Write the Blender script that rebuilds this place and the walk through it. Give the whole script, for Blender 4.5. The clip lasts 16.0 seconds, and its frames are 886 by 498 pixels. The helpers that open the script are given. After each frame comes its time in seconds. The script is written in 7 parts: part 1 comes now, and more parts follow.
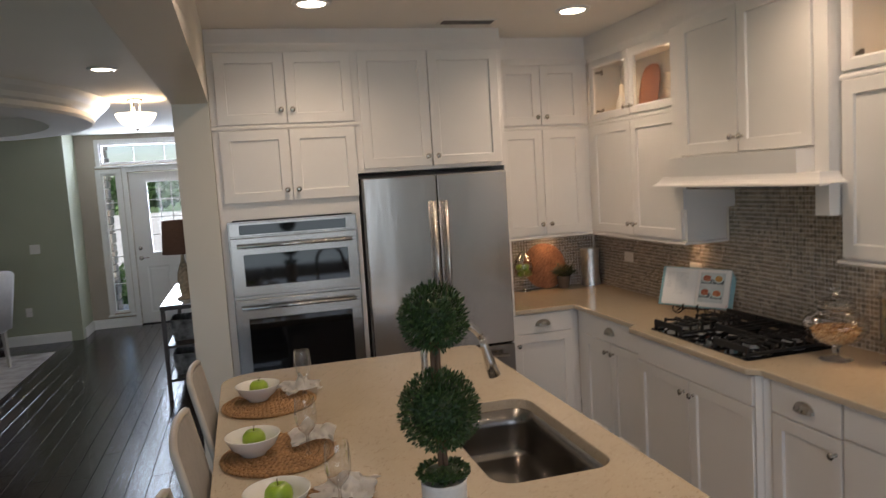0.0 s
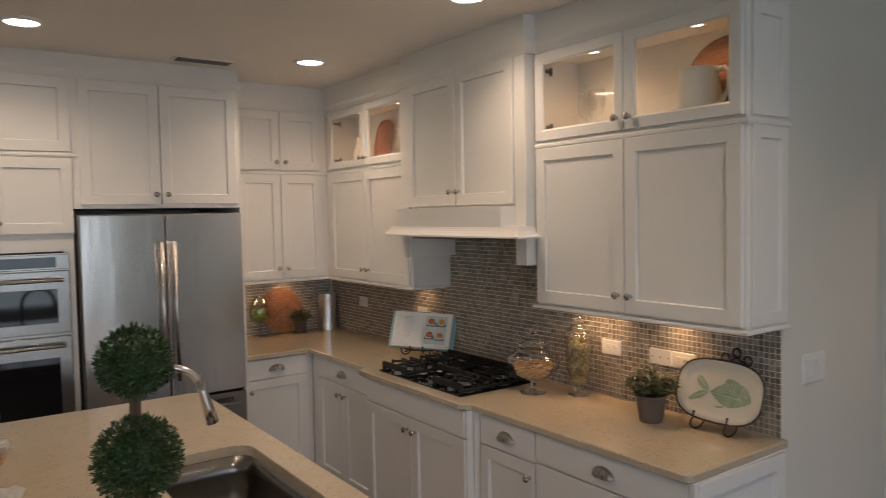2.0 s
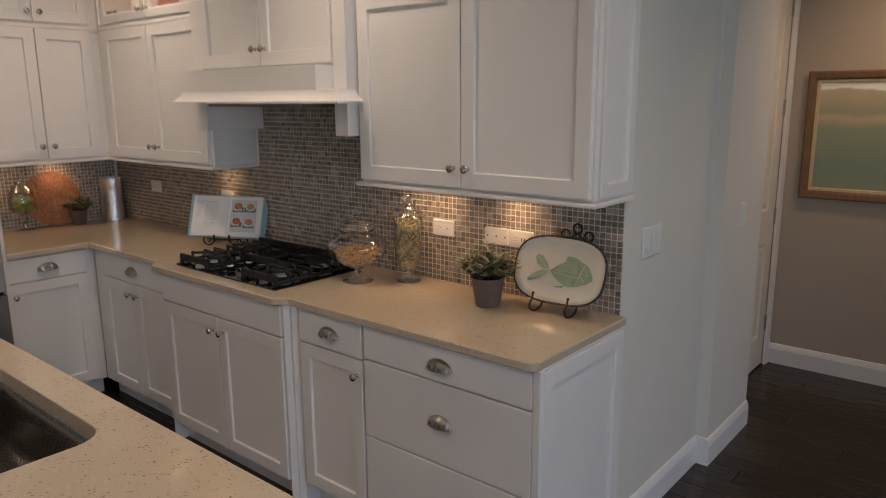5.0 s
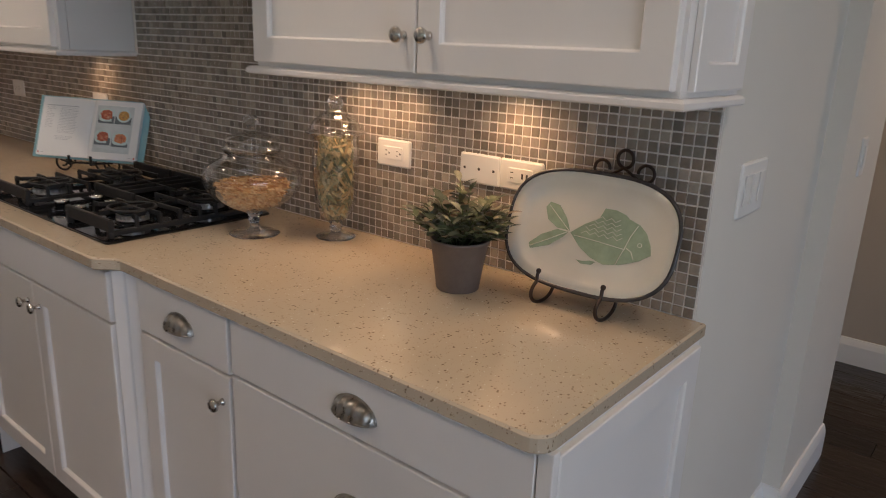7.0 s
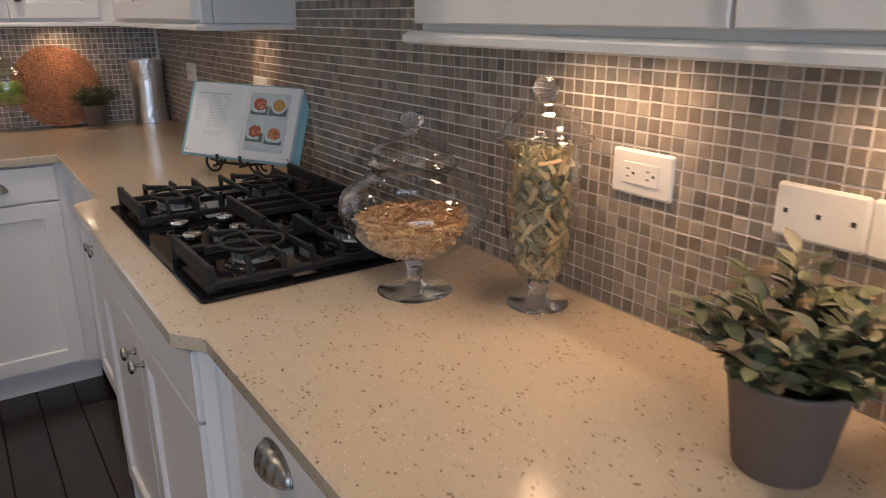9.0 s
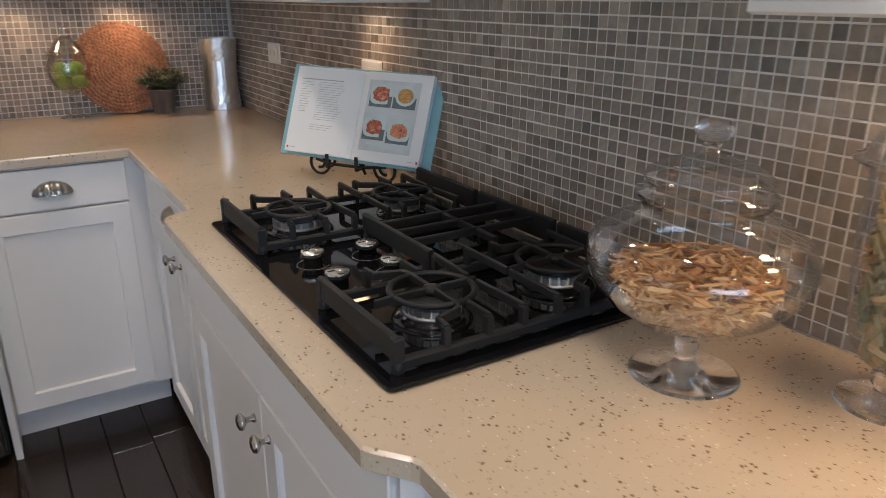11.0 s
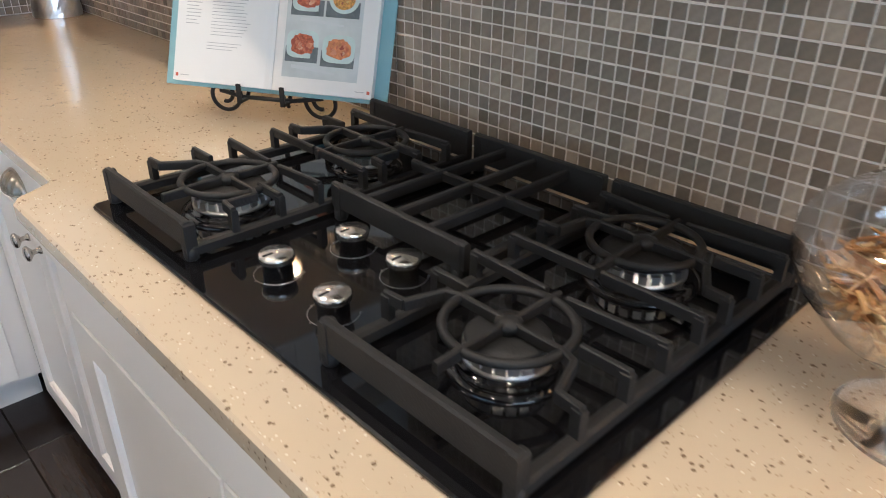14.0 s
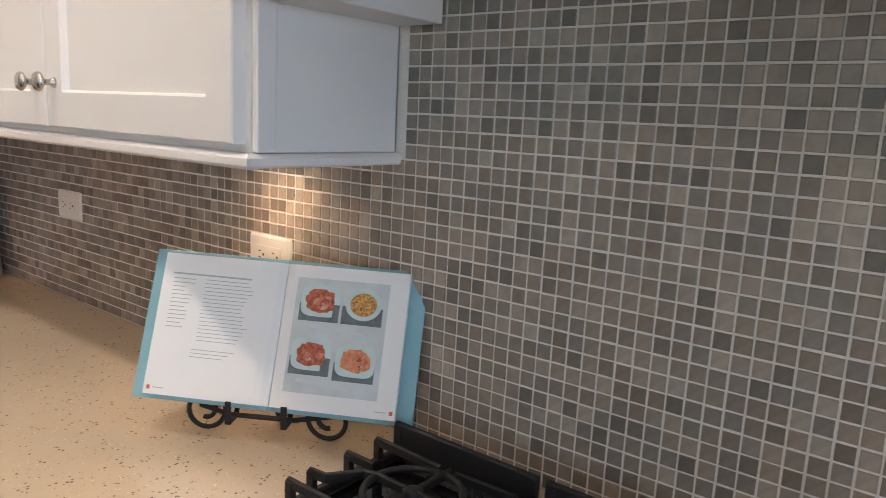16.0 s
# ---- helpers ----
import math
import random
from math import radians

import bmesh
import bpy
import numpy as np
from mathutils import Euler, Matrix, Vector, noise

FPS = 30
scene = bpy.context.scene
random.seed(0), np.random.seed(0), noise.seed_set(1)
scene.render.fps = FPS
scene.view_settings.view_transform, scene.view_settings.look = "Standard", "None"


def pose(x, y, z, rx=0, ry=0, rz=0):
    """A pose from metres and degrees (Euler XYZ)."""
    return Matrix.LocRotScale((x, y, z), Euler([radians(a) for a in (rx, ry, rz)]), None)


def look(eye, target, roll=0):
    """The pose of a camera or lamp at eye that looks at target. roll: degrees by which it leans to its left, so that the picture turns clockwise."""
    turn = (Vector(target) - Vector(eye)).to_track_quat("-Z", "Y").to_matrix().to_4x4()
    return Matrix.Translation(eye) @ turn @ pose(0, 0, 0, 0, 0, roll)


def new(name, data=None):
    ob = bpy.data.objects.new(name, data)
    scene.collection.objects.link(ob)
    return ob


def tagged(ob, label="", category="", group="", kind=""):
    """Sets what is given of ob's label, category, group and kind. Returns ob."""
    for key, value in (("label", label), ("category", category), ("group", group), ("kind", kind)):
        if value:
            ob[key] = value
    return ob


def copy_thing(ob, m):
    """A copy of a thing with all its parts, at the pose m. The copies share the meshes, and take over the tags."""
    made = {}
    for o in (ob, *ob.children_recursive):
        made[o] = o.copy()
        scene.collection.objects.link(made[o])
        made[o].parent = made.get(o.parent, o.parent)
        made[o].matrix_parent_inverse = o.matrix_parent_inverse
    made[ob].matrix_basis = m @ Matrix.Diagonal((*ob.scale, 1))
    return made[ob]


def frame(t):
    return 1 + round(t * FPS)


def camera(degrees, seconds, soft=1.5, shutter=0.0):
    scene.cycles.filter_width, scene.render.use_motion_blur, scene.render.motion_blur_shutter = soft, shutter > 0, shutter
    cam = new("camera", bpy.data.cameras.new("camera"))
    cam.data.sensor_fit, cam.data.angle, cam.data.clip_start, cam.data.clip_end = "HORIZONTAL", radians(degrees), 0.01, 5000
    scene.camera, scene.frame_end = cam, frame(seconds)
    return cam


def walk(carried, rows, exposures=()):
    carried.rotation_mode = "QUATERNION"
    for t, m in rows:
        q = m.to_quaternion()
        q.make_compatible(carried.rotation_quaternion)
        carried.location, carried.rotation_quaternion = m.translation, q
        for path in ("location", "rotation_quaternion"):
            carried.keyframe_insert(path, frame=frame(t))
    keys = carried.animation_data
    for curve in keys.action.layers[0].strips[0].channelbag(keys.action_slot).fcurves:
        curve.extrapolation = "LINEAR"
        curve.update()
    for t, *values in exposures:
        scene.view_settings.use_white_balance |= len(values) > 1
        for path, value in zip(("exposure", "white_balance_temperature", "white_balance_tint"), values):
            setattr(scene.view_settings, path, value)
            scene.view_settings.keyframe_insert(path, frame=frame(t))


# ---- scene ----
cam = camera(63.6, 16.0, 0.75, 0.5)
PATH = [
    (0, (-2.606, -1.343, 1.778), (-2.074, 0.575, 1.585), -3.6),
    (0.5, (-2.632, -1.393, 1.785), (-1.972, 0.492, 1.682), -1.9),
    (1, (-2.591, -1.402, 1.779), (-1.746, 0.408, 1.685), -1.7),
    (1.5, (-2.571, -1.425, 1.776), (-1.547, 0.29, 1.679), -1.0),
    (2, (-2.556, -1.446, 1.775), (-1.395, 0.18, 1.68), -1.1),
    (2.5, (-2.535, -1.453, 1.779), (-1.253, 0.079, 1.684), -1.1),
    (3, (-2.522, -1.464, 1.766), (-1.155, -0.006, 1.68), -0.6),
    (3.5, (-2.514, -1.479, 1.765), (-1.101, -0.067, 1.67), -0.5),
    (4, (-2.537, -1.457, 1.744), (-1.072, -0.108, 1.564), -1.1),
    (4.5, (-2.432, -1.332, 1.678), (-0.944, -0.027, 1.394), -1.5),
    (4.7, (-2.38, -1.247, 1.689), (-0.879, 0.028, 1.342), -1.4),
    (6.8, (-1.438, -0.51, 1.436), (0.062, 0.702, 0.903), 2.2),
    (7, (-1.348, -0.472, 1.419), (0.146, 0.738, 0.869), 2.3),
    (7.5, (-1.165, -0.323, 1.387), (0.282, 0.901, 0.748), 1.8),
    (8, (-1.023, -0.16, 1.395), (0.331, 1.153, 0.729), -0.1),
    (8.5, (-0.919, -0.018, 1.381), (0.27, 1.453, 0.732), -0.4),
    (9, (-0.857, 0.082, 1.376), (0.217, 1.649, 0.752), -0.1),
    (9.5, (-0.818, 0.16, 1.37), (0.181, 1.781, 0.757), -0.4),
    (10, (-0.825, 0.254, 1.364), (0.102, 1.918, 0.754), -0.4),
    (10.2, (-0.847, 0.319, 1.36), (0.069, 1.988, 0.747), -0.4),
    (12.3, (-0.912, 0.87, 1.345), (0.294, 2.246, 0.537), 0.4),
    (12.5, (-0.9, 0.894, 1.342), (0.309, 2.26, 0.52), -0.2),
    (13, (-0.874, 0.94, 1.32), (0.347, 2.278, 0.471), 0.5),
    (13.5, (-0.851, 0.977, 1.31), (0.382, 2.27, 0.413), 0.4),
    (14, (-0.831, 1.024, 1.316), (0.398, 2.302, 0.39), 0.6),
    (14.5, (-0.825, 1.116, 1.35), (0.379, 2.484, 0.526), 1.2),
    (15, (-0.774, 1.188, 1.37), (0.548, 2.594, 0.843), 1.4),
    (15.5, (-0.785, 1.293, 1.4), (0.745, 2.523, 1.017), 2.1),
    (16, (-0.814, 1.341, 1.405), (0.739, 2.551, 1.049), 2.8),
]
EXPOSURES = [
    (0.0, 0.04, 6300, 14), (2.0, 0.02, 6250, 14), (4.5, 0.00, 5950, 15), (7.0, 0.26, 5850, 15), (8.0, 0.28, 6300, 15), (9.0, 0.45, 5450, 13), (10.2, 0.62, 5250, 11),
    (12.5, 1.24, 5300, 10), (14.0, 1.51, 5300, 9), (14.5, 1.62, 5300, 9), (15.0, 1.47, 5300, 10), (16.0, 1.24, 5400, 12),
]
walk(cam, [(t, look(eye, target, roll)) for t, eye, target, roll in PATH], EXPOSURES)

# ---- world, sun and large lights ----
world = bpy.data.worlds.new("sky")
scene.world = world
world.use_nodes = True
wn = world.node_tree.nodes
sky = wn.new("ShaderNodeTexSky")
sky.sky_type, sky.sun_disc = "NISHITA", False
sky.sun_elevation, sky.sun_rotation = radians(62), radians(180)
world.node_tree.links.new(sky.outputs[0], wn["Background"].inputs[0])
wn["Background"].inputs[1].default_value = 0.15


def lamp(name, kind, m, energy, color, **more):
    data = bpy.data.lights.new(name, kind)
    data.energy, data.color = energy, color
    if "size" in more:
        data.shape, data.size, data.size_y = "RECTANGLE", more["size"][0], more["size"][1]
    if "spot" in more:
        data.spot_size, data.spot_blend = radians(more["spot"]), 0.9
    if "radius" in more:
        data.shadow_soft_size = more["radius"]
    if "angle" in more:
        data.angle = radians(more["angle"])
    ob = new(name, data)
    ob.matrix_world = m
    return ob


lamp("sun", "SUN", look((0, -4.8, 9), (0, 0, 0)), 5.0, (1.0, 0.95, 0.86), angle=0.6)
COOL, WARM = (0.78, 0.88, 1.0), (1.0, 0.76, 0.52)
CEIL = 2.68
CANS = [(-0.73, 2.40), (-2.19, 2.28), (-0.71, 0.93), (-2.19, 0.70), (-3.44, 4.08), (-0.71, -0.90), (-2.19, -1.2)]
for cx, cy in CANS:
    lamp("can_lamp", "SPOT", pose(cx, cy, CEIL - 0.03), 22, WARM, spot=150, radius=0.06)
# daylight enters by the south and west windows and by the front door
lamp("south_window_light", "AREA", look((-3.0, -5.35, 1.45), (-2.6, 0, 1.75)), 62, (0.76, 0.87, 1.0), size=(4.6, 1.9))
lamp("west_window_light", "AREA", look((-7.35, 0.5, 1.45), (0, 0.9, 1.9)), 3, COOL, size=(4.6, 1.9))
lamp("transom_light", "AREA", look((-3.785, 9.60, 2.415), (-3.785, 0, 0.6)), 34, (0.74, 0.85, 1.0), size=(1.2, 0.24))
lamp("door_glass_light", "AREA", look((-3.62, 9.60, 1.495), (-3.62, 0, 0.6)), 26, (0.74, 0.85, 1.0), size=(0.46, 0.97))


# ---- materials ----
def mat(name, base, rough=0.5, metal=0.0, spread=0.0, scale=8.0, fine=0.0, fine_scale=120.0, bump=0.0, stretch=(1, 1, 1), coat=0.0, glass=0.0, emit=0.0, wobble=0.0):
    m = bpy.data.materials.new(name)
    m.use_nodes = True
    nt = m.node_tree
    b = nt.nodes["Principled BSDF"]
    b.inputs["Base Color"].default_value = (*base, 1)
    b.inputs["Roughness"].default_value = rough
    b.inputs["Metallic"].default_value = metal
    b.inputs["Coat Weight"].default_value = coat
    b.inputs["Transmission Weight"].default_value = glass
    if emit:
        b.inputs["Emission Color"].default_value = (*base, 1)
        b.inputs["Emission Strength"].default_value = emit
    if spread or fine or bump or wobble:
        co = nt.nodes.new("ShaderNodeTexCoord")
        mp = nt.nodes.new("ShaderNodeMapping")
        mp.inputs["Scale"].default_value = stretch
        nt.links.new(co.outputs["Object"], mp.inputs[0])

        def noise_at(s, detail):
            n = nt.nodes.new("ShaderNodeTexNoise")
            n.inputs["Scale"].default_value, n.inputs["Detail"].default_value = s, detail
            nt.links.new(mp.outputs[0], n.inputs["Vector"])
            return n.outputs["Fac"]

        big, small = noise_at(scale, 4), noise_at(fine_scale, 3)
        col = None
        for fac, amount in ((big, spread), (small, fine)):
            if amount:
                hsv = nt.nodes.new("ShaderNodeHueSaturation")
                rng = nt.nodes.new("ShaderNodeMapRange")
                rng.inputs["From Min"].default_value, rng.inputs["From Max"].default_value = 0.25, 0.75
                rng.inputs["To Min"].default_value, rng.inputs["To Max"].default_value = 1 - amount, 1 + amount
                nt.links.new(fac, rng.inputs["Value"])
                nt.links.new(rng.outputs[0], hsv.inputs["Value"])
                if col is None:
                    hsv.inputs["Color"].default_value = (*base, 1)
                else:
                    nt.links.new(col, hsv.inputs["Color"])
                col = hsv.outputs[0]
        if col is not None:
            nt.links.new(col, b.inputs["Base Color"])
        if wobble:
            rr = nt.nodes.new("ShaderNodeMapRange")
            rr.inputs["To Min"].default_value, rr.inputs["To Max"].default_value = max(rough - wobble, 0.02), rough + wobble
            nt.links.new(big, rr.inputs["Value"])
            nt.links.new(rr.outputs[0], b.inputs["Roughness"])
        if bump:
            bp = nt.nodes.new("ShaderNodeBump")
            bp.inputs["Strength"].default_value, bp.inputs["Distance"].default_value = bump, 0.002
            nt.links.new(small, bp.inputs["Height"])
            nt.links.new(bp.outputs[0], b.inputs["Normal"])
    return m


def varied(name, colours, rough, per_object=True, metal=0.0, bump=0.0, grain=(1, 1, 1), grain_scale=30.0, spread=0.2, coat=0.0):
    """One material for many alike pieces, each taking its own colour out of a few."""
    m = mat(name, colours[0], rough, metal, coat=coat)
    nt = m.node_tree
    b = nt.nodes["Principled BSDF"]
    if per_object:
        rnd = nt.nodes.new("ShaderNodeObjectInfo").outputs["Random"]
    else:
        rnd = nt.nodes.new("ShaderNodeNewGeometry").outputs["Random Per Island"]
    ramp = nt.nodes.new("ShaderNodeValToRGB")
    ramp.color_ramp.interpolation = "CONSTANT"
    for n, c in enumerate(colours):
        e = ramp.color_ramp.elements[0] if n == 0 else ramp.color_ramp.elements.new(n / len(colours)) if n > 1 else ramp.color_ramp.elements[1]
        e.position, e.color = n / len(colours), (*c, 1)
    nt.links.new(rnd, ramp.inputs[0])
    co, mp, nz = nt.nodes.new("ShaderNodeTexCoord"), nt.nodes.new("ShaderNodeMapping"), nt.nodes.new("ShaderNodeTexNoise")
    mp.inputs["Scale"].default_value = grain
    nz.inputs["Scale"].default_value, nz.inputs["Detail"].default_value = grain_scale, 5
    nt.links.new(co.outputs["Object"], mp.inputs[0])
    nt.links.new(mp.outputs[0], nz.inputs["Vector"])
    rng, hsv = nt.nodes.new("ShaderNodeMapRange"), nt.nodes.new("ShaderNodeHueSaturation")
    rng.inputs["From Min"].default_value, rng.inputs["From Max"].default_value = 0.25, 0.75
    rng.inputs["To Min"].default_value, rng.inputs["To Max"].default_value = 1 - spread, 1 + spread
    nt.links.new(nz.outputs["Fac"], rng.inputs["Value"])
    nt.links.new(rng.outputs[0], hsv.inputs["Value"])
    nt.links.new(ramp.outputs[0], hsv.inputs["Color"])
    nt.links.new(hsv.outputs[0], b.inputs["Base Color"])
    if bump:
        bp = nt.nodes.new("ShaderNodeBump")
        bp.inputs["Strength"].default_value, bp.inputs["Distance"].default_value = bump, 0.002
        nt.links.new(nz.outputs["Fac"], bp.inputs["Height"])
        nt.links.new(bp.outputs[0], b.inputs["Normal"])
    return m


def speckled(name, base, dark, light, rough):
    """Quartz: a plain ground with dark and light chips of a few millimetres."""
    m = mat(name, base, rough)
    nt = m.node_tree
    b = nt.nodes["Principled BSDF"]
    b.inputs["Coat Weight"].default_value = 0.35
    b.inputs["Coat Roughness"].default_value = 0.06
    co = nt.nodes.new("ShaderNodeTexCoord")
    col = None
    cloud = nt.nodes.new("ShaderNodeTexNoise")
    cloud.inputs["Scale"].default_value, cloud.inputs["Detail"].default_value = 5.0, 4
    nt.links.new(co.outputs["Object"], cloud.inputs["Vector"])
    mix = nt.nodes.new("ShaderNodeMixRGB")
    mix.inputs[1].default_value = (*[c * 0.93 for c in base], 1)
    mix.inputs[2].default_value = (*[min(c * 1.07, 1) for c in base], 1)
    nt.links.new(cloud.outputs["Fac"], mix.inputs[0])
    col = mix.outputs[0]
    for scale, chip, thick, seed in ((130.0, dark, 0.27, 0.0), (230.0, tuple(c * 1.6 for c in dark), 0.23, 7.0), (150.0, light, 0.17, 3.0)):
        mp, vo, nz = nt.nodes.new("ShaderNodeMapping"), nt.nodes.new("ShaderNodeTexVoronoi"), nt.nodes.new("ShaderNodeTexNoise")
        mp.inputs["Location"].default_value = (seed, seed, seed)
        nt.links.new(co.outputs["Object"], mp.inputs[0])
        vo.inputs["Scale"].default_value = scale
        nz.inputs["Scale"].default_value = scale * 0.45
        nt.links.new(mp.outputs[0], vo.inputs["Vector"])
        nt.links.new(mp.outputs[0], nz.inputs["Vector"])
        near = nt.nodes.new("ShaderNodeMath")
        near.operation = "LESS_THAN"
        near.inputs[1].default_value = thick
        nt.links.new(vo.outputs["Distance"], near.inputs[0])
        few = nt.nodes.new("ShaderNodeMath")
        few.operation = "GREATER_THAN"
        few.inputs[1].default_value = 0.57
        nt.links.new(nz.outputs["Fac"], few.inputs[0])
        both = nt.nodes.new("ShaderNodeMath")
        both.operation = "MULTIPLY"
        nt.links.new(near.outputs[0], both.inputs[0])
        nt.links.new(few.outputs[0], both.inputs[1])
        mx = nt.nodes.new("ShaderNodeMixRGB")
        mx.inputs[2].default_value = (*chip, 1)
        nt.links.new(both.outputs[0], mx.inputs[0])
        nt.links.new(col, mx.inputs[1])
        col = mx.outputs[0]
    nt.links.new(col, b.inputs["Base Color"])
    return m


CABINET = mat("white_cabinet_paint", (0.80, 0.765, 0.73), 0.38, spread=0.025, scale=3, bump=0.03, fine_scale=260, wobble=0.06)
TRIM = mat("white_trim_paint", (0.82, 0.81, 0.79), 0.35, spread=0.02, scale=4, bump=0.03, fine_scale=200)
WALL = mat("greige_wall_paint", (0.71, 0.67, 0.60), 0.75, spread=0.025, scale=2, bump=0.12, fine_scale=420)
GREEN = mat("sage_wall_paint", (0.42, 0.44, 0.33), 0.75, spread=0.03, scale=2, bump=0.12, fine_scale=420)
TAUPE = mat("taupe_wall_paint", (0.46, 0.40, 0.33), 0.75, spread=0.03, scale=2, bump=0.12, fine_scale=420)
CEILING = mat("ceiling_paint", (0.84, 0.80, 0.745), 0.85, spread=0.02, scale=1.5, bump=0.15, fine_scale=380)
QUARTZ = speckled("tan_quartz", (0.53, 0.44, 0.325), (0.21, 0.15, 0.095), (0.74, 0.70, 0.58), 0.16)
STEEL = mat("brushed_steel", (0.60, 0.565, 0.535), 0.27, 1.0, spread=0.03, scale=2, fine=0.018, fine_scale=40, stretch=(14, 14, 0.12), wobble=0.008)
STEEL_DOOR = mat("wavy_brushed_steel", (0.60, 0.565, 0.535), 0.22, 1.0, spread=0.03, scale=2, fine_scale=1.6, bump=1.0, stretch=(4.5, 4.5, 0.8))
# base far below the other steels: the oven's dim-room reflection put into the colour
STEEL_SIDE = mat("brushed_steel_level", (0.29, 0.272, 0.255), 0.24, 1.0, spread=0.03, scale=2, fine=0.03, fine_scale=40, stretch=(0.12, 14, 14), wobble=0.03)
NICKEL = mat("satin_nickel", (0.50, 0.47, 0.43), 0.24, 1.0, spread=0.12, scale=40, wobble=0.06)
CHROME = mat("polished_chrome", (0.75, 0.75, 0.75), 0.08, 1.0)
PEWTER = mat("antique_pewter", (0.36, 0.33, 0.29), 0.3, 1.0, spread=0.25, scale=60, wobble=0.1)
BLACK_GLASS = mat("black_glass", (0.005, 0.005, 0.006), 0.05)
DARK_METAL = mat("dark_bronze", (0.05, 0.035, 0.028), 0.4, 0.8, spread=0.2, scale=30)
IRON = mat("cast_iron", (0.007, 0.007, 0.0075), 0.62, 0.0, spread=0.15, scale=40, bump=0.35, fine_scale=350)
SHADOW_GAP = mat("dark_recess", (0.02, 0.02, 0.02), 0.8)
GROUT = mat("pale_grout", (0.80, 0.76, 0.71), 0.9, spread=0.08, scale=12, fine=0.1, fine_scale=300, bump=0.3)


def thin_glass(name, tint=(1, 1, 1), rim=0.95, fall=2.8, least=0.05):
    """Blown or sheet glass as a clear skin with a gloss that grows towards the rim."""
    m = bpy.data.materials.new(name)
    m.use_nodes = True
    nt = m.node_tree
    nt.nodes.remove(nt.nodes["Principled BSDF"])
    clear, gloss, mix, facing_, power, scale_ = (nt.nodes.new("ShaderNode" + k) for k in ("BsdfTransparent", "BsdfGlossy", "MixShader", "LayerWeight", "Math", "Math"))
    clear.inputs[0].default_value = (*tint, 1)
    gloss.inputs["Roughness"].default_value = 0.02
    facing_.inputs["Blend"].default_value = 0.5
    power.operation, scale_.operation = "POWER", "MULTIPLY_ADD"
    power.inputs[1].default_value = fall
    scale_.inputs[1].default_value, scale_.inputs[2].default_value = rim, least
    nt.links.new(facing_.outputs["Facing"], power.inputs[0])
    nt.links.new(power.outputs[0], scale_.inputs[0])
    nt.links.new(scale_.outputs[0], mix.inputs[0])
    nt.links.new(clear.outputs[0], mix.inputs[1])
    nt.links.new(gloss.outputs[0], mix.inputs[2])
    nt.links.new(mix.outputs[0], nt.nodes["Material Output"].inputs[0])
    return m


def blown_glass(name):
    """Thick-and-thin blown glass: refracting, nearly all of it bending light."""
    m = bpy.data.materials.new(name)
    m.use_nodes = True
    nt = m.node_tree
    nt.nodes.remove(nt.nodes["Principled BSDF"])
    glass, clear, mix = (nt.nodes.new("ShaderNode" + k) for k in ("BsdfGlass", "BsdfTransparent", "MixShader"))
    glass.inputs["Roughness"].default_value, glass.inputs["IOR"].default_value = 0.0, 1.45
    mix.inputs[0].default_value = 0.97
    nt.links.new(glass.outputs[0], mix.inputs[2])
    nt.links.new(clear.outputs[0], mix.inputs[1])
    nt.links.new(mix.outputs[0], nt.nodes["Material Output"].inputs[0])
    return m


GLASS = blown_glass("clear_blown_glass")
BLOWN = thin_glass("thin_blown_glass", (0.95, 0.95, 0.945), 0.9, 1.7, 0.09)
THIN = thin_glass("thin_clear_glass", (0.97, 0.97, 0.965))
PANE = thin_glass("window_pane", (0.98, 0.99, 0.98), 0.5)
PLASTIC = mat("white_plastic", (0.80, 0.78, 0.74), 0.35)
LENS = mat("lit_lamp_lens", (1.0, 0.86, 0.66), 0.4, emit=14.0)
PUCK = mat("lit_puck_lens", (1.0, 0.80, 0.52), 0.4, emit=10.0)


# ---- building helpers ----
def box(bm, a, b, bev=0.0):
    x0, y0, z0 = (min(p, q) for p, q in zip(a, b))
    x1, y1, z1 = (max(p, q) for p, q in zip(a, b))
    v = [bm.verts.new(p) for p in ((x0, y0, z0), (x1, y0, z0), (x1, y1, z0), (x0, y1, z0), (x0, y0, z1), (x1, y0, z1), (x1, y1, z1), (x0, y1, z1))]
    f = [bm.faces.new([v[i] for i in q]) for q in ((3, 2, 1, 0), (4, 5, 6, 7), (0, 1, 5, 4), (1, 2, 6, 5), (2, 3, 7, 6), (3, 0, 4, 7))]
    if bev:
        edges = {e for q in f for e in q.edges}
        bmesh.ops.bevel(bm, geom=list(edges), offset=bev, segments=2, profile=0.5, affect="EDGES")
    return bm


def boxes(*items, bev=0.0):
    bm = bmesh.new()
    for a, b in items:
        box(bm, a, b, bev)
    return bm


def lathe(bm, profile, seg=32, centre=(0, 0), cap=True):
    """Turns a profile of (radius, height) round the upright axis."""
    rings = []
    for r, z in profile:
        if r < 1e-5:
            rings.append([bm.verts.new((centre[0], centre[1], z))])
        else:
            rings.append([bm.verts.new((centre[0] + r * math.cos(2 * math.pi * k / seg), centre[1] + r * math.sin(2 * math.pi * k / seg), z)) for k in range(seg)])
    for a, b in zip(rings, rings[1:]):
        for k in range(seg):
            q = [a[k % len(a)], a[(k + 1) % len(a)], b[(k + 1) % len(b)], b[k % len(b)]]
            q = [v for n, v in enumerate(q) if v not in q[:n]]
            if len(q) > 2:
                bm.faces.new(q).smooth = True
    if cap:
        for ring in (rings[0], rings[-1]):
            if len(ring) > 2:
                bm.faces.new(ring)
    return bm


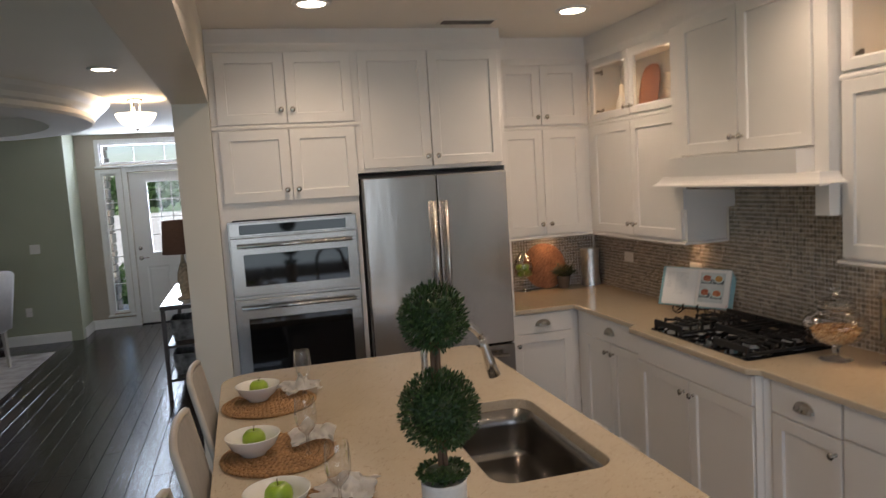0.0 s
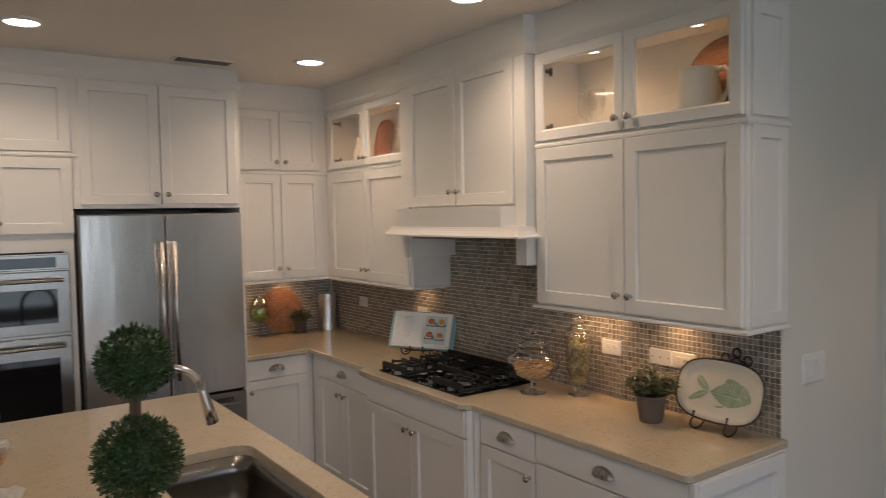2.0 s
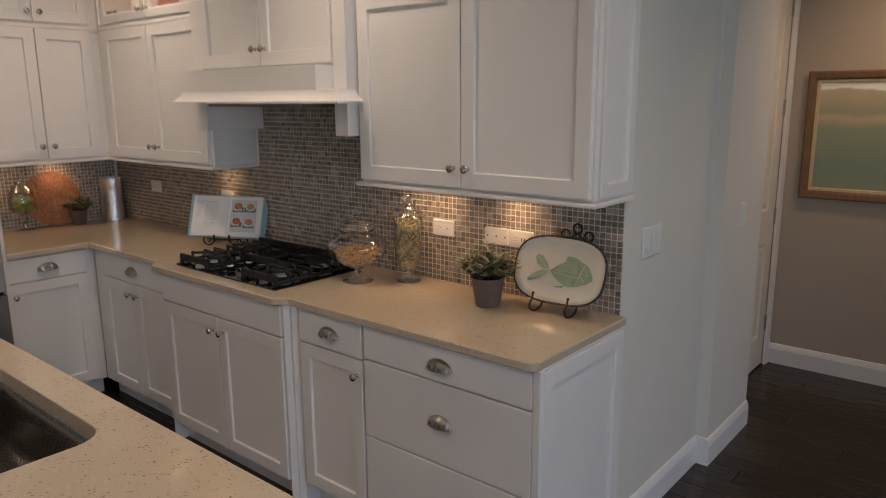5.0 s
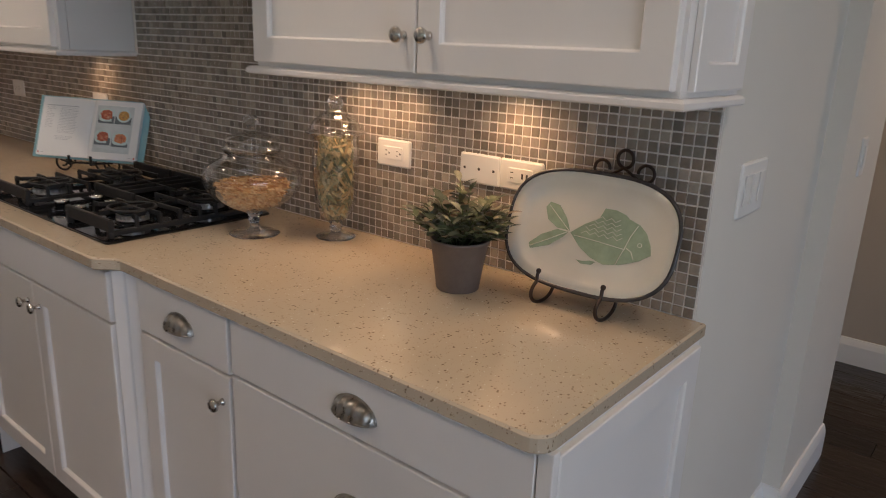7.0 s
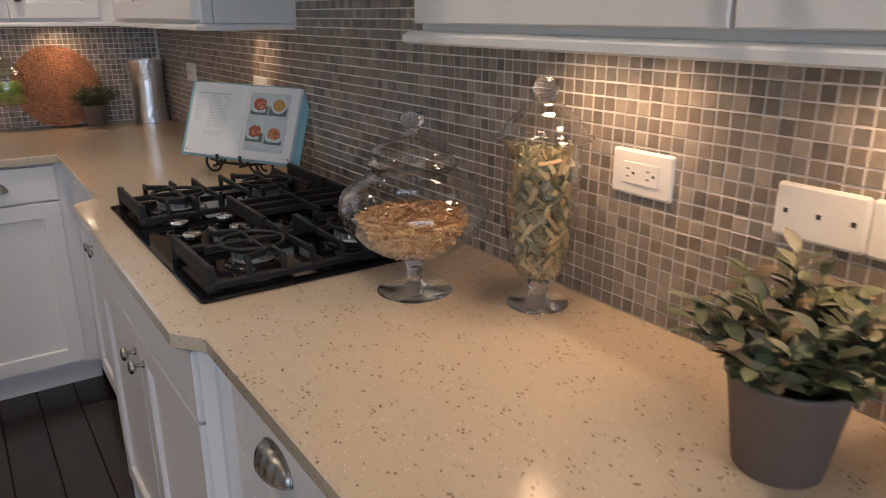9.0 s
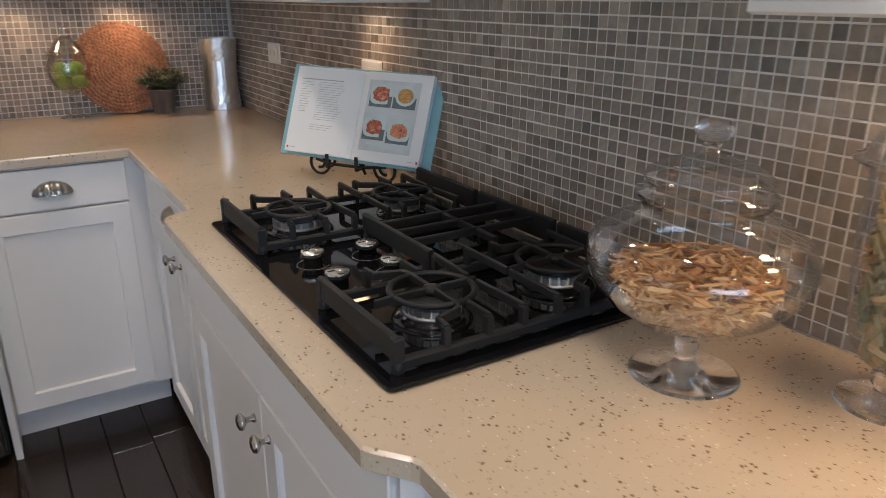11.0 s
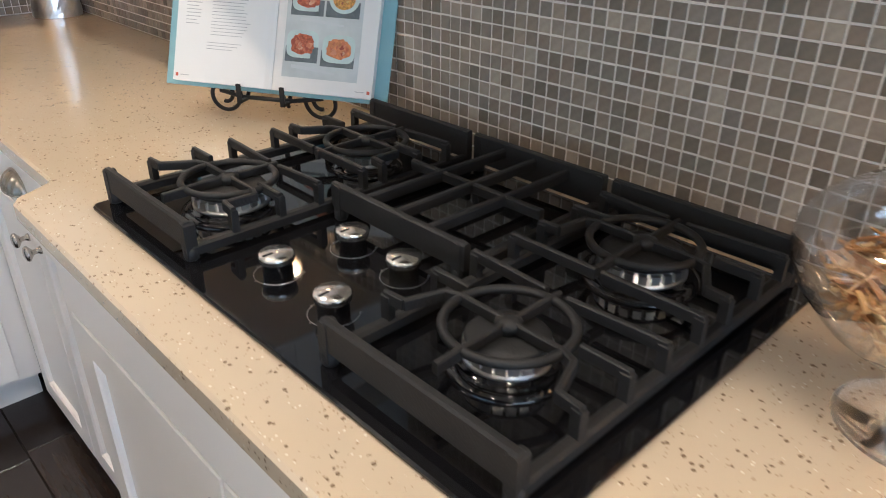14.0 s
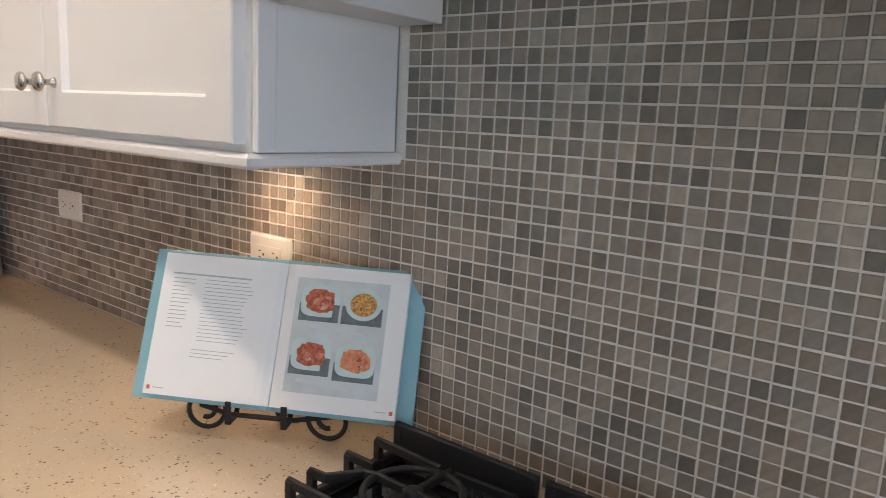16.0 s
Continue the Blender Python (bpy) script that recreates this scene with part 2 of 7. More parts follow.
def tube(bm, pts, r, seg=8, closed=False):
    """A round rod along points; r may be a number or one radius for each point."""
    pts = [Vector(p) for p in pts]
    n = len(pts)
    rings, up = [], None
    for k, p in enumerate(pts):
        d = (pts[(k + 1) % n] - pts[k - 1]) if closed else pts[min(k + 1, n - 1)] - pts[max(k - 1, 0)]
        d.normalize()
        if up is None:
            up = d.orthogonal().normalized()
        up = (up - d * up.dot(d)).normalized()
        side = d.cross(up)
        rad = r[k] if isinstance(r, (list, tuple)) else r
        rings.append([bm.verts.new(p + rad * (math.cos(2 * math.pi * j / seg) * up + math.sin(2 * math.pi * j / seg) * side)) for j in range(seg)])
    pairs = list(zip(rings, rings[1:])) + ([(rings[-1], rings[0])] if closed else [])
    for a, b in pairs:
        for j in range(seg):
            bm.faces.new((a[j], a[(j + 1) % seg], b[(j + 1) % seg], b[j])).smooth = True
    if not closed:
        bm.faces.new(rings[0][::-1]), bm.faces.new(rings[-1])
    return bm


def loft(bm, rings, cap_first=True, cap_last=True, smooth=False):
    """Skins closed rings of points, all of one length."""
    made = [[bm.verts.new(p) for p in ring] for ring in rings]
    for a, b in zip(made, made[1:]):
        for j in range(len(a)):
            bm.faces.new((a[j], a[(j + 1) % len(a)], b[(j + 1) % len(a)], b[j])).smooth = smooth
    if cap_first:
        bm.faces.new(made[0][::-1])
    if cap_last:
        bm.faces.new(made[-1])
    return bm


def prism(bm, outline, z0, z1, bev=0.0):
    """A slab with the given outline, its upper and lower rims eased."""
    if bev:
        c = sum((Vector(p) for p in outline), Vector((0, 0))) / len(outline)
        n = len(outline)
        inner = []
        for k in range(n):
            p, a, b = Vector(outline[k]), Vector(outline[k - 1]), Vector(outline[(k + 1) % n])
            n1, n2 = (p - a).normalized(), (b - p).normalized()
            nn = Vector((-(n1.y + n2.y), n1.x + n2.x))
            nn = nn / max(nn.length_squared, 1e-9) * 2
            inner.append(p + nn * bev)
        rings = [[(*p, z0) for p in inner], [(*p, z0 + bev) for p in outline], [(*p, z1 - bev) for p in outline], [(*p, z1) for p in inner]]
    else:
        rings = [[(*p, z0) for p in outline], [(*p, z1) for p in outline]]
    return loft(bm, rings)


def rounded(x0, y0, x1, y1, r, seg=5):
    """A rectangle's outline with round corners, anticlockwise."""
    rr = r if isinstance(r, (list, tuple)) else [r] * 4
    out = []
    for (cx, cy, sx, sy, a0), q in zip(((x0, y0, 1, 1, 180), (x1, y0, -1, 1, 270), (x1, y1, -1, -1, 0), (x0, y1, 1, -1, 90)), rr):
        for k in range(seg + 1):
            a = radians(a0 + 90 * k / seg)
            out.append((cx + sx * q + q * math.cos(a), cy + sy * q + q * math.sin(a)))
    return out


def finish(bm, name, material, smooth=None):
    bmesh.ops.recalc_face_normals(bm, faces=bm.faces)
    me = bpy.data.meshes.new(name)
    bm.to_mesh(me)
    bm.free()
    me.materials.append(material)
    return me


def thing(name, label, category, group="", m=None):
    ob = new(name)
    ob.empty_display_size = 0.05
    if m is not None:
        ob.matrix_world = m
    return tagged(ob, label, category, group)


def solid(name, bm, material, label, category, group="", m=None):
    ob = new(name, finish(bm, name, material))
    if m is not None:
        ob.matrix_world = m
    return tagged(ob, label, category, group)


def part(name, bm, material, parent, label="", m=None):
    ob = new(name, bm if isinstance(bm, bpy.types.Mesh) else finish(bm, name, material))
    ob.parent = parent
    if m is not None:
        ob.matrix_basis = m
    return tagged(ob, label)


def structure(name, bm, material, label="", category=""):
    return tagged(new(name, finish(bm, name, material)), label, category, kind="structure")


def profile_run(bm, prof, path):
    """Sweeps a moulding's section, (outward, up) pairs, along a level line of (x, y, z, outward normal) stations."""
    rings = []
    for x, y, z, (nx, ny) in path:
        rings.append([(x + nx * o, y + ny * o, z + u) for o, u in prof])
    return loft(bm, rings)


# ---- rooms ----
EAST, BACK, SOUTH, WEST, NORTH = 0.0, 3.66, -5.5, -7.5, 9.45
COUNTER = 0.914
I4 = Matrix.Identity(4)
PLACE = {}


def stand(name, label, category, at, group="", turn=0):
    """An empty at a thing's base, to carry its parts."""
    m = pose(*at, 0, 0, turn)
    ob = thing(name, label, category, group, m)
    PLACE[ob] = m
    return ob


def wpart(name, bm, material, parent, m=None, label=""):
    """A part whose mesh (or pose m) is given in world places."""
    m = I4 if m is None else m
    ob = part(name, bm, material, parent, label, PLACE.get(parent, I4).inverted() @ m)
    PLACE[ob] = m
    return ob


# shell: floor, walls, ceilings
structure("subfloor", boxes(((WEST, SOUTH, -0.12), (3.0, NORTH + 0.2, -0.012))), SHADOW_GAP, "dark underlay below the floor boards", "floor")
structure("ceiling", boxes(((-2.73, SOUTH, CEIL), (3.0, BACK + 0.12, CEIL + 0.15)), ((WEST, SOUTH, CEIL + 0.0), (-2.92, NORTH, CEIL + 0.15))), CEILING, "plain off-white plaster ceiling", "ceiling")
structure("wall_east", boxes(((0.0, -0.03, 0), (0.10, BACK, CEIL))), WALL, "greige wall behind the range cabinets", "wall")
structure("wall_return", boxes(((0.10, -0.03, 0), (0.84, 0.10, CEIL))), WALL, "greige wall beside the cabinets", "wall")
structure("wall_opening", boxes(((0.84, -0.085, 0), (1.40, 0.10, CEIL)), ((0.84, -1.75, 2.35), (1.40, -0.085, CEIL)), ((0.84, SOUTH, 0), (1.40, -1.75, CEIL))), WALL, "greige wall with a wide cased opening", "wall")
structure("wall_hall_door", boxes(((1.40, 0.10, 0), (1.66, 0.24, CEIL)), ((2.35, 0.10, 0), (2.52, 0.24, CEIL)), ((1.66, 0.10, 2.40), (2.35, 0.24, CEIL)), ((1.66, 0.22, 0), (2.35, 0.24, 2.4))), TAUPE, "taupe hallway wall round a door", "wall")
structure("wall_hall_end", boxes(((2.42, SOUTH, 0), (2.52, 0.10, CEIL))), TAUPE, "taupe hallway wall with a framed picture", "wall")
structure("wall_back", boxes(((-2.92, BACK, 0), (0.10, BACK + 0.12, CEIL))), WALL, "greige wall behind the tall cabinets", "wall")
structure("wall_column", boxes(((-2.92, 2.80, 0), (-2.73, BACK, CEIL)), ((-2.92, SOUTH, 2.27), (-2.73, 2.80, CEIL + 0.14))), WALL, "greige wall end and dropped beam", "wall")
structure("wall_foyer_side", boxes(((-2.92, BACK + 0.12, 0), (-2.80, NORTH, CEIL))), TAUPE, "taupe hall wall", "wall")
# outer walls with window openings
def wall_with_holes(name, axis, at, thick, lo, hi, holes, material, label):
    """A wall across an axis, with rectangular holes (from, to, sill, head)."""
    bm = bmesh.new()
    def block(a, b, z0, z1, axis=axis):
        if b - a > 1e-4 and z1 - z0 > 1e-4:
            if axis == "y":
                box(bm, (a, at, z0), (b, at + thick, z1))
            else:
                box(bm, (at, a, z0), (at + thick, b, z1))
    cur = lo
    for a, b, s, h in holes:
        block(cur, a, 0, CEIL)
        block(a, b, 0, s)
        block(a, b, h, CEIL)
        cur = b
    block(cur, hi, 0, CEIL)
    return structure(name, bm, material, label, "wall")


wall_with_holes("wall_south", "y", SOUTH - 0.12, 0.12, WEST, 3.0, [(-5.3, -0.7, 0.45, 2.4)], WALL, "greige wall with wide windows")
wall_with_holes("wall_west", "x", WEST - 0.12, 0.12, SOUTH, NORTH, [(-1.8, 2.8, 0.45, 2.4)], WALL, "greige wall with wide windows")
structure("wall_front", boxes(((-4.72, NORTH, 0), (-4.44, NORTH + 0.14, CEIL)), ((-4.44, NORTH, 0), (-4.22, NORTH + 0.14, 0.20)), ((-4.22, NORTH, 0), (-4.09, NORTH + 0.14, 2.15)), ((-4.44, NORTH, 2.15), (-3.15, NORTH + 0.14, 2.27)), ((-4.44, NORTH, 2.27), (-4.42, NORTH + 0.14, 2.56)), ((-4.44, NORTH, 2.56), (-3.15, NORTH + 0.14, CEIL)), ((-3.15, NORTH, 0), (-2.80, NORTH + 0.14, CEIL))), TAUPE, "taupe entrance wall", "wall")
structure("wall_dining", boxes(((WEST, 8.78, 0), (-4.86, 8.90, CEIL)), ((-4.86, 8.78, 0), (-4.72, NORTH + 0.14, CEIL))), GREEN, "sage green dining room wall", "wall")


# base boards with a moulded top
def skirting(name, a, b, normal):
    prof = [(0.0, 0.0), (0.016, 0.0), (0.016, 0.095), (0.011, 0.115), (0.006, 0.128), (0.0, 0.13)]
    bm = bmesh.new()
    profile_run(bm, prof, [(*a, 0, normal), (*b, 0, normal)])
    structure(name, bm, TRIM, "white painted baseboard", "baseboard")


for n, (a, b, nn) in enumerate([((0.03, -0.03), (0.84, -0.03), (0, -1)), ((0.84, -0.03), (0.84, -0.085), (-1, 0)), ((0.824, -0.085), (1.40, -0.085), (0, -1)), ((1.40, 0.10), (1.57, 0.10), (0, -1)),
                                ((2.42, 0.10), (2.42, -5.4), (-1, 0)), ((WEST, 8.78), (-4.86, 8.78), (0, -1)), ((-4.72, 8.90), (-4.72, NORTH), (1, 0)), ((-4.72, NORTH), (-4.14, NORTH), (0, -1)),
                                ((-2.92, NORTH), (-2.92, 2.80), (-1, 0)), ((-2.936, 2.80), (-2.73, 2.80), (0, -1))]):
    skirting(f"baseboard_{n + 1}", a, b, nn)


# ---- cabinet parts ----
def front_mesh(w, h, rail=0.058, recess=0.011, t=0.020, hole=False):
    """A recessed-panel front: x across, z up, its face at y = 0; hole leaves the middle open for a pane."""
    bm = bmesh.new()

    def ring(inset, y):
        return [(inset, y, inset), (w - inset, y, inset), (w - inset, y, h - inset), (inset, y, h - inset)]

    if rail is None:
        loft(bm, [ring(0, t), ring(0, 0.002), ring(0.002, 0)])
    elif hole:
        loft(bm, [ring(rail, t), ring(0, t), ring(0, 0.002), ring(0.002, 0), ring(rail - 0.008, 0), ring(rail - 0.003, 0.005), ring(rail, 0.006), ring(rail, t)], False, False)
    else:
        loft(bm, [ring(0, t), ring(0, 0.002), ring(0.002, 0), ring(rail - 0.003, 0), ring(rail, 0.004), ring(rail + 0.001, recess)])
    return bm


def knob_mesh():
    bm = bmesh.new()
    lathe(bm, [(0.0085, 0), (0.0075, 0.003), (0.005, 0.006), (0.0048, 0.014), (0.011, 0.019), (0.0150, 0.022), (0.0155, 0.025), (0.013, 0.029), (0.007, 0.031), (0, 0.0315)], 20)
    bmesh.ops.rotate(bm, verts=bm.verts, cent=(0, 0, 0), matrix=Matrix.Rotation(radians(90), 3, "X"))
    return bm


def cup_pull_mesh(w=0.104, h=0.037, d=0.026):
    """A ribbed shell-shaped drawer pull, open below: a quarter of an ellipsoid with a beaded rim."""
    bm = bmesh.new()
    nu, nv = 48, 9
    grid = []
    for i in range(nu + 1):
        a = math.pi * i / nu
        row = []
        for j in range(nv + 1):
            p = 0.5 * math.pi * j / nv
            rib = 1 + 0.07 * math.cos(a * 16) * math.sin(p)
            row.append(bm.verts.new((0.5 * w * math.cos(a), -d * math.sin(a) * math.sin(p) * rib, -0.5 * h + h * math.sin(a) * math.cos(p) * rib)))
        grid.append(row)
    for i in range(nu):
        for j in range(nv):
            bm.faces.new((grid[i][j], grid[i + 1][j], grid[i + 1][j + 1], grid[i][j + 1])).smooth = True
    tube(bm, [(0.5 * w * math.cos(math.pi * k / 24), -0.0015, -0.5 * h + h * math.sin(math.pi * k / 24)) for k in range(25)], 0.0024, 6)
    tube(bm, [(0.5 * w * math.cos(math.pi * k / 24), -d * math.sin(math.pi * k / 24), -0.5 * h) for k in range(25)], 0.0018, 6)
    return bm


KNOB = finish(knob_mesh(), "knob", NICKEL)
CUP = finish(cup_pull_mesh(), "cup_pull", PEWTER)


def facing(axis, a, b, z, face):
    """The pose of a front that faces -x (axis 'x', from y = b down to a) or -y (axis 'y', from x = a to b)."""
    return pose(face, b, z, 0, 0, -90) if axis == "x" else pose(a, face, z)


def add_front(cab, axis, a, b, z0, z1, face, kind="door", grip=None, name=None):
    """A door or drawer front on a cabinet, with its grip (across, up) in metres from the front's lower left."""
    a, b, z0, z1 = a + 0.0008, b - 0.0008, z0 + 0.0005, z1 - 0.0005
    w, h = b - a, z1 - z0
    m = facing(axis, a, b, z0, face)
    hole = kind == "glass"
    bm = front_mesh(w, h, None if kind == "slab" else 0.050 if hole else 0.058, hole=hole)
    door = wpart(name or ("drawer" if kind == "slab" else "door"), bm, CABINET, cab, m)
    if hole:
        pane = wpart("pane", boxes(((0.046, 0.009, 0.046), (w - 0.046, 0.012, h - 0.046))), PANE, door, m, "clear glass pane")
        pane.visible_shadow = False
    if grip:
        for gx, gz, what in grip:
            wpart("cup_pull" if what == "cup" else "knob", CUP if what == "cup" else KNOB, None, door, m @ pose(gx, 0, gz))
    return door


def base_cabinet(label, axis, a, b, face, deep, at, fronts, toe=0.10, top=0.884, group="white base cabinets"):
    """deep: the coordinate of the back; fronts: (a, b, z0, z1, kind, grips)."""
    cab = stand("base_cabinet", label, "cabinet", at, group)
    bm = bmesh.new()
    f = face + 0.020
    if axis == "x":
        box(bm, (f, a, toe), (deep, b, top), 0.001)
        box(bm, (f + 0.06, a, 0.0), (deep, b, toe))
    else:
        box(bm, (a, f, toe), (b, deep, top), 0.001)
        box(bm, (a, f + 0.06, 0.0), (b, deep, toe))
    wpart("body", bm, CABINET, cab)
    for p, q, z0, z1, kind, grips in fronts:
        add_front(cab, axis, p, q, z0, z1, face, kind, grips)
    return cab


# range wall base units, from the free end to the corner
FX, BX, CX = -0.575, -0.612, -0.550
c = base_cabinet("white base cabinet with three wide drawers", "x", -0.045, 0.705, FX, -0.004, (-0.3, 0.33, 0),
                 [(-0.028, 0.70, 0.752, 0.876, "slab", [(0.364, 0.062, "cup")]), (-0.028, 0.70, 0.452, 0.746, "slab", [(0.364, 0.16, "cup")]), (-0.028, 0.70, 0.118, 0.446, "slab", [(0.364, 0.18, "cup")])])
wpart("end_panel", front_mesh(0.53, 0.77, 0.058, t=0.012), CABINET, c, pose(-0.555, -0.057, 0.105))
wpart("corner_post", boxes(((-0.574, -0.056, 0.0), (-0.556, -0.030, 0.884)), bev=0.002), CABINET, c)
base_cabinet("white base cabinet with one drawer and one door", "x", 0.706, 1.075, FX, -0.004, (-0.3, 0.89, 0),
             [(0.711, 1.068, 0.742, 0.876, "slab", [(0.178, 0.070, "cup")]), (0.711, 1.068, 0.118, 0.736, "door", [(0.330, 0.555, "knob")])])
c = base_cabinet("white cooktop cabinet with a false drawer and two doors, set forward", "x", 1.13, 2.05, BX, -0.004, (-0.3, 1.59, 0),
                 [(1.138, 2.042, 0.748, 0.876, "slab", None), (1.138, 1.588, 0.118, 0.742, "door", [(0.035, 0.560, "knob")]), (1.592, 2.042, 0.118, 0.742, "door", [(0.415, 0.560, "knob")])])
for y0, y1 in ((1.081, 1.127), (2.053, 2.098)):
    ym, near = 0.5 * (y0 + y1), y0 < 1.5
    for a, b in ((y0, ym - 0.0025), (ym + 0.0025, y1)):
        f = (lambda y: FX + 0.010 + (BX - FX - 0.002) * (y - y0) / (y1 - y0)) if near else (lambda y: BX + 0.008 + (CX - BX + 0.004) * (y - y0) / (y1 - y0))
        bm = bmesh.new()
        prism(bm, [(f(a), a), (-0.30, a), (-0.30, b), (f(b), b)], 0.0, 0.884, 0.002)
        wpart("corner_post", bm, CABINET, c)
base_cabinet("white corner base cabinet with a drawer and two doors", "x", 2.102, 2.915, CX, -0.004, (-0.3, 2.5, 0),
             [(2.112, 2.80, 0.742, 0.876, "slab", [(0.344, 0.070, "cup")]), (2.112, 2.454, 0.118, 0.736, "door", [(0.035, 0.560, "knob")]), (2.458, 2.80, 0.118, 0.736, "door", [(0.307, 0.560, "knob")])])
base_cabinet("white base cabinet beside the refrigerator", "y", -1.005, -0.531, 2.898, BACK - 0.004, (-0.78, 3.2, 0),
             [(-0.995, -0.585, 0.752, 0.876, "slab", [(0.205, 0.065, "cup")]), (-0.995, -0.585, 0.118, 0.746, "door", [(0.030, 0.560, "knob")])])

# worktop along both walls, notched round the cooktop cabinet
top = [(-0.001, -0.052), (-0.001, BACK - 0.002), (-1.005, BACK - 0.002), (-1.005, 2.880), (-0.573, 2.880), (-0.573, 2.135), (-0.580, 2.122), (-0.630, 2.092), (-0.637, 2.078), (-0.637, 1.150), (-0.630, 1.138), (-0.603, 1.105), (-0.598, 1.095)]
top += [(-0.598 + 0.035 - 0.035 * math.sin(radians(a)) - 0.0, -0.052 + 0.035 - 0.035 * math.cos(radians(a))) for a in (90, 72, 54, 36, 18, 0)]
bm = bmesh.new()
prism(bm, top, 0.884, COUNTER, 0.004)
solid("worktop", bm, QUARTZ, "tan speckled quartz worktop on the base cabinets", "countertop")


# ---- wall cabinets ----
def upper_box(cab, axis, a, b, z0, z1, front, back, hollow=False):
    """The carcase of a wall cabinet; hollow leaves it open behind a glazed door."""
    bm = bmesh.new()

    def blk(p, q, u, v, zz0, zz1):
        if axis == "x":
            box(bm, (u, p, zz0), (v, q, zz1), 0.0008)
        else:
            box(bm, (p, u, zz0), (q, v, zz1), 0.0008)

    if not hollow:
        blk(a, b, front, back, z0, z1)
    else:
        t = 0.018
        blk(a, a + t, front, back, z0, z1)
        blk(b - t, b, front, back, z0, z1)
        blk(a + t, b - t, front, back, z0, z0 + t)
        blk(a + t, b - t, front, back, z1 - t, z1)
        blk(a + t, b - t, back - 0.008, back, z0 + t, z1 - t)
        mid = 0.5 * (a + b)
        blk(mid - 0.018, mid + 0.018, front, front + 0.018, z0 + t, z1 - t)
    return wpart("body", bm, CABINET, cab)


def moulding(cab, name, prof, stations):
    bm = bmesh.new()
    profile_run(bm, prof, stations)
    return wpart(name, bm, CABINET, cab)


RAIL = [(-0.018, -0.018), (0.012, -0.018), (0.016, -0.015), (0.016, -0.006), (0.010, -0.001), (0.004, 0.0), (-0.018, 0.0)]
BAND = [(-0.018, -0.014), (0.012, -0.014), (0.018, -0.006), (0.018, 0.004), (0.010, 0.012), (-0.018, 0.012)]
CROWN = [(-0.018, 0.0), (0.004, 0.0), (0.010, 0.012), (0.022, 0.030), (0.026, 0.040), (0.026, 0.052), (-0.018, 0.052)]
UX = -0.285
Z0, Z1, Z2, Z3 = 1.353, 2.078, 2.094, 2.500


def corner_path(points, z):
    """Stations for a moulding round square corners: points with the diagonal normal at each."""
    return [(x, y, z, n) for x, y, n in points]


def wall_pair(label_low, label_high, axis, a, b, face, back, at, ends, glazed, sides=()):
    """A lower two-door wall cabinet and the short one on top of it, with light rail, band and crown."""
    low = stand("wall_cabinet", label_low, "cabinet", (*at, Z0), "white wall cabinets")
    up = stand("glazed_wall_cabinet" if glazed else "wall_cabinet", label_high, "cabinet", (*at, Z2), "white wall cabinets")
    f = face + 0.020
    upper_box(low, axis, a, b, Z0, Z1, f, back)
    upper_box(up, axis, a, b, Z2, Z3, f, back, glazed)
    lo, hi = ends
    mid = 0.5 * (lo + hi)
    w = mid - lo - 0.003
    for p, q, left in ((lo, mid - 0.0015, axis == "y"), (mid + 0.0015, hi, axis != "y")):
        gx = w - 0.030 if left else 0.030
        if axis == "x":
            gx = 0.030 if not left else w - 0.030
        add_front(low, axis, p, q, Z0 + 0.010, Z1 - 0.010, face, "door", [(gx, 0.070, "knob")])
        add_front(up, axis, p, q, Z2 + 0.008, Z3 - 0.004, face, "glass" if glazed else "door", [(gx, 0.050, "knob")])
    return low, up


low, up = wall_pair("white two-door wall cabinet over the worktop", "white glazed wall cabinet lit inside", "x", -0.045, 0.998, UX, -0.002, (-0.14, 0.48), (-0.038, 0.990), True)
d1 = [(UX + 0.018, 0.998, (-1, 0)), (UX + 0.018, -0.045, (-1, -1)), (-0.002, -0.045, (0, -1))]
r1 = [(-0.002, 1.008, (0, 1)), (UX + 0.018, 1.008, (-1, 1)), (UX + 0.018, -0.045, (-1, -1)), (-0.002, -0.045, (0, -1))]
moulding(low, "light_rail", RAIL, corner_path(r1, Z0))
moulding(low, "band", BAND, corner_path(d1, Z1 + 0.002))
moulding(up, "crown", CROWN, corner_path(d1, Z3))
for who, z0, z1 in ((low, Z0 + 0.01, Z1 - 0.01), (up, Z2 + 0.008, Z3 - 0.004)):
    wpart("end_panel", front_mesh(0.225, z1 - z0, 0.045, t=0.012), CABINET, who, pose(UX + 0.045, -0.058, z0))
low, up = wall_pair("white two-door corner wall cabinet", "white glazed corner cabinet lit inside", "x", 2.075, 3.168, UX, -0.002, (-0.14, 2.6), (2.085, 3.09), True)
d2 = [(UX + 0.018, 3.13, (-1, 0)), (UX + 0.018, 2.075, (-1, -1)), (-0.002, 2.075, (0, -1))]
moulding(low, "light_rail", RAIL, corner_path(d2, Z0))
moulding(low, "band", BAND, corner_path(d2, Z1 + 0.002))
moulding(up, "crown", CROWN, corner_path(d2[:1] + [(UX + 0.018, 2.085, (-1, 0))], Z3))
wpart("corner_stile", boxes(((UX + 0.0205, 2.064, Z0 + 0.001), (UX + 0.050, 2.0745, 1.664)), bev=0.002), CABINET, low)
wpart("end_panel", boxes(((UX + 0.053, 2.069, Z0 + 0.001), (-0.012, 2.0745, 1.664)), bev=0.001), CABINET, low)
low, up = wall_pair("white two-door wall cabinet beside the refrigerator", "short white two-door wall cabinet", "y", -1.000, -0.262, 3.15, BACK - 0.002, (-0.65, 3.3), (-0.918, -0.318), False)
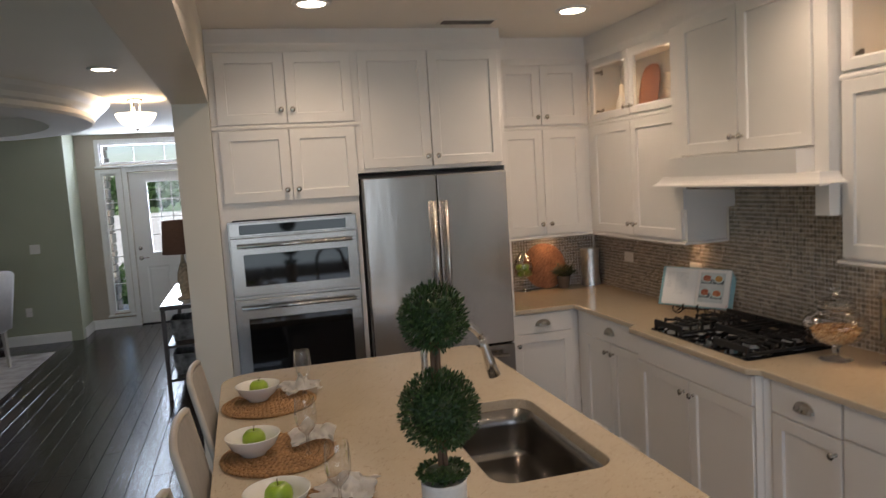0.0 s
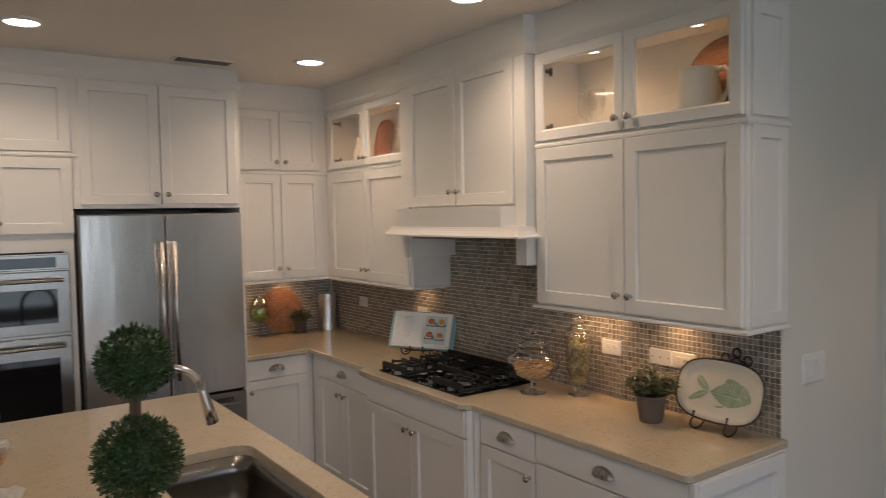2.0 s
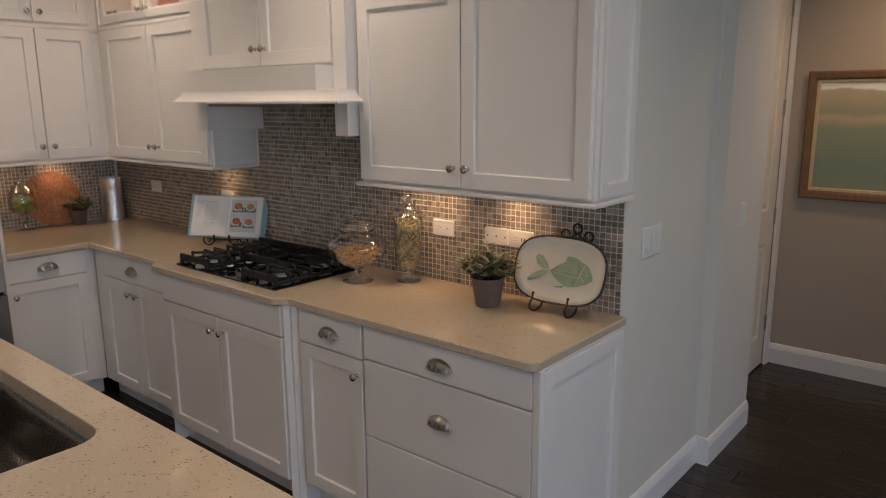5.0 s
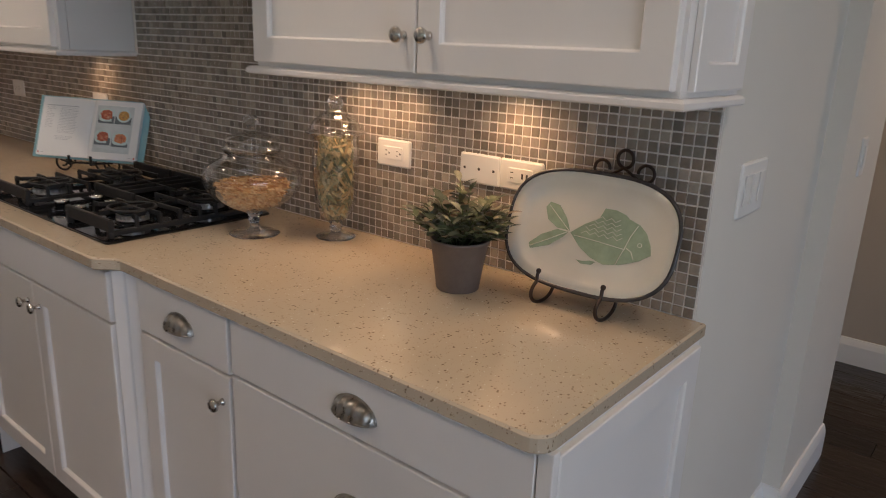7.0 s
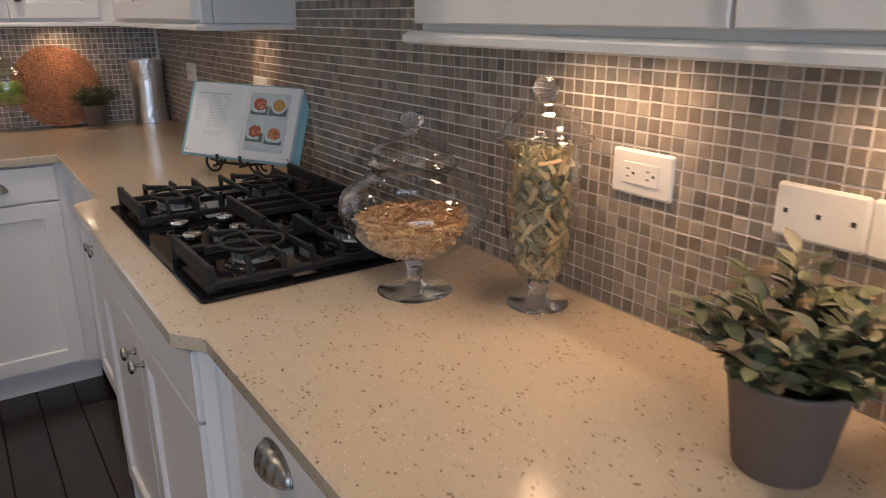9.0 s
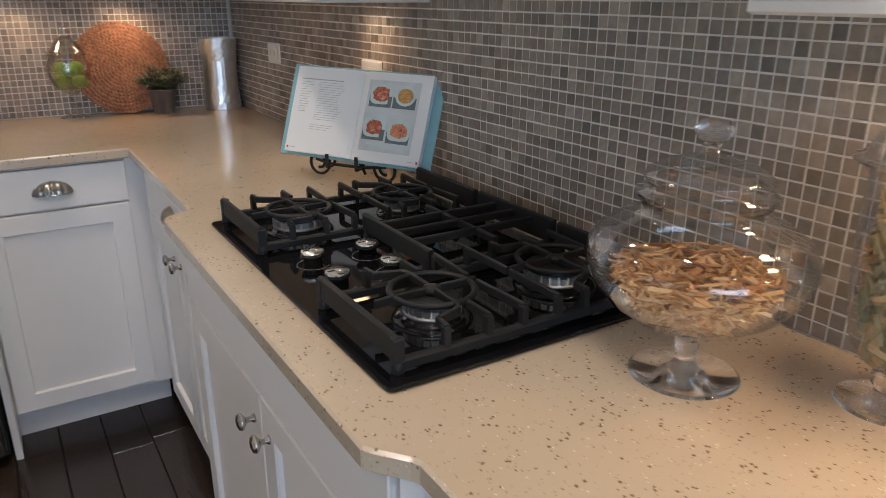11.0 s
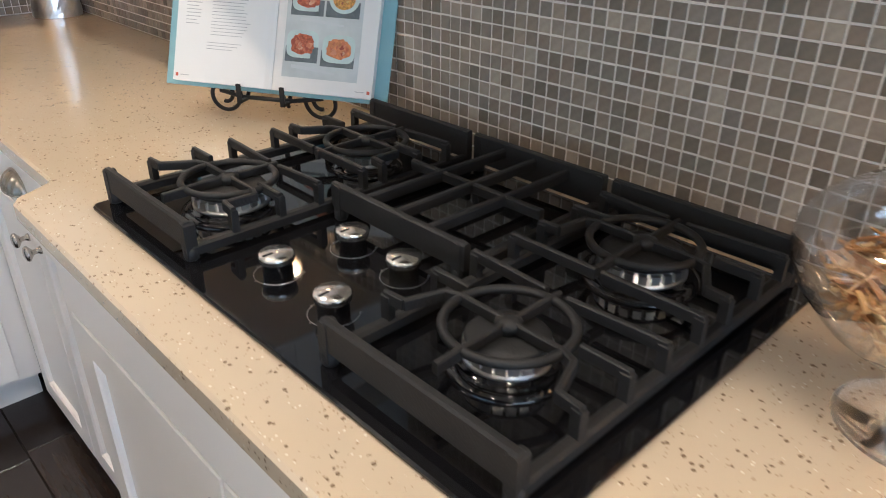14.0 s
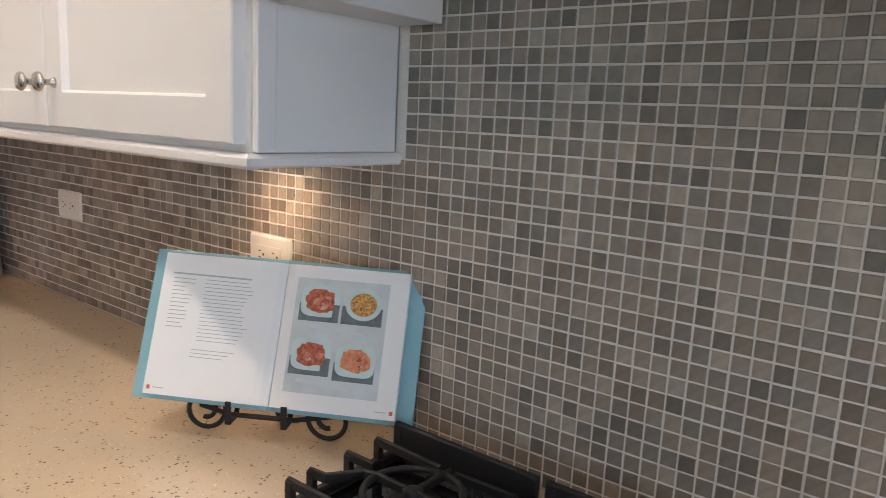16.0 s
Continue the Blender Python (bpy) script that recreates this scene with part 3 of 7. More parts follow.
d3 = [(-1.0, 3.168, (0, -1)), (-0.262, 3.168, (0, -1))]
moulding(low, "light_rail", RAIL, corner_path(d3, Z0))
moulding(low, "band", BAND, corner_path(d3, Z1 + 0.002))
moulding(up, "crown", CROWN, corner_path(d3, Z3))

# hood: a two-door cabinet on side boards, an apron and a flared lip
HX = -0.345
hood = stand("range_hood", "white wooden range hood with two doors and a flared lip", "range hood", (-0.17, 1.51, 1.53))
wpart("body", boxes(((HX + 0.02, 0.999, 1.80), (-0.002, 2.070, 2.520)), bev=0.001), CABINET, hood)
for y0, y1 in ((0.999, 1.075), (1.985, 2.070)):
    wpart("side_board", boxes(((HX + 0.008, y0 + 0.001, 1.535), (-0.012, y1 - 0.001, 2.519)), bev=0.002), CABINET, hood)
add_front(hood, "x", 1.080, 1.528, 1.822, 2.505, HX, "door", [(0.030, 0.070, "knob")])
add_front(hood, "x", 1.532, 1.980, 1.822, 2.505, HX, "door", [(0.418, 0.070, "knob")])
wpart("apron", boxes(((-0.425, 1.078, 1.715), (HX + 0.02, 1.982, 1.812)), bev=0.002), CABINET, hood)
LIP = [(-0.10, 0.052), (0.0, 0.052), (0.004, 0.040), (0.010, 0.030), (0.022, 0.018), (0.034, 0.012), (0.040, 0.008), (0.040, 0.0), (-0.10, 0.0)]
moulding(hood, "lip", LIP, [(-0.330, 0.955, 1.664, (0, -1)), (-0.425, 0.955, 1.664, (-1, -1)), (-0.425, 2.045, 1.664, (-1, 1)), (-0.330, 2.045, 1.664, (0, 1))])
wpart("underside", boxes(((-0.44, 0.96, 1.664), (-0.01, 2.04, 1.672))), CABINET, hood)
wpart("filter", boxes(((-0.40, 1.20, 1.650), (-0.06, 1.87, 1.6635)), bev=0.002), STEEL_SIDE, hood, None, "steel grease filter")
moulding(hood, "crown", CROWN, [(-0.26, 0.985, 2.500, (0, -1)), (HX + 0.006, 0.985, 2.500, (-1, -1)), (HX + 0.006, 2.084, 2.500, (-1, 1)), (-0.26, 2.084, 2.500, (0, 1))])

# frieze between crown and ceiling
structure("frieze_1", boxes(((UX + 0.012, -0.045, Z3 + 0.04), (-0.001, 0.999, CEIL - 0.001)), ((HX + 0.006, 0.999, 2.54), (-0.001, 2.07, CEIL - 0.001)), ((UX + 0.012, 2.07, Z3 + 0.04), (-0.001, 3.168, CEIL - 0.001))), CABINET, "white board above the range cabinets", "trim")
structure("frieze_2", boxes(((-1.0, 3.168, Z3 + 0.04), (-0.001, BACK - 0.001, CEIL - 0.001)), ((-2.729, 2.858, 2.575), (-1.0, BACK - 0.001, CEIL - 0.001))), CABINET, "white board above the tall cabinets", "trim")

# ---- oven tower and refrigerator surround ----
TY = 2.835
tower = stand("oven_tower", "tall white oven cabinet with four doors", "cabinet", (-2.30, 3.1, 0))
wpart("body", boxes(((-2.728, TY + 0.02, 0.10), (-1.935, BACK - 0.002, 0.56)), ((-2.728, TY + 0.02, 1.62), (-1.935, BACK - 0.002, 2.56)), ((-2.728, TY + 0.02, 0.56), (-2.665, BACK - 0.002, 1.62)), ((-1.985, TY + 0.02, 0.56), (-1.935, BACK - 0.002, 1.62)), ((-2.728, TY + 0.08, 0), (-1.935, BACK - 0.002, 0.10)), bev=0.0008), CABINET, tower)
for z0, z1, g in ((1.715, 2.118, 0.060), (2.150, 2.545, 0.075)):
    add_front(tower, "y", -2.692, -2.314, z0, z1, TY, "door", [(0.348, g, "knob")])
    add_front(tower, "y", -2.310, -1.932, z0, z1, TY, "door", [(0.030, g, "knob")])
add_front(tower, "y", -2.692, -1.932, 0.118, 0.545, TY, "slab", [(0.38, 0.22, "cup")])
moulding(tower, "band", BAND, [(-2.728, TY + 0.018, 2.134, (0, -1)), (-1.905, TY + 0.018, 2.134, (0, -1))])
moulding(tower, "crown", CROWN, [(-2.728, TY + 0.018, 2.552, (0, -1)), (-1.93, TY + 0.018, 2.552, (0, -1))])
bridge = stand("bridge_cabinet", "white two-door cabinet above the refrigerator with side panels", "cabinet", (-1.46, 3.1, 1.83))
wpart("body", boxes(((-1.934, TY + 0.02, 1.845), (-1.001, BACK - 0.002, 2.56)), bev=0.0008), CABINET, bridge)
wpart("side_panel", boxes(((-1.020, TY, 0.0), (-1.0008, BACK - 0.002, 1.8445)), bev=0.001), CABINET, bridge)
add_front(bridge, "y", -1.893, -1.477, 1.868, 2.545, TY, "door", [(0.386, 0.055, "knob")])
add_front(bridge, "y", -1.473, -1.030, 1.868, 2.545, TY, "door", [(0.030, 0.055, "knob")])
moulding(bridge, "crown", CROWN, [(-1.93, TY + 0.018, 2.552, (0, -1)), (-1.001, TY + 0.018, 2.552, (1, -1)), (-1.001, 3.13, 2.552, (1, 0))])

# wall ovens: a microwave above an oven
oven = stand("wall_oven", "stainless steel microwave and wall oven built into the tower", "oven", (-2.32, 2.9, 0.56))
OY = 2.815
wpart("case", boxes(((-2.664, TY + 0.01, 0.562), (-1.986, 3.38, 1.618))), SHADOW_GAP, oven)
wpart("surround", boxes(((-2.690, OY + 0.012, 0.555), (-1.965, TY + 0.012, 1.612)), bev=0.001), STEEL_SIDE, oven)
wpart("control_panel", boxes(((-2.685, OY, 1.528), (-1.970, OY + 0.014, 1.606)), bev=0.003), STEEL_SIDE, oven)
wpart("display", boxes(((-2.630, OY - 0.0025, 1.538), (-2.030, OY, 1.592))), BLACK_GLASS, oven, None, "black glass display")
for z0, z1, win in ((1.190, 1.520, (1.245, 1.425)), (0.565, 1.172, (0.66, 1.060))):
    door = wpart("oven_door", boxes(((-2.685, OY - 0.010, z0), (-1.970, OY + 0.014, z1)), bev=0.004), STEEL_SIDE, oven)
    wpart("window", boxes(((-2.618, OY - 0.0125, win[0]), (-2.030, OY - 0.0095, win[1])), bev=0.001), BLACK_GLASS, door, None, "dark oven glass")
    bm = bmesh.new()
    hz = z1 - 0.046
    tube(bm, [(-2.650, OY - 0.052, hz), (-2.005, OY - 0.052, hz)], 0.011, 14)
    for px in (-2.62, -2.035):
        tube(bm, [(px, OY - 0.052, hz), (px, OY - 0.009, hz)], 0.008, 10)
    wpart("handle", bm, CHROME, door, None, "polished bar handle")

fridge = stand("refrigerator", "stainless steel french-door refrigerator", "refrigerator", (-1.48, 3.1, 0))
FY = 2.770
wpart("case", boxes(((-1.925, FY + 0.075, 0.02), (-1.030, BACK - 0.01, 1.815)), bev=0.004), SHADOW_GAP, fridge, None, "dark grey case")
for x0, x1, name in ((-1.922, -1.4815, "door"), (-1.4765, -1.036, "door")):
    door = wpart(name, boxes(((x0, FY, 0.745), (x1, FY + 0.072, 1.812)), bev=0.008), STEEL_DOOR, fridge)
    hx = -1.514 if x0 < -1.6 else -1.444
    bm = bmesh.new()
    tube(bm, [(hx, FY - 0.055, 0.86), (hx, FY - 0.055, 1.655)], 0.012, 14)
    for hz in (0.90, 1.615):
        tube(bm, [(hx, FY - 0.055, hz), (hx, FY + 0.002, hz)], 0.009, 10)
    wpart("handle", bm, STEEL, door, None, "steel bar handle")
for z0, z1 in ((0.41, 0.737), (0.06, 0.402)):
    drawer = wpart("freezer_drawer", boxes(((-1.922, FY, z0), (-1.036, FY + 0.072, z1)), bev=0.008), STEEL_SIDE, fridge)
    bm = bmesh.new()
    tube(bm, [(-1.86, FY - 0.055, z1 - 0.055), (-1.10, FY - 0.055, z1 - 0.055)], 0.012, 14)
    for px in (-1.82, -1.14):
        tube(bm, [(px, FY - 0.055, z1 - 0.055), (px, FY + 0.002, z1 - 0.055)], 0.009, 10)
    wpart("handle", bm, STEEL, drawer, None, "steel bar handle")

# ---- island ----
island = stand("kitchen_island", "white panelled kitchen island below a quartz top", "kitchen island", (-2.0, 1.0, 0))
wpart("body", boxes(((-2.36, -0.10, 0.0), (-1.54, 0.44, 0.874)), ((-2.36, 1.26, 0.0), (-1.54, 2.00, 0.874)), ((-2.36, 0.44, 0.0), (-2.03, 1.26, 0.874)), ((-1.56, 0.44, 0.0), (-1.54, 1.26, 0.874)), bev=0.002), CABINET, island)
wpart("kick", boxes(((-1.541, -0.06, 0.0), (-1.520, 1.96, 0.09))), CABINET, island)
for k in range(3):
    y0 = -0.08 + k * 0.69
    wpart("panel", front_mesh(0.66, 0.75, 0.058, t=0.016), CABINET, island, pose(-1.524, y0, 0.105, 0, 0, 90))
    wpart("panel", front_mesh(0.66, 0.75, 0.058, t=0.016), CABINET, island, pose(-2.376, y0 + 0.67, 0.105, 0, 0, -90))
SINK = (-1.985, 0.485, -1.605, 1.215)


def slab_with_hole(bm, outer, hole, z0, z1, bev):
    """A slab with one hole, bridged between two rings of equal length."""
    def near(ring, p):
        return min(range(len(ring)), key=lambda k: (ring[k][0] - p[0]) ** 2 + (ring[k][1] - p[1]) ** 2)

    n = len(outer)
    k0 = near(hole, outer[0])
    hole = [hole[(k0 + j) % n] for j in range(n)]
    def grow(ring, d):
        c = Vector((sum(p[0] for p in ring) / n, sum(p[1] for p in ring) / n))
        return [tuple(Vector(p) + (Vector(p) - c).normalized() * d) for p in ring]
    rings = [[(*p, z0) for p in hole], [(*p, z0) for p in outer], [(*p, z1 - bev) for p in outer], [(*p, z1) for p in grow(outer, -bev)], [(*p, z1) for p in grow(hole, bev)], [(*p, z1 - bev) for p in hole], [(*p, z0) for p in hole]]
    return loft(bm, rings, False, False)


outer = rounded(-2.765, -0.16, -1.497, 2.155, [0.10, 0.05, 0.05, 0.16], 6)
hole = rounded(*SINK, 0.075, 6)
bm = bmesh.new()
slab_with_hole(bm, outer, hole, 0.8745, COUNTER, 0.003)
solid("island_top", bm, QUARTZ, "tan speckled quartz island top with a sink cut-out", "countertop")
sink = stand("sink", "undermounted stainless steel single-bowl sink", "sink", (-1.795, 0.85, 0.68))
bm = bmesh.new()
rings = []
for grow, z, r in ((0.012, 0.872, 0.08), (-0.002, 0.872, 0.075), (-0.004, 0.80, 0.073), (-0.010, 0.715, 0.07), (-0.022, 0.694, 0.065), (-0.05, 0.688, 0.05), (-0.14, 0.684, 0.03)):
    rings.append([(*p, z) for p in rounded(SINK[0] - grow, SINK[1] - grow, SINK[2] + grow, SINK[3] + grow, r, 6)])
loft(bm, rings, False, True, True)
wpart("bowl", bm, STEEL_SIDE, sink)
bm = bmesh.new()
lathe(bm, [(0.0, 0.686), (0.03, 0.686), (0.043, 0.689), (0.046, 0.6865), (0.0461, 0.685)], 24, (-1.795, 0.85), False)
wpart("drain", bm, CHROME, sink)

# ---- fixtures on walls and ceilings ----
def can_light(x, y):
    ob = stand("recessed_light", "lit recessed ceiling downlight with a white trim ring", "ceiling light", (x, y, CEIL - 0.012), "recessed ceiling lights")
    bm = bmesh.new()
    lathe(bm, [(0.070, 0.003), (0.074, 0.0), (0.094, 0.003), (0.098, 0.0119), (0.070, 0.0119), (0.070, 0.003)], 40, (0, 0), False)
    part("trim_ring", bm, TRIM, ob)
    bm = bmesh.new()
    lathe(bm, [(0.0, 0.006), (0.0699, 0.006), (0.0699, 0.0118), (0.0, 0.0118)], 40, (0, 0), False)
    part("lens", bm, LENS, ob, "glowing warm lens")


for cx, cy in CANS:
    can_light(cx, cy)

VENT_GREY = mat("grey_vent_enamel", (0.30, 0.28, 0.26), 0.5)
vent = stand("ceiling_vent", "white slotted air vent in the ceiling", "vent", (-1.26, 2.68, CEIL - 0.008))
part("frame", boxes(((-0.17, -0.065, 0), (0.17, -0.048, 0.0079)), ((-0.17, 0.048, 0), (0.17, 0.065, 0.0079)), ((-0.17, -0.048, 0), (-0.153, 0.048, 0.0079)), ((0.153, -0.048, 0), (0.17, 0.048, 0.0079)), bev=0.001), CEILING, vent)
part("backing", boxes(((-0.153, -0.048, 0.0062), (0.153, 0.048, 0.0078))), SHADOW_GAP, vent)
for k in range(7):
    bm = bmesh.new()
    box(bm, (-0.152, -0.0006, -0.0042), (0.152, 0.0006, 0.0042))
    part("slat", bm, VENT_GREY, vent, "", pose(0, -0.040 + k * 0.0133, 0.0, -55))

PLATE_OFF = mat("plate_slot", (0.05, 0.045, 0.04), 0.6)


def wall_plate(name, label, m, kind="duplex", upright=False, w=0.115, h=0.070):
    """A cover plate lying on a wall: x across, z up, facing -y."""
    ob = stand(name, label, "outlet" if "outlet" in name else "switch", (0, 0, 0), "white wall plates")
    ob.matrix_world = m
    bm = bmesh.new()
    loft(bm, [[(x, 0, z) for x, z in rounded(-w / 2, -h / 2, w / 2, h / 2, 0.005)], [(x, -0.003, z) for x, z in rounded(-w / 2, -h / 2, w / 2, h / 2, 0.005)], [(x, -0.006, z) for x, z in rounded(-w / 2 + 0.004, -h / 2 + 0.004, w / 2 - 0.004, h / 2 - 0.004, 0.004)]], True, True)
    part("cover", bm, PLASTIC, ob)
    if kind == "duplex":
        part("receptacle", boxes(((-0.033, -0.0085, -0.0165), (0.033, -0.006, 0.0165)), bev=0.001), PLASTIC, ob)
        for sx in (-0.019, 0.019):
            for a, b, z0, z1 in ((-0.007, -0.001, 0.005, 0.007), (-0.007, -0.001, -0.007, -0.005), (0.004, 0.009, -0.002, 0.002)):
                part("slot", boxes(((sx + a, -0.0088, z0), (sx + b, -0.0084, z1))), PLATE_OFF, ob)
    elif kind == "usb":
        part("receptacle", boxes(((-0.033, -0.0085, -0.0165), (0.033, -0.006, 0.0165)), bev=0.001), PLASTIC, ob)
        for a, b, z0, z1 in ((-0.026, -0.018, 0.005, 0.007), (-0.026, -0.018, -0.007, -0.005), (0.004, 0.009, -0.006, 0.006), (0.016, 0.021, -0.006, 0.006)):
            part("slot", boxes(((a, -0.0088, z0), (b, -0.0084, z1))), PLATE_OFF, ob)
    elif kind == "blank":
        for sx in (-0.042, 0.0, 0.042):
            part("screw_hole", boxes(((sx - 0.003, -0.0068, -0.003), (sx + 0.003, -0.0058, 0.003)), bev=0.0004), PLATE_OFF, ob)
    else:
        n = kind
        for k in range(n):
            sx = (k - (n - 1) / 2) * 0.046
            part("rocker", boxes(((sx - 0.0165, -0.010, -0.033), (sx + 0.0165, -0.006, 0.033)), bev=0.002), PLASTIC, ob)
    return ob


WALLX = -0.0058
for name, y, z, kind in (("outlet", 0.787, 1.146, "duplex"), ("outlet", 0.512, 1.142, "blank"), ("outlet", 0.396, 1.142, "usb"), ("outlet", 2.362, 1.150, "duplex"), ("outlet", 3.136, 1.155, "duplex")):
    wall_plate(name, "white wall plate with three screw holes" if kind == "blank" else "white double outlet on the tiled backsplash", pose(WALLX, y, z, 0, 0, -90), kind)
wall_plate("light_switch", "white three-gang rocker switch on the greige wall", pose(0.222, -0.0305, 1.153, 0, 0, 0), 3, w=0.165, h=0.117)
wall_plate("light_switch", "white single rocker switch inside the opening", pose(1.10, -0.0855, 1.145, 0, 0, 0), 1, w=0.072, h=0.117)
wall_plate("light_switch", "white double rocker switch on the sage wall", pose(-5.17, 8.7795, 1.22, 0, 0, 0), 2, w=0.117, h=0.117)
wall_plate("outlet", "white outlet low on the sage wall", pose(-5.32, 8.7795, 0.42, 0, 0, 0), "duplex", w=0.075, h=0.117)


# lights inside and under the cabinets
def puck(x, y, z, power, up=False, label="small lit cabinet puck light", spread=120):
    ob = stand("puck_light", label, "cabinet light", (x, y, z), "cabinet puck lights")
    bm = bmesh.new()
    lathe(bm, [(0.026, 0.002), (0.028, 0.0), (0.034, 0.002), (0.035, 0.0098), (0.026, 0.0098)], 28, (0, 0), False)
    part("rim", bm, NICKEL, ob)
    bm = bmesh.new()
    lathe(bm, [(0, 0.004), (0.0259, 0.004), (0.0259, 0.0097), (0, 0.0097)], 24, (0, 0), False)
    part("lens", bm, PUCK, ob, "glowing lens")
    lamp("puck_lamp", "SPOT", pose(x, y, z - 0.004), power, (1.0, 0.57, 0.25), spot=spread, radius=0.03)


for y in (0.219, 0.739):
    puck(-0.170, y, Z3 - 0.0285, 2.6, spread=150)
for y in (2.353, 2.852):
    puck(-0.175, y, Z3 - 0.0285, 2.6, spread=150)
for x, y, e in ((-0.090, 0.895, 1.6), (-0.090, 0.748, 1.6), (-0.090, 0.40, 2.6), (-0.090, 2.31, 1.2), (-0.42, BACK - 0.11, 2.0), (-0.78, BACK - 0.11, 1.3)):
    puck(x, y, Z0 - 0.0105, e, spread=160)


# ---- cooktop ----
cook = stand("cooktop", "black glass gas cooktop with cast-iron grates and steel knobs", "cooktop", (-0.31, 1.6, COUNTER))
bm = bmesh.new()
prism(bm, rounded(-0.566, 1.222, -0.072, 1.984, 0.012), COUNTER + 0.0004, COUNTER + 0.007, 0.002)
wpart("glass_plate", bm, BLACK_GLASS, cook)
G0 = COUNTER + 0.007
SILVER = mat("burner_alloy", (0.62, 0.62, 0.62), 0.32, 1.0, spread=0.08, scale=60)
SPUN = mat("spun_steel", (0.72, 0.70, 0.68), 0.2, 1.0)
BURNERS = [(-0.432, 1.843, 0.048), (-0.205, 1.843, 0.036), (-0.420, 1.366, 0.040), (-0.190, 1.373, 0.048)]
for bx, by, r in BURNERS:
    bm = bmesh.new()
    lathe(bm, [(r + 0.018, G0), (r + 0.017, G0 + 0.004), (r + 0.008, G0 + 0.007), (r + 0.004, G0 + 0.006), (r + 0.002, G0 + 0.010), (0, G0 + 0.010)], 36, (bx, by), False)
    base = wpart("burner", bm, BLACK_GLASS, cook)
    bm = bmesh.new()
    lathe(bm, [(r - 0.004, G0 + 0.0101), (r + 0.002, G0 + 0.011), (r + 0.002, G0 + 0.014), (r - 0.002, G0 + 0.016), (r - 0.004, G0 + 0.026), (r - 0.006, G0 + 0.028), (0, G0 + 0.028)], 40, (bx, by), False)
    for k in range(22):
        a = 2 * math.pi * k / 22
        c, sn = math.cos(a), math.sin(a)
        prism(bm, [(bx + c * (r - 0.005 + d) - sn * w, by + sn * (r - 0.005 + d) + c * w) for d, w in ((0, -0.0042), (0.0065, -0.0046), (0.0065, 0.0046), (0, 0.0042))], G0 + 0.0165, G0 + 0.0262)
    wpart("flame_ring", bm, SILVER, base, None, "bright notched alloy ring")
    bm = bmesh.new()
    lathe(bm, [(r - 0.006, G0 + 0.0281), (r - 0.001, G0 + 0.0290), (r, G0 + 0.0315), (r - 0.003, G0 + 0.0345), (r - 0.012, G0 + 0.0365), (0, G0 + 0.037)], 36, (bx, by), False)
    wpart("cap", bm, IRON, base, None, "matt black cap")
wpart("spark_ring", boxes(((-0.517, 1.912, G0), (-0.505, 1.924, G0 + 0.004)), bev=0.001), SILVER, cook)
for kx, ky in ((-0.482, 1.652), (-0.384, 1.644), (-0.384, 1.551), (-0.485, 1.543)):
    bm2 = bmesh.new()
    lathe(bm2, [(0.0165, G0), (0.0170, G0 + 0.004), (0.0160, G0 + 0.014), (0.0195, G0 + 0.0165), (0.0195, G0 + 0.0185), (0, G0 + 0.0185)], 36, (kx, ky), False)
    kn = wpart("knob", bm2, BLACK_GLASS, cook, None, "black knob with a spun steel face")
    bm = bmesh.new()
    tube(bm, [(kx + 0.027 * math.cos(radians(a)), ky + 0.027 * math.sin(radians(a)), G0 + 0.0001) for a in range(40, 321, 8)], 0.0003, 5)
    for a in (40, 110, 180, 250, 320):
        c, sn = math.cos(radians(a)), math.sin(radians(a))
        tube(bm, [(kx + 0.027 * c, ky + 0.027 * sn, G0 + 0.0002), (kx + 0.030 * c, ky + 0.030 * sn, G0 + 0.0002)], 0.0003, 5)
    wpart("dial_mark", bm, SILVER, kn, None, "printed dial arc")
    bm = bmesh.new()
    lathe(bm, [(0.0196, G0 + 0.0186), (0.0205, G0 + 0.0215), (0.0200, G0 + 0.0245), (0.0180, G0 + 0.0265), (0, G0 + 0.0268)], 36, (kx, ky), False)
    wpart("knob_face", bm, SPUN, kn)
    wpart("pointer", boxes(((kx - 0.0170, ky - 0.0012, G0 + 0.0262), (kx - 0.004, ky + 0.0012, G0 + 0.0274))), SHADOW_GAP, kn)


def bar(bm, a, b, w, h0, h1, h0b=None, h1b=None):
    """A straight iron bar from a to b (plan), w wide, between heights that may change along it."""
    a, b = Vector(a), Vector(b)
    n = (b - a).normalized()
    s = Vector((-n.y, n.x)) * w / 2
    h0b, h1b = h0 if h0b is None else h0b, h1 if h1b is None else h1b
    e = min(w, h1 - h0) * 0.22
    ringa = [(*(a - s), h0), (*(a + s), h0), (*(a + s), h1 - e), (*(a + s * 0.55), h1), (*(a - s * 0.55), h1), (*(a - s), h1 - e)]
    ringb = [(*(b - s), h0b), (*(b + s), h0b), (*(b + s), h1b - e), (*(b + s * 0.55), h1b), (*(b - s * 0.55), h1b), (*(b - s), h1b - e)]
    loft(bm, [ringa, ringb])


TOP = G0 + 0.049
LOW0, LOW1 = G0 + 0.006, G0 + 0.019


def finger(bm, path, w=0.0068):
    """A finger that stands up from a low rail at the first point of its path and runs level along the rest."""
    path = [Vector(p) for p in path]
    d = (path[1] - path[0]).normalized()
    bar(bm, path[0] - d * 0.0055, path[0] + d * 0.0050, w + 0.0022, LOW0 + 0.002, TOP - 0.0035)
    for k, (p, q) in enumerate(zip(path, path[1:])):
        e = (q - p).normalized()
        bar(bm, p - e * (0.0035 if k == 0 else 0.0015), q, w - 0.0001 * k, TOP - 0.012, TOP - 0.0002 * k)


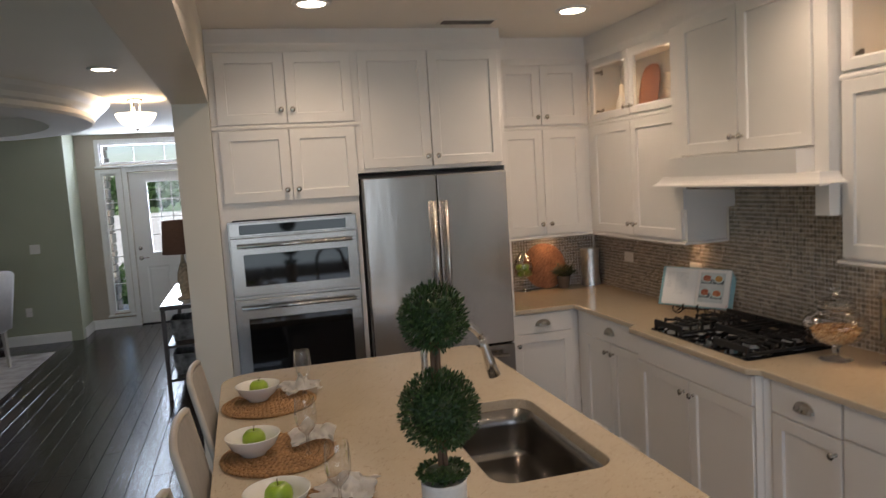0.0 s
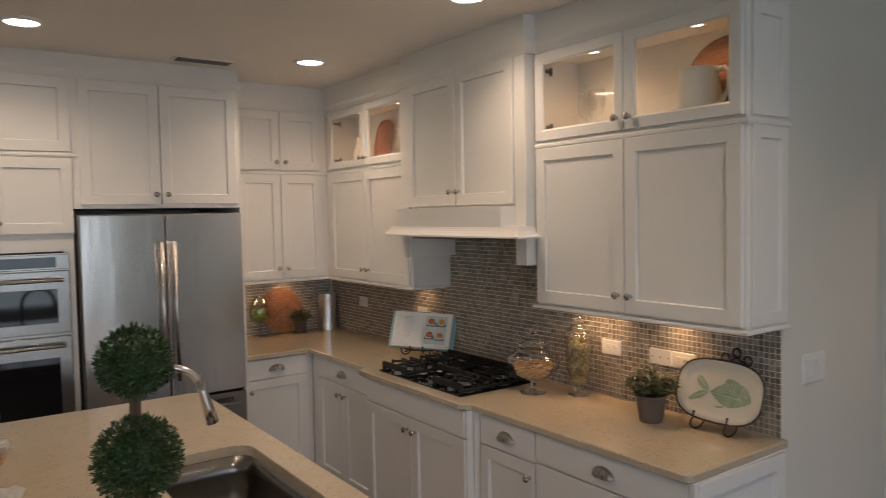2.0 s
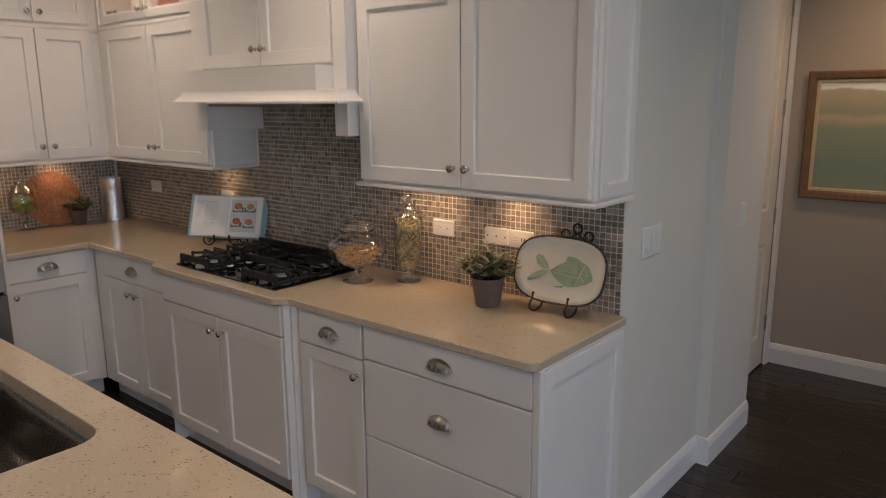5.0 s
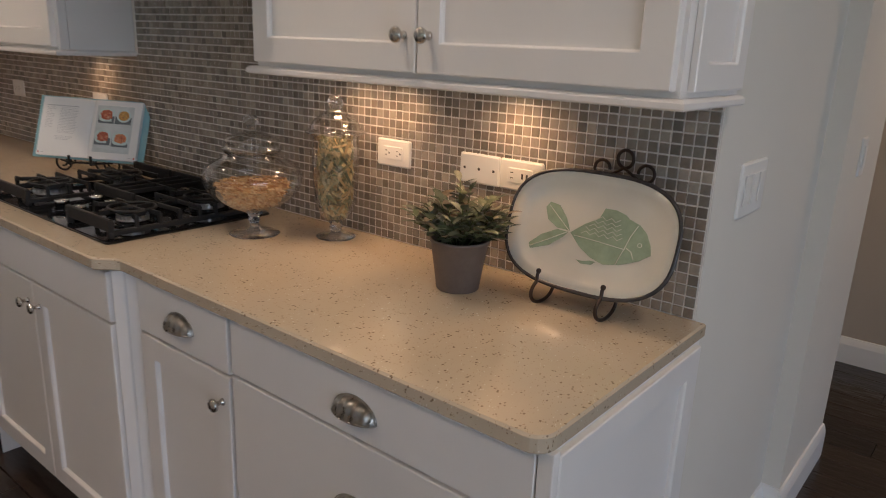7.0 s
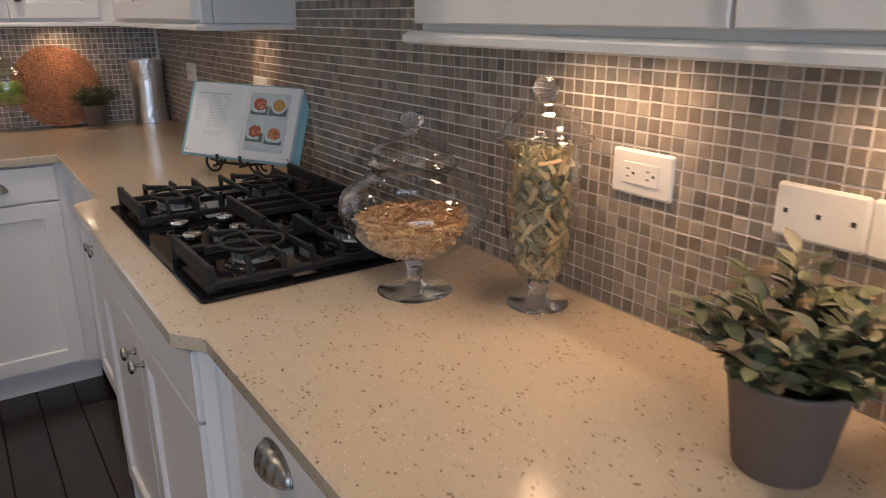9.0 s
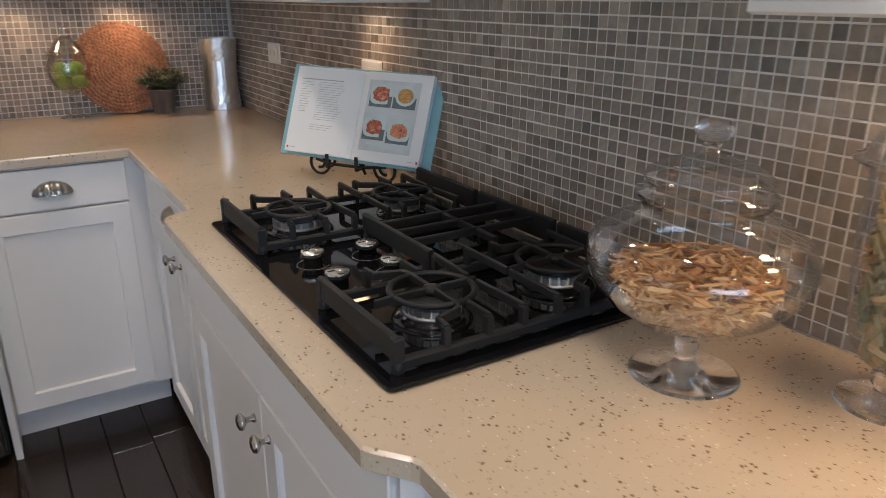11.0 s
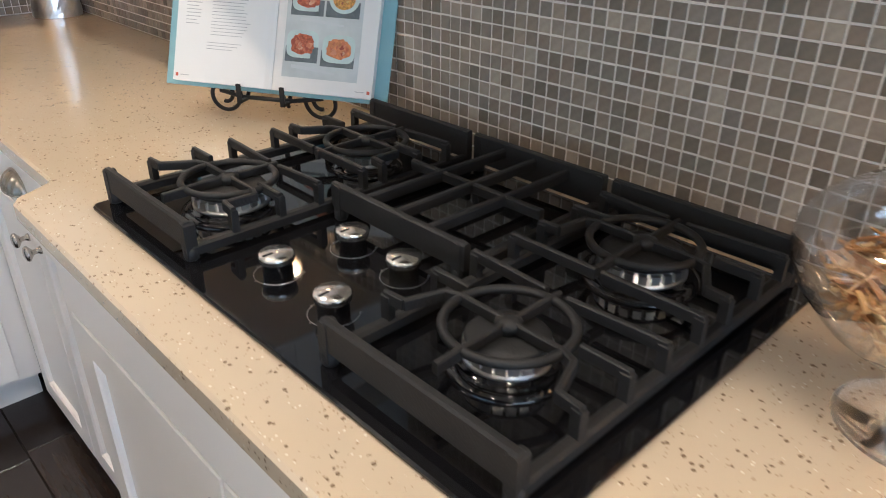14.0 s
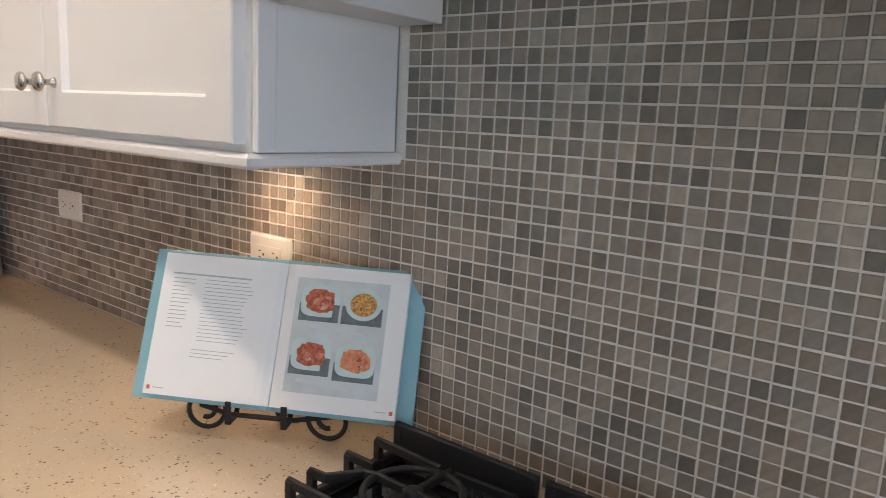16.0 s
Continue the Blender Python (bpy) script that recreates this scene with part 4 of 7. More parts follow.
def side_grate(y0, y1, burners):
    """A two-burner grate: a tall bar at the front, a taller one at the wall, low rails with standing fingers between."""
    bm = bmesh.new()
    bar(bm, (-0.538, y0 + 0.002), (-0.538, y1 - 0.002), 0.010, G0 + 0.017, TOP)
    grate = wpart("grate", bm, IRON, cook)
    bm = bmesh.new()
    bar(bm, (-0.088, y0 - 0.0005), (-0.088, y1 + 0.0005), 0.010, G0 + 0.014, TOP + 0.008)
    for yy in (y0 + 0.006, y1 - 0.006):
        bar(bm, (-0.536, yy), (-0.092, yy), 0.014, LOW0, LOW1)
        bar(bm, (-0.5445, yy), (-0.530, yy), 0.012, G0 + 0.003, TOP - 0.002)
        bar(bm, (-0.0945, yy), (-0.0845, yy), 0.0125, G0 + 0.003, TOP + 0.006)
        for fx in (-0.537, -0.088):
            lathe(bm, [(0.007, G0), (0.0085, G0 + 0.002), (0.0085, G0 + 0.012), (0.006, G0 + 0.016)], 12, (fx, yy))
    wpart("rail", bm, IRON, grate)
    bm = bmesh.new()
    for edge, sy in ((y0 + 0.006, 1), (y1 - 0.006, -1)):
        finger(bm, ((-0.287, edge), (-0.287, edge + sy * 0.108)))
    for bx, by, r in burners:
        rr = 0.060
        ring = [(bx + rr * math.cos(2 * math.pi * k / 44), by + rr * math.sin(2 * math.pi * k / 44), TOP - 0.0055) for k in range(44)]
        tube(bm, ring, 0.0047, 8, True)
        for a in (0, 90, 180, 270):
            c, sn = math.cos(radians(a)), math.sin(radians(a))
            bar(bm, (bx, by), (bx + c * rr, by + sn * rr), 0.0066, TOP - 0.011, TOP - 0.0004)
        lathe(bm, [(0.012, TOP - 0.012), (0.013, TOP - 0.002), (0.005, TOP + 0.0008), (0, TOP + 0.001)], 16, (bx, by))
        for edge, sy in ((y0 + 0.006, 1), (y1 - 0.006, -1)):
            finger(bm, ((bx - 0.048, edge), (bx - 0.046, edge + sy * 0.022), (bx - 0.006, by - sy * (rr + 0.016)), (bx, by - sy * rr)))
            finger(bm, ((bx + 0.016, edge), (bx + 0.016, edge + sy * 0.046)))
            finger(bm, ((bx + 0.073, edge), (bx + 0.072, edge + sy * 0.030), (bx + rr + 0.008, by - sy * 0.012)))
        bar(bm, (bx + rr, by), (bx + rr + 0.012, by), 0.0066, TOP - 0.012, TOP - 0.0006)
        bar(bm, (bx - rr, by), (bx - rr - 0.030, by), 0.0066, TOP - 0.012, TOP - 0.0006, TOP - 0.014, TOP - 0.002)
    wpart("finger_set", bm, IRON, grate)


side_grate(1.741, 1.974, BURNERS[:2])
side_grate(1.247, 1.482, BURNERS[2:])
bm = bmesh.new()
bar(bm, (-0.088, 1.496), (-0.088, 1.727), 0.010, G0 + 0.014, TOP + 0.008)
grate = wpart("grate", bm, IRON, cook)
bm = bmesh.new()
for yy in (1.5035, 1.7195):
    bar(bm, (-0.345, yy), (-0.092, yy), 0.014, LOW0, LOW1)
    bar(bm, (-0.3515, yy), (-0.338, yy), 0.0125, G0 + 0.003, TOP - 0.002)
    bar(bm, (-0.0945, yy), (-0.0845, yy), 0.0125, G0 + 0.003, TOP + 0.006)
    for fx in (-0.345, -0.088):
        lathe(bm, [(0.007, G0), (0.0085, G0 + 0.002), (0.0085, G0 + 0.012), (0.006, G0 + 0.016)], 12, (fx, yy))
bar(bm, (-0.345, 1.492), (-0.345, 1.731), 0.010, G0 + 0.017, TOP)
for yy in (1.555, 1.611, 1.667):
    bar(bm, (-0.345, yy), (-0.092, yy), 0.009, TOP - 0.013, TOP)
bar(bm, (-0.215, 1.497), (-0.215, 1.725), 0.009, TOP - 0.014, TOP - 0.001)
wpart("rail", bm, IRON, grate)


# ---- glass jars with dried pasta ----
def vessel(name, label, at, outer, category="jar", wall=0.003):
    ob = stand(name, label, category, (*at, COUNTER))
    return ob


def strips(rng, n, length, width, where):
    """Loose curled ribbons, each laid at a place and turn that where() gives."""
    bm = bmesh.new()
    for _ in range(n):
        p, axis = where()
        l, w = length * rng.uniform(0.6, 1.25), width * rng.uniform(0.8, 1.2)
        d = Vector(axis).normalized()
        s = d.cross(Vector((rng.uniform(-1, 1), rng.uniform(-1, 1), rng.uniform(0.2, 1)))).normalized()
        u = d.cross(s)
        bend = rng.uniform(-0.25, 0.25) * l
        rows = []
        for k in range(4):
            f = k / 3 - 0.5
            c = Vector(p) + d * l * f + u * bend * (0.25 - f * f)
            rows.append([c - s * w / 2 - u * 0.0008, c + s * w / 2 - u * 0.0008, c + s * w / 2 + u * 0.0008, c - s * w / 2 + u * 0.0008])
        loft(bm, rows)
    return bm


PASTA = varied("dried_pasta", [(0.60, 0.34, 0.13), (0.66, 0.42, 0.18), (0.46, 0.24, 0.08), (0.70, 0.50, 0.26), (0.38, 0.18, 0.06)], 0.6, False, spread=0.12)
SPINACH = varied("mixed_dried_pasta", [(0.30, 0.29, 0.15), (0.58, 0.47, 0.25), (0.20, 0.22, 0.12), (0.50, 0.36, 0.17), (0.42, 0.40, 0.24), (0.16, 0.15, 0.08)], 0.6, False, spread=0.15)
rng = random.Random(5)
JX, JY = -0.234, 1.079
jar = stand("apothecary_jar", "wide footed glass jar with a lid, half full of pasta", "jar", (JX, JY, COUNTER))
bm = bmesh.new()
lathe(bm, [(0.0, 0.0008), (0.064, 0.0008), (0.0665, 0.0030), (0.062, 0.0055), (0.030, 0.0090), (0.016, 0.0130), (0.0125, 0.0200), (0.0120, 0.0340), (0.0150, 0.0400), (0.0125, 0.0460), (0.0165, 0.0540), (0.024, 0.0600), (0.0, 0.0630)], 48, (0, 0), False)
part("foot", bm, GLASS, jar, "solid glass stem and round foot").visible_shadow = False
bm = bmesh.new()
lathe(bm, [(0.006, 0.0635), (0.024, 0.0640), (0.046, 0.0700), (0.072, 0.0810), (0.100, 0.1000), (0.120, 0.1240), (0.129, 0.1480), (0.128, 0.1640), (0.119, 0.1800), (0.100, 0.1940), (0.080, 0.2030), (0.071, 0.2120), (0.070, 0.2200), (0.074, 0.2232)], 56, (0, 0), False)
part("bowl", bm, BLOWN, jar).visible_shadow = False
bm = bmesh.new()
lathe(bm, [(0.068, 0.2168), (0.070, 0.2248), (0.077, 0.2272), (0.077, 0.2304), (0.069, 0.2328), (0.066, 0.2440), (0.071, 0.2472), (0.067, 0.2528), (0.050, 0.2632), (0.028, 0.2696), (0.012, 0.2736), (0.010, 0.2856)], 48, (0, 0), False)
lid = part("lid", bm, BLOWN, jar, "stepped domed lid")
lid.visible_shadow = False
bm = bmesh.new()
lathe(bm, [(0, 0.2824), (0.0105, 0.2832), (0.0105, 0.2872), (0.0160, 0.2904), (0.0205, 0.2968), (0.0205, 0.3032), (0.0150, 0.3104), (0, 0.3136)], 32, (0, 0), False)
part("finial", bm, GLASS, lid, "solid glass ball").visible_shadow = False


def in_bowl():
    a, r = rng.uniform(0, 2 * math.pi), math.sqrt(rng.random())
    z = 0.080 + 0.060 * rng.random()
    lim = 0.034 + (0.112 - 0.034) * min(1.0, ((z - 0.070) / 0.075) ** 0.62)
    z = min(z, 0.143 + 0.006 * math.cos(a * 3) * r)
    return (r * lim * 0.90 * math.cos(a), r * lim * 0.90 * math.sin(a), z), (rng.uniform(-1, 1), rng.uniform(-1, 1), rng.uniform(-0.25, 0.25) + 0.5 * r * (0.145 - z) / 0.07)


tagged(solid("pasta", strips(rng, 2100, 0.024, 0.0042, in_bowl), PASTA, "short golden pasta ribbons heaped in the glass jar", "pasta", m=pose(JX, JY, COUNTER)), kind="stuff")

KX, KY = -0.098, 0.910
jar = stand("apothecary_jar", "tall slim footed glass jar full of green and yellow pasta", "jar", (KX, KY, COUNTER))
bm = bmesh.new()
lathe(bm, [(0.0, 0.0008), (0.050, 0.0008), (0.0525, 0.0030), (0.049, 0.0055), (0.022, 0.0090), (0.0135, 0.0130), (0.0125, 0.0220), (0.0175, 0.0280), (0.0125, 0.0340), (0.018, 0.0400), (0.0, 0.0440)], 44, (0, 0), False)
part("foot", bm, GLASS, jar, "solid glass stem and round foot").visible_shadow = False
bm = bmesh.new()
lathe(bm, [(0.006, 0.0445), (0.020, 0.0460), (0.036, 0.0580), (0.047, 0.0760), (0.054, 0.1040), (0.0585, 0.1450), (0.061, 0.1950), (0.061, 0.2380), (0.060, 0.2620), (0.065, 0.2710)], 48, (0, 0), False)
part("bowl", bm, BLOWN, jar).visible_shadow = False
bm = bmesh.new()
lathe(bm, [(0.058, 0.2620), (0.060, 0.2728), (0.078, 0.2773), (0.078, 0.2818), (0.066, 0.2854), (0.064, 0.2935), (0.057, 0.3070), (0.041, 0.3205), (0.032, 0.3250), (0.030, 0.3304), (0.016, 0.3367)], 48, (0, 0), False)
lid = part("lid", bm, BLOWN, jar, "stepped domed lid")
lid.visible_shadow = False
bm = bmesh.new()
lathe(bm, [(0, 0.3349), (0.0165, 0.3358), (0.0145, 0.3412), (0.0190, 0.3466), (0.0205, 0.3556), (0.0170, 0.3664), (0.0070, 0.3727), (0, 0.3736)], 32, (0, 0), False)
part("finial", bm, GLASS, lid, "solid glass knob").visible_shadow = False


def in_tall():
    a, r = rng.uniform(0, 2 * math.pi), math.sqrt(rng.random())
    z = 0.064 + 0.192 * rng.random()
    lim = 0.028 + 0.026 * min(1, (z - 0.055) / 0.06)
    return (r * lim * 0.84 * math.cos(a), r * lim * 0.84 * math.sin(a), z), (-math.sin(a) * r + rng.uniform(-0.5, 0.5) * (1.1 - r), math.cos(a) * r + rng.uniform(-0.5, 0.5) * (1.1 - r), rng.uniform(-2.0, 2.0))


tagged(solid("pasta", strips(rng, 700, 0.034, 0.0072, in_tall), SPINACH, "green and cream pasta twists filling the tall jar", "pasta", m=pose(KX, KY, COUNTER)), kind="stuff")


# ---- plants ----
LEAF = varied("pale_green_leaf", [(0.095, 0.115, 0.055), (0.13, 0.15, 0.075), (0.17, 0.18, 0.11), (0.070, 0.085, 0.045), (0.21, 0.21, 0.15), (0.16, 0.12, 0.07)], 0.5, False, spread=0.2, grain_scale=60)
NEEDLE = varied("dark_boxwood_leaf", [(0.022, 0.055, 0.012), (0.034, 0.075, 0.018), (0.016, 0.042, 0.010), (0.050, 0.095, 0.024)], 0.5, False, spread=0.25, grain_scale=80)
STALK = mat("green_stalk", (0.10, 0.13, 0.05), 0.6, spread=0.2, scale=60)
BARK = mat("brown_bark", (0.13, 0.075, 0.045), 0.8, spread=0.35, scale=30, bump=0.5, fine_scale=90, stretch=(1, 1, 0.3))
POT = mat("matt_grey_brown_pot", (0.16, 0.125, 0.105), 0.65, spread=0.08, scale=25, fine=0.05, bump=0.1)
SOIL = mat("dark_soil", (0.03, 0.022, 0.016), 0.95, spread=0.4, scale=120, bump=0.6)


def leaf(bm, p, d, up, l, w, fold=0.25, droop=0.15):
    d = Vector(d).normalized()
    s = d.cross(Vector(up)).normalized()
    n = s.cross(d)
    pts = []
    for f, g in ((0.0, 0.10), (0.28, 0.85), (0.55, 1.0), (0.82, 0.6), (1.0, 0.04)):
        c = Vector(p) + d * l * f - n * droop * l * f * f
        pts.append((c, g * w / 2))
    rows = [[bm.verts.new(c - s * g + n * fold * g), bm.verts.new(c), bm.verts.new(c + s * g + n * fold * g)] for c, g in pts]
    for a, b in zip(rows, rows[1:]):
        for k in (0, 1):
            bm.faces.new((a[k], a[k + 1], b[k + 1], b[k])).smooth = True


def potted_plant(x, y, scale, seed, label):
    r = random.Random(seed)
    ob = stand("potted_plant", label, "plant", (x, y, COUNTER), "small potted plants")
    s = scale
    bm = bmesh.new()
    lathe(bm, [(0.0, 0.0), (0.039 * s, 0.0), (0.041 * s, 0.002), (0.055 * s, 0.094 * s), (0.0575 * s, 0.095 * s), (0.0575 * s, 0.100 * s), (0.053 * s, 0.100 * s), (0.050 * s, 0.086 * s), (0.0, 0.086 * s)], 40, (0, 0), False)
    part("pot", bm, POT, ob, "matt grey-brown pot")
    bm = bmesh.new()
    lathe(bm, [(0.0505 * s, 0.0865 * s), (0.03 * s, 0.091 * s), (0, 0.092 * s)], 20, (0, 0), False)
    part("soil", bm, SOIL, ob)
    stems, leaves = bmesh.new(), bmesh.new()
    for k in range(58):
        a = 2 * math.pi * k / 58 * 5.1 + r.uniform(-0.3, 0.3)
        out = math.sqrt((k + 0.5) / 58)
        base = Vector((0.030 * s * out * math.cos(a), 0.030 * s * out * math.sin(a), 0.088 * s))
        lean = 0.10 + 0.95 * out
        d = Vector((math.cos(a) * lean, math.sin(a) * lean, 1.0)).normalized()
        length = s * r.uniform(0.075, 0.125) * (1.06 - 0.22 * out)
        pts = [base + d * length * f + Vector((0, 0, -0.022 * s * out * f * f)) for f in (0, 0.35, 0.7, 1.0)]
        tube(stems, pts, 0.0011 * s, 5)
        for j in range(9):
            f = 0.25 + 0.75 * (j + 0.5) / 9
            p = base + d * length * f + Vector((0, 0, -0.022 * s * out * f * f))
            b = a + j * 2.4 + r.uniform(-0.4, 0.4)
            side = Vector((math.cos(b), math.sin(b), r.uniform(0.0, 0.7)))
            leaf(leaves, p, side + d * 0.5, (r.uniform(-0.3, 0.3), r.uniform(-0.3, 0.3), 1), s * r.uniform(0.023, 0.035), s * r.uniform(0.012, 0.017), 0.3, 0.25)
    part("stem", stems, STALK, ob)
    part("foliage", leaves, LEAF, ob, "dense small oval grey-green leaves")


potted_plant(-0.187, 0.424, 1.12, 3, "grey-green leafy plant in a matt brown pot")
potted_plant(-0.325, 3.545, 0.92, 9, "small leafy plant in a matt brown pot before the charger")

WHITE_POT = mat("white_marbled_pot", (0.72, 0.71, 0.69), 0.5, spread=0.10, scale=14, fine=0.05, bump=0.1)
TX, TY0 = -2.211, 0.200
topiary = stand("topiary", "double-ball boxwood topiary in a white marbled pot", "plant", (TX, TY0, COUNTER))
bm = bmesh.new()
lathe(bm, [(0, 0), (0.046, 0), (0.049, 0.004), (0.053, 0.170), (0.055, 0.178), (0.051, 0.179), (0.048, 0.164), (0, 0.164)], 40, (0, 0), False)
part("pot", bm, WHITE_POT, topiary)
bm = bmesh.new()
for ox, oy in ((-0.006, 0.003), (0.006, -0.002), (0.001, 0.007)):
    tube(bm, [(ox + 0.003 * math.sin(z * 40), oy + 0.003 * math.cos(z * 33), z) for z in (0.13, 0.17, 0.22, 0.29, 0.37, 0.45, 0.54)], 0.0055, 7)
part("trunk", bm, BARK, topiary)
r = random.Random(21)
for name, cz, rad, count in (("lower_ball", 0.341, 0.092, 4200), ("upper_ball", 0.556, 0.076, 3000), ("base_leaves", 0.192, 0.058, 800)):
    bm = bmesh.new()
    for _ in range(count):
        v = Vector((r.gauss(0, 1), r.gauss(0, 1), r.gauss(0, 1) if name != "base_leaves" else abs(r.gauss(0, 0.35)))).normalized()
        q = rad * r.uniform(0.78, 1.0) * (1 + 0.05 * noise.noise(v * 3.0 + Vector((cz * 9, 0, 0))))
        flat = 0.45 if name == "base_leaves" else 1.0
        p = Vector((v.x * q, v.y * q, cz + v.z * q * flat))
        t = Vector((r.gauss(0, 1), r.gauss(0, 1), r.gauss(0, 1)))
        leaf(bm, p, v * 0.9 + t * 0.6 + Vector((0, 0, 0.25)), t, r.uniform(0.008, 0.014), r.uniform(0.0030, 0.0050), 0.2, 0.1)
    part(name, bm, NEEDLE, topiary, "clipped dark green sprigs")
    bm = bmesh.new()
    bmesh.ops.create_icosphere(bm, subdivisions=3, radius=rad * 0.74, matrix=Matrix.Translation((0, 0, cz)) @ Matrix.Diagonal((1, 1, 0.4 if name == "base_leaves" else 1, 1)))
    part("core", bm, NEEDLE, topiary)

# ---- fish platter on a wrought stand ----
GLAZE = mat("cream_glaze", (0.74, 0.70, 0.60), 0.14, spread=0.04, scale=12, coat=0.4)
GLAZE_RIM = mat("dark_glaze_rim", (0.05, 0.045, 0.045), 0.25, spread=0.2, scale=30)
FISH = mat("pale_green_glaze", (0.36, 0.44, 0.30), 0.2, spread=0.16, scale=40, coat=0.3)
FISH_LINE = mat("light_glaze_line", (0.66, 0.66, 0.54), 0.25)


def leaning(x, y, z, face, lean):
    """A frame for a thing that leans back: x across, y up its face, z out of it. face: degrees of the face's heading."""
    return pose(x, y, z, 0, 0, face + 90) @ pose(0, 0, 0, 90 - lean)


PM = leaning(-0.118, 0.172, 0.948, 180, 17) 
platter = stand("platter", "cream glazed platter with a dark rim and a green fish", "platter", (0, 0, 0))
platter.matrix_world = PM
PW, PH = 0.375, 0.246


def oblong(w, h, n, z, seg=64):
    """A rounded oblong (superellipse) ring standing on its lowest point."""
    out = []
    for k in range(seg):
        a = 2 * math.pi * k / seg
        c, s = math.cos(a), math.sin(a)
        out.append((0.5 * w * math.copysign(abs(c) ** (2 / n), c), PH / 2 + 0.5 * h * math.copysign(abs(s) ** (2 / n), s), z))
    return out


bm = bmesh.new()
loft(bm, [oblong(PW * 0.62, PH * 0.56, 3.4, -0.004), oblong(PW * 0.80, PH * 0.76, 3.4, 0.002), oblong(PW - 0.006, PH - 0.006, 2.9, 0.018), oblong(PW - 0.010, PH - 0.010, 2.9, 0.022), oblong(PW * 0.84, PH * 0.80, 3.4, 0.009), oblong(PW * 0.72, PH * 0.66, 3.4, 0.0045), oblong(PW * 0.5, PH * 0.44, 3.0, 0.0035)], True, True, True)
part("dish", bm, GLAZE, platter)
bm = bmesh.new()
tube(bm, oblong(PW - 0.005, PH - 0.005, 2.9, 0.020), 0.0042, 8, True)
part("rim", bm, GLAZE_RIM, platter, "dark brown rim")


def flat_shape(pts, z, t=0.0012):
    bm = bmesh.new()
    loft(bm, [[(x, y, z - 0.0006) for x, y in pts], [(x, y, z + t) for x, y in pts]])
    return bm


# the fish: body with back fin, head, two tail lobes
FZ = 0.0042
body = [(-0.044, 0.117), (-0.017, 0.139), (0.012, 0.156), (0.020, 0.178), (0.044, 0.178), (0.066, 0.172), (0.073, 0.166), (0.098, 0.158), (0.115, 0.144), (0.127, 0.123), (0.132, 0.105), (0.109, 0.089), (0.072, 0.074), (0.041, 0.068), (0.011, 0.076), (-0.017, 0.092)]
part("fish", flat_shape(body, FZ), FISH, platter, "green glazed fish body")
for lobe in ([(-0.046, 0.120), (-0.060, 0.145), (-0.082, 0.168), (-0.104, 0.171), (-0.112, 0.158), (-0.101, 0.134), (-0.076, 0.121)], [(-0.049, 0.117), (-0.075, 0.118), (-0.109, 0.101), (-0.141, 0.071), (-0.127, 0.067), (-0.087, 0.082), (-0.059, 0.105)], [(0.024, 0.070), (0.015, 0.062), (-0.006, 0.060), (-0.019, 0.066), (-0.004, 0.066), (0.012, 0.070)]):
    part("fin", flat_shape(lobe, FZ), FISH, platter)
bm = bmesh.new()
for line in ([(0.095, 0.156), (0.084, 0.132), (0.079, 0.113), (0.066, 0.073)], [(-0.035, 0.113), (-0.005, 0.112), (0.026, 0.110), (0.079, 0.106)], [(-0.104, 0.164), (-0.076, 0.142), (-0.048, 0.120)], [(-0.130, 0.072), (-0.090, 0.094), (-0.052, 0.116)], [(0.100, 0.090), (0.092, 0.104), (0.080, 0.110)]):
    tube(bm, [(x, y, FZ + 0.0014) for x, y in line], 0.0010, 5)
for j in range(5):
    pts = [(-0.020 + j * 0.007 + k * 0.0098, 0.120 + j * 0.0085 + (0.0065 if (k + j) % 2 else 0), FZ + 0.0014) for k in range(10 - j)]
    tube(bm, pts, 0.0008, 5)
tube(bm, [(0.106 + 0.004 * math.cos(a), 0.120 + 0.004 * math.sin(a), FZ + 0.0014) for a in [k * math.pi / 6 for k in range(12)]], 0.0008, 5, True)
part("scale_lines", bm, FISH_LINE, platter, "pale lines of scales and gill")


def spiral(cx, cz, r0, r1, a0, turns, n=28):
    return [(cx + (r0 + (r1 - r0) * k / n) * math.cos(radians(a0) + 2 * math.pi * turns * k / n), cz + (r0 + (r1 - r0) * k / n) * math.sin(radians(a0) + 2 * math.pi * turns * k / n)) for k in range(n + 1)]


easel = stand("plate_stand", "dark wrought-iron plate stand with scrolled feet", "plate stand", (-0.118, 0.172, COUNTER), turn=90)
# local: x across, y towards the viewer
for sx in (-0.072, 0.072):
    bm = bmesh.new()
    hook = [(sx, 0.036, 0.072), (sx, 0.0395, 0.066), (sx, 0.041, 0.053)]
    ring = [(sx, 0.016 + 0.044 * math.cos(radians(52 - 13 * k)), 0.0300 + 0.0260 * math.sin(radians(52 - 13 * k))) for k in range(21)]
    tube(bm, hook + ring, 0.0038, 8)
    bmesh.ops.create_icosphere(bm, subdivisions=2, radius=0.0055, matrix=Matrix.Translation((sx, 0.036, 0.073)))
    part("foot", bm, DARK_METAL, easel)
bm = bmesh.new()
tube(bm, [(0, -0.030, 0.036), (0, -0.070, 0.020), (0, -0.098, 0.0042)], 0.0038, 8)
part("prop", bm, DARK_METAL, easel)
bm = bmesh.new()
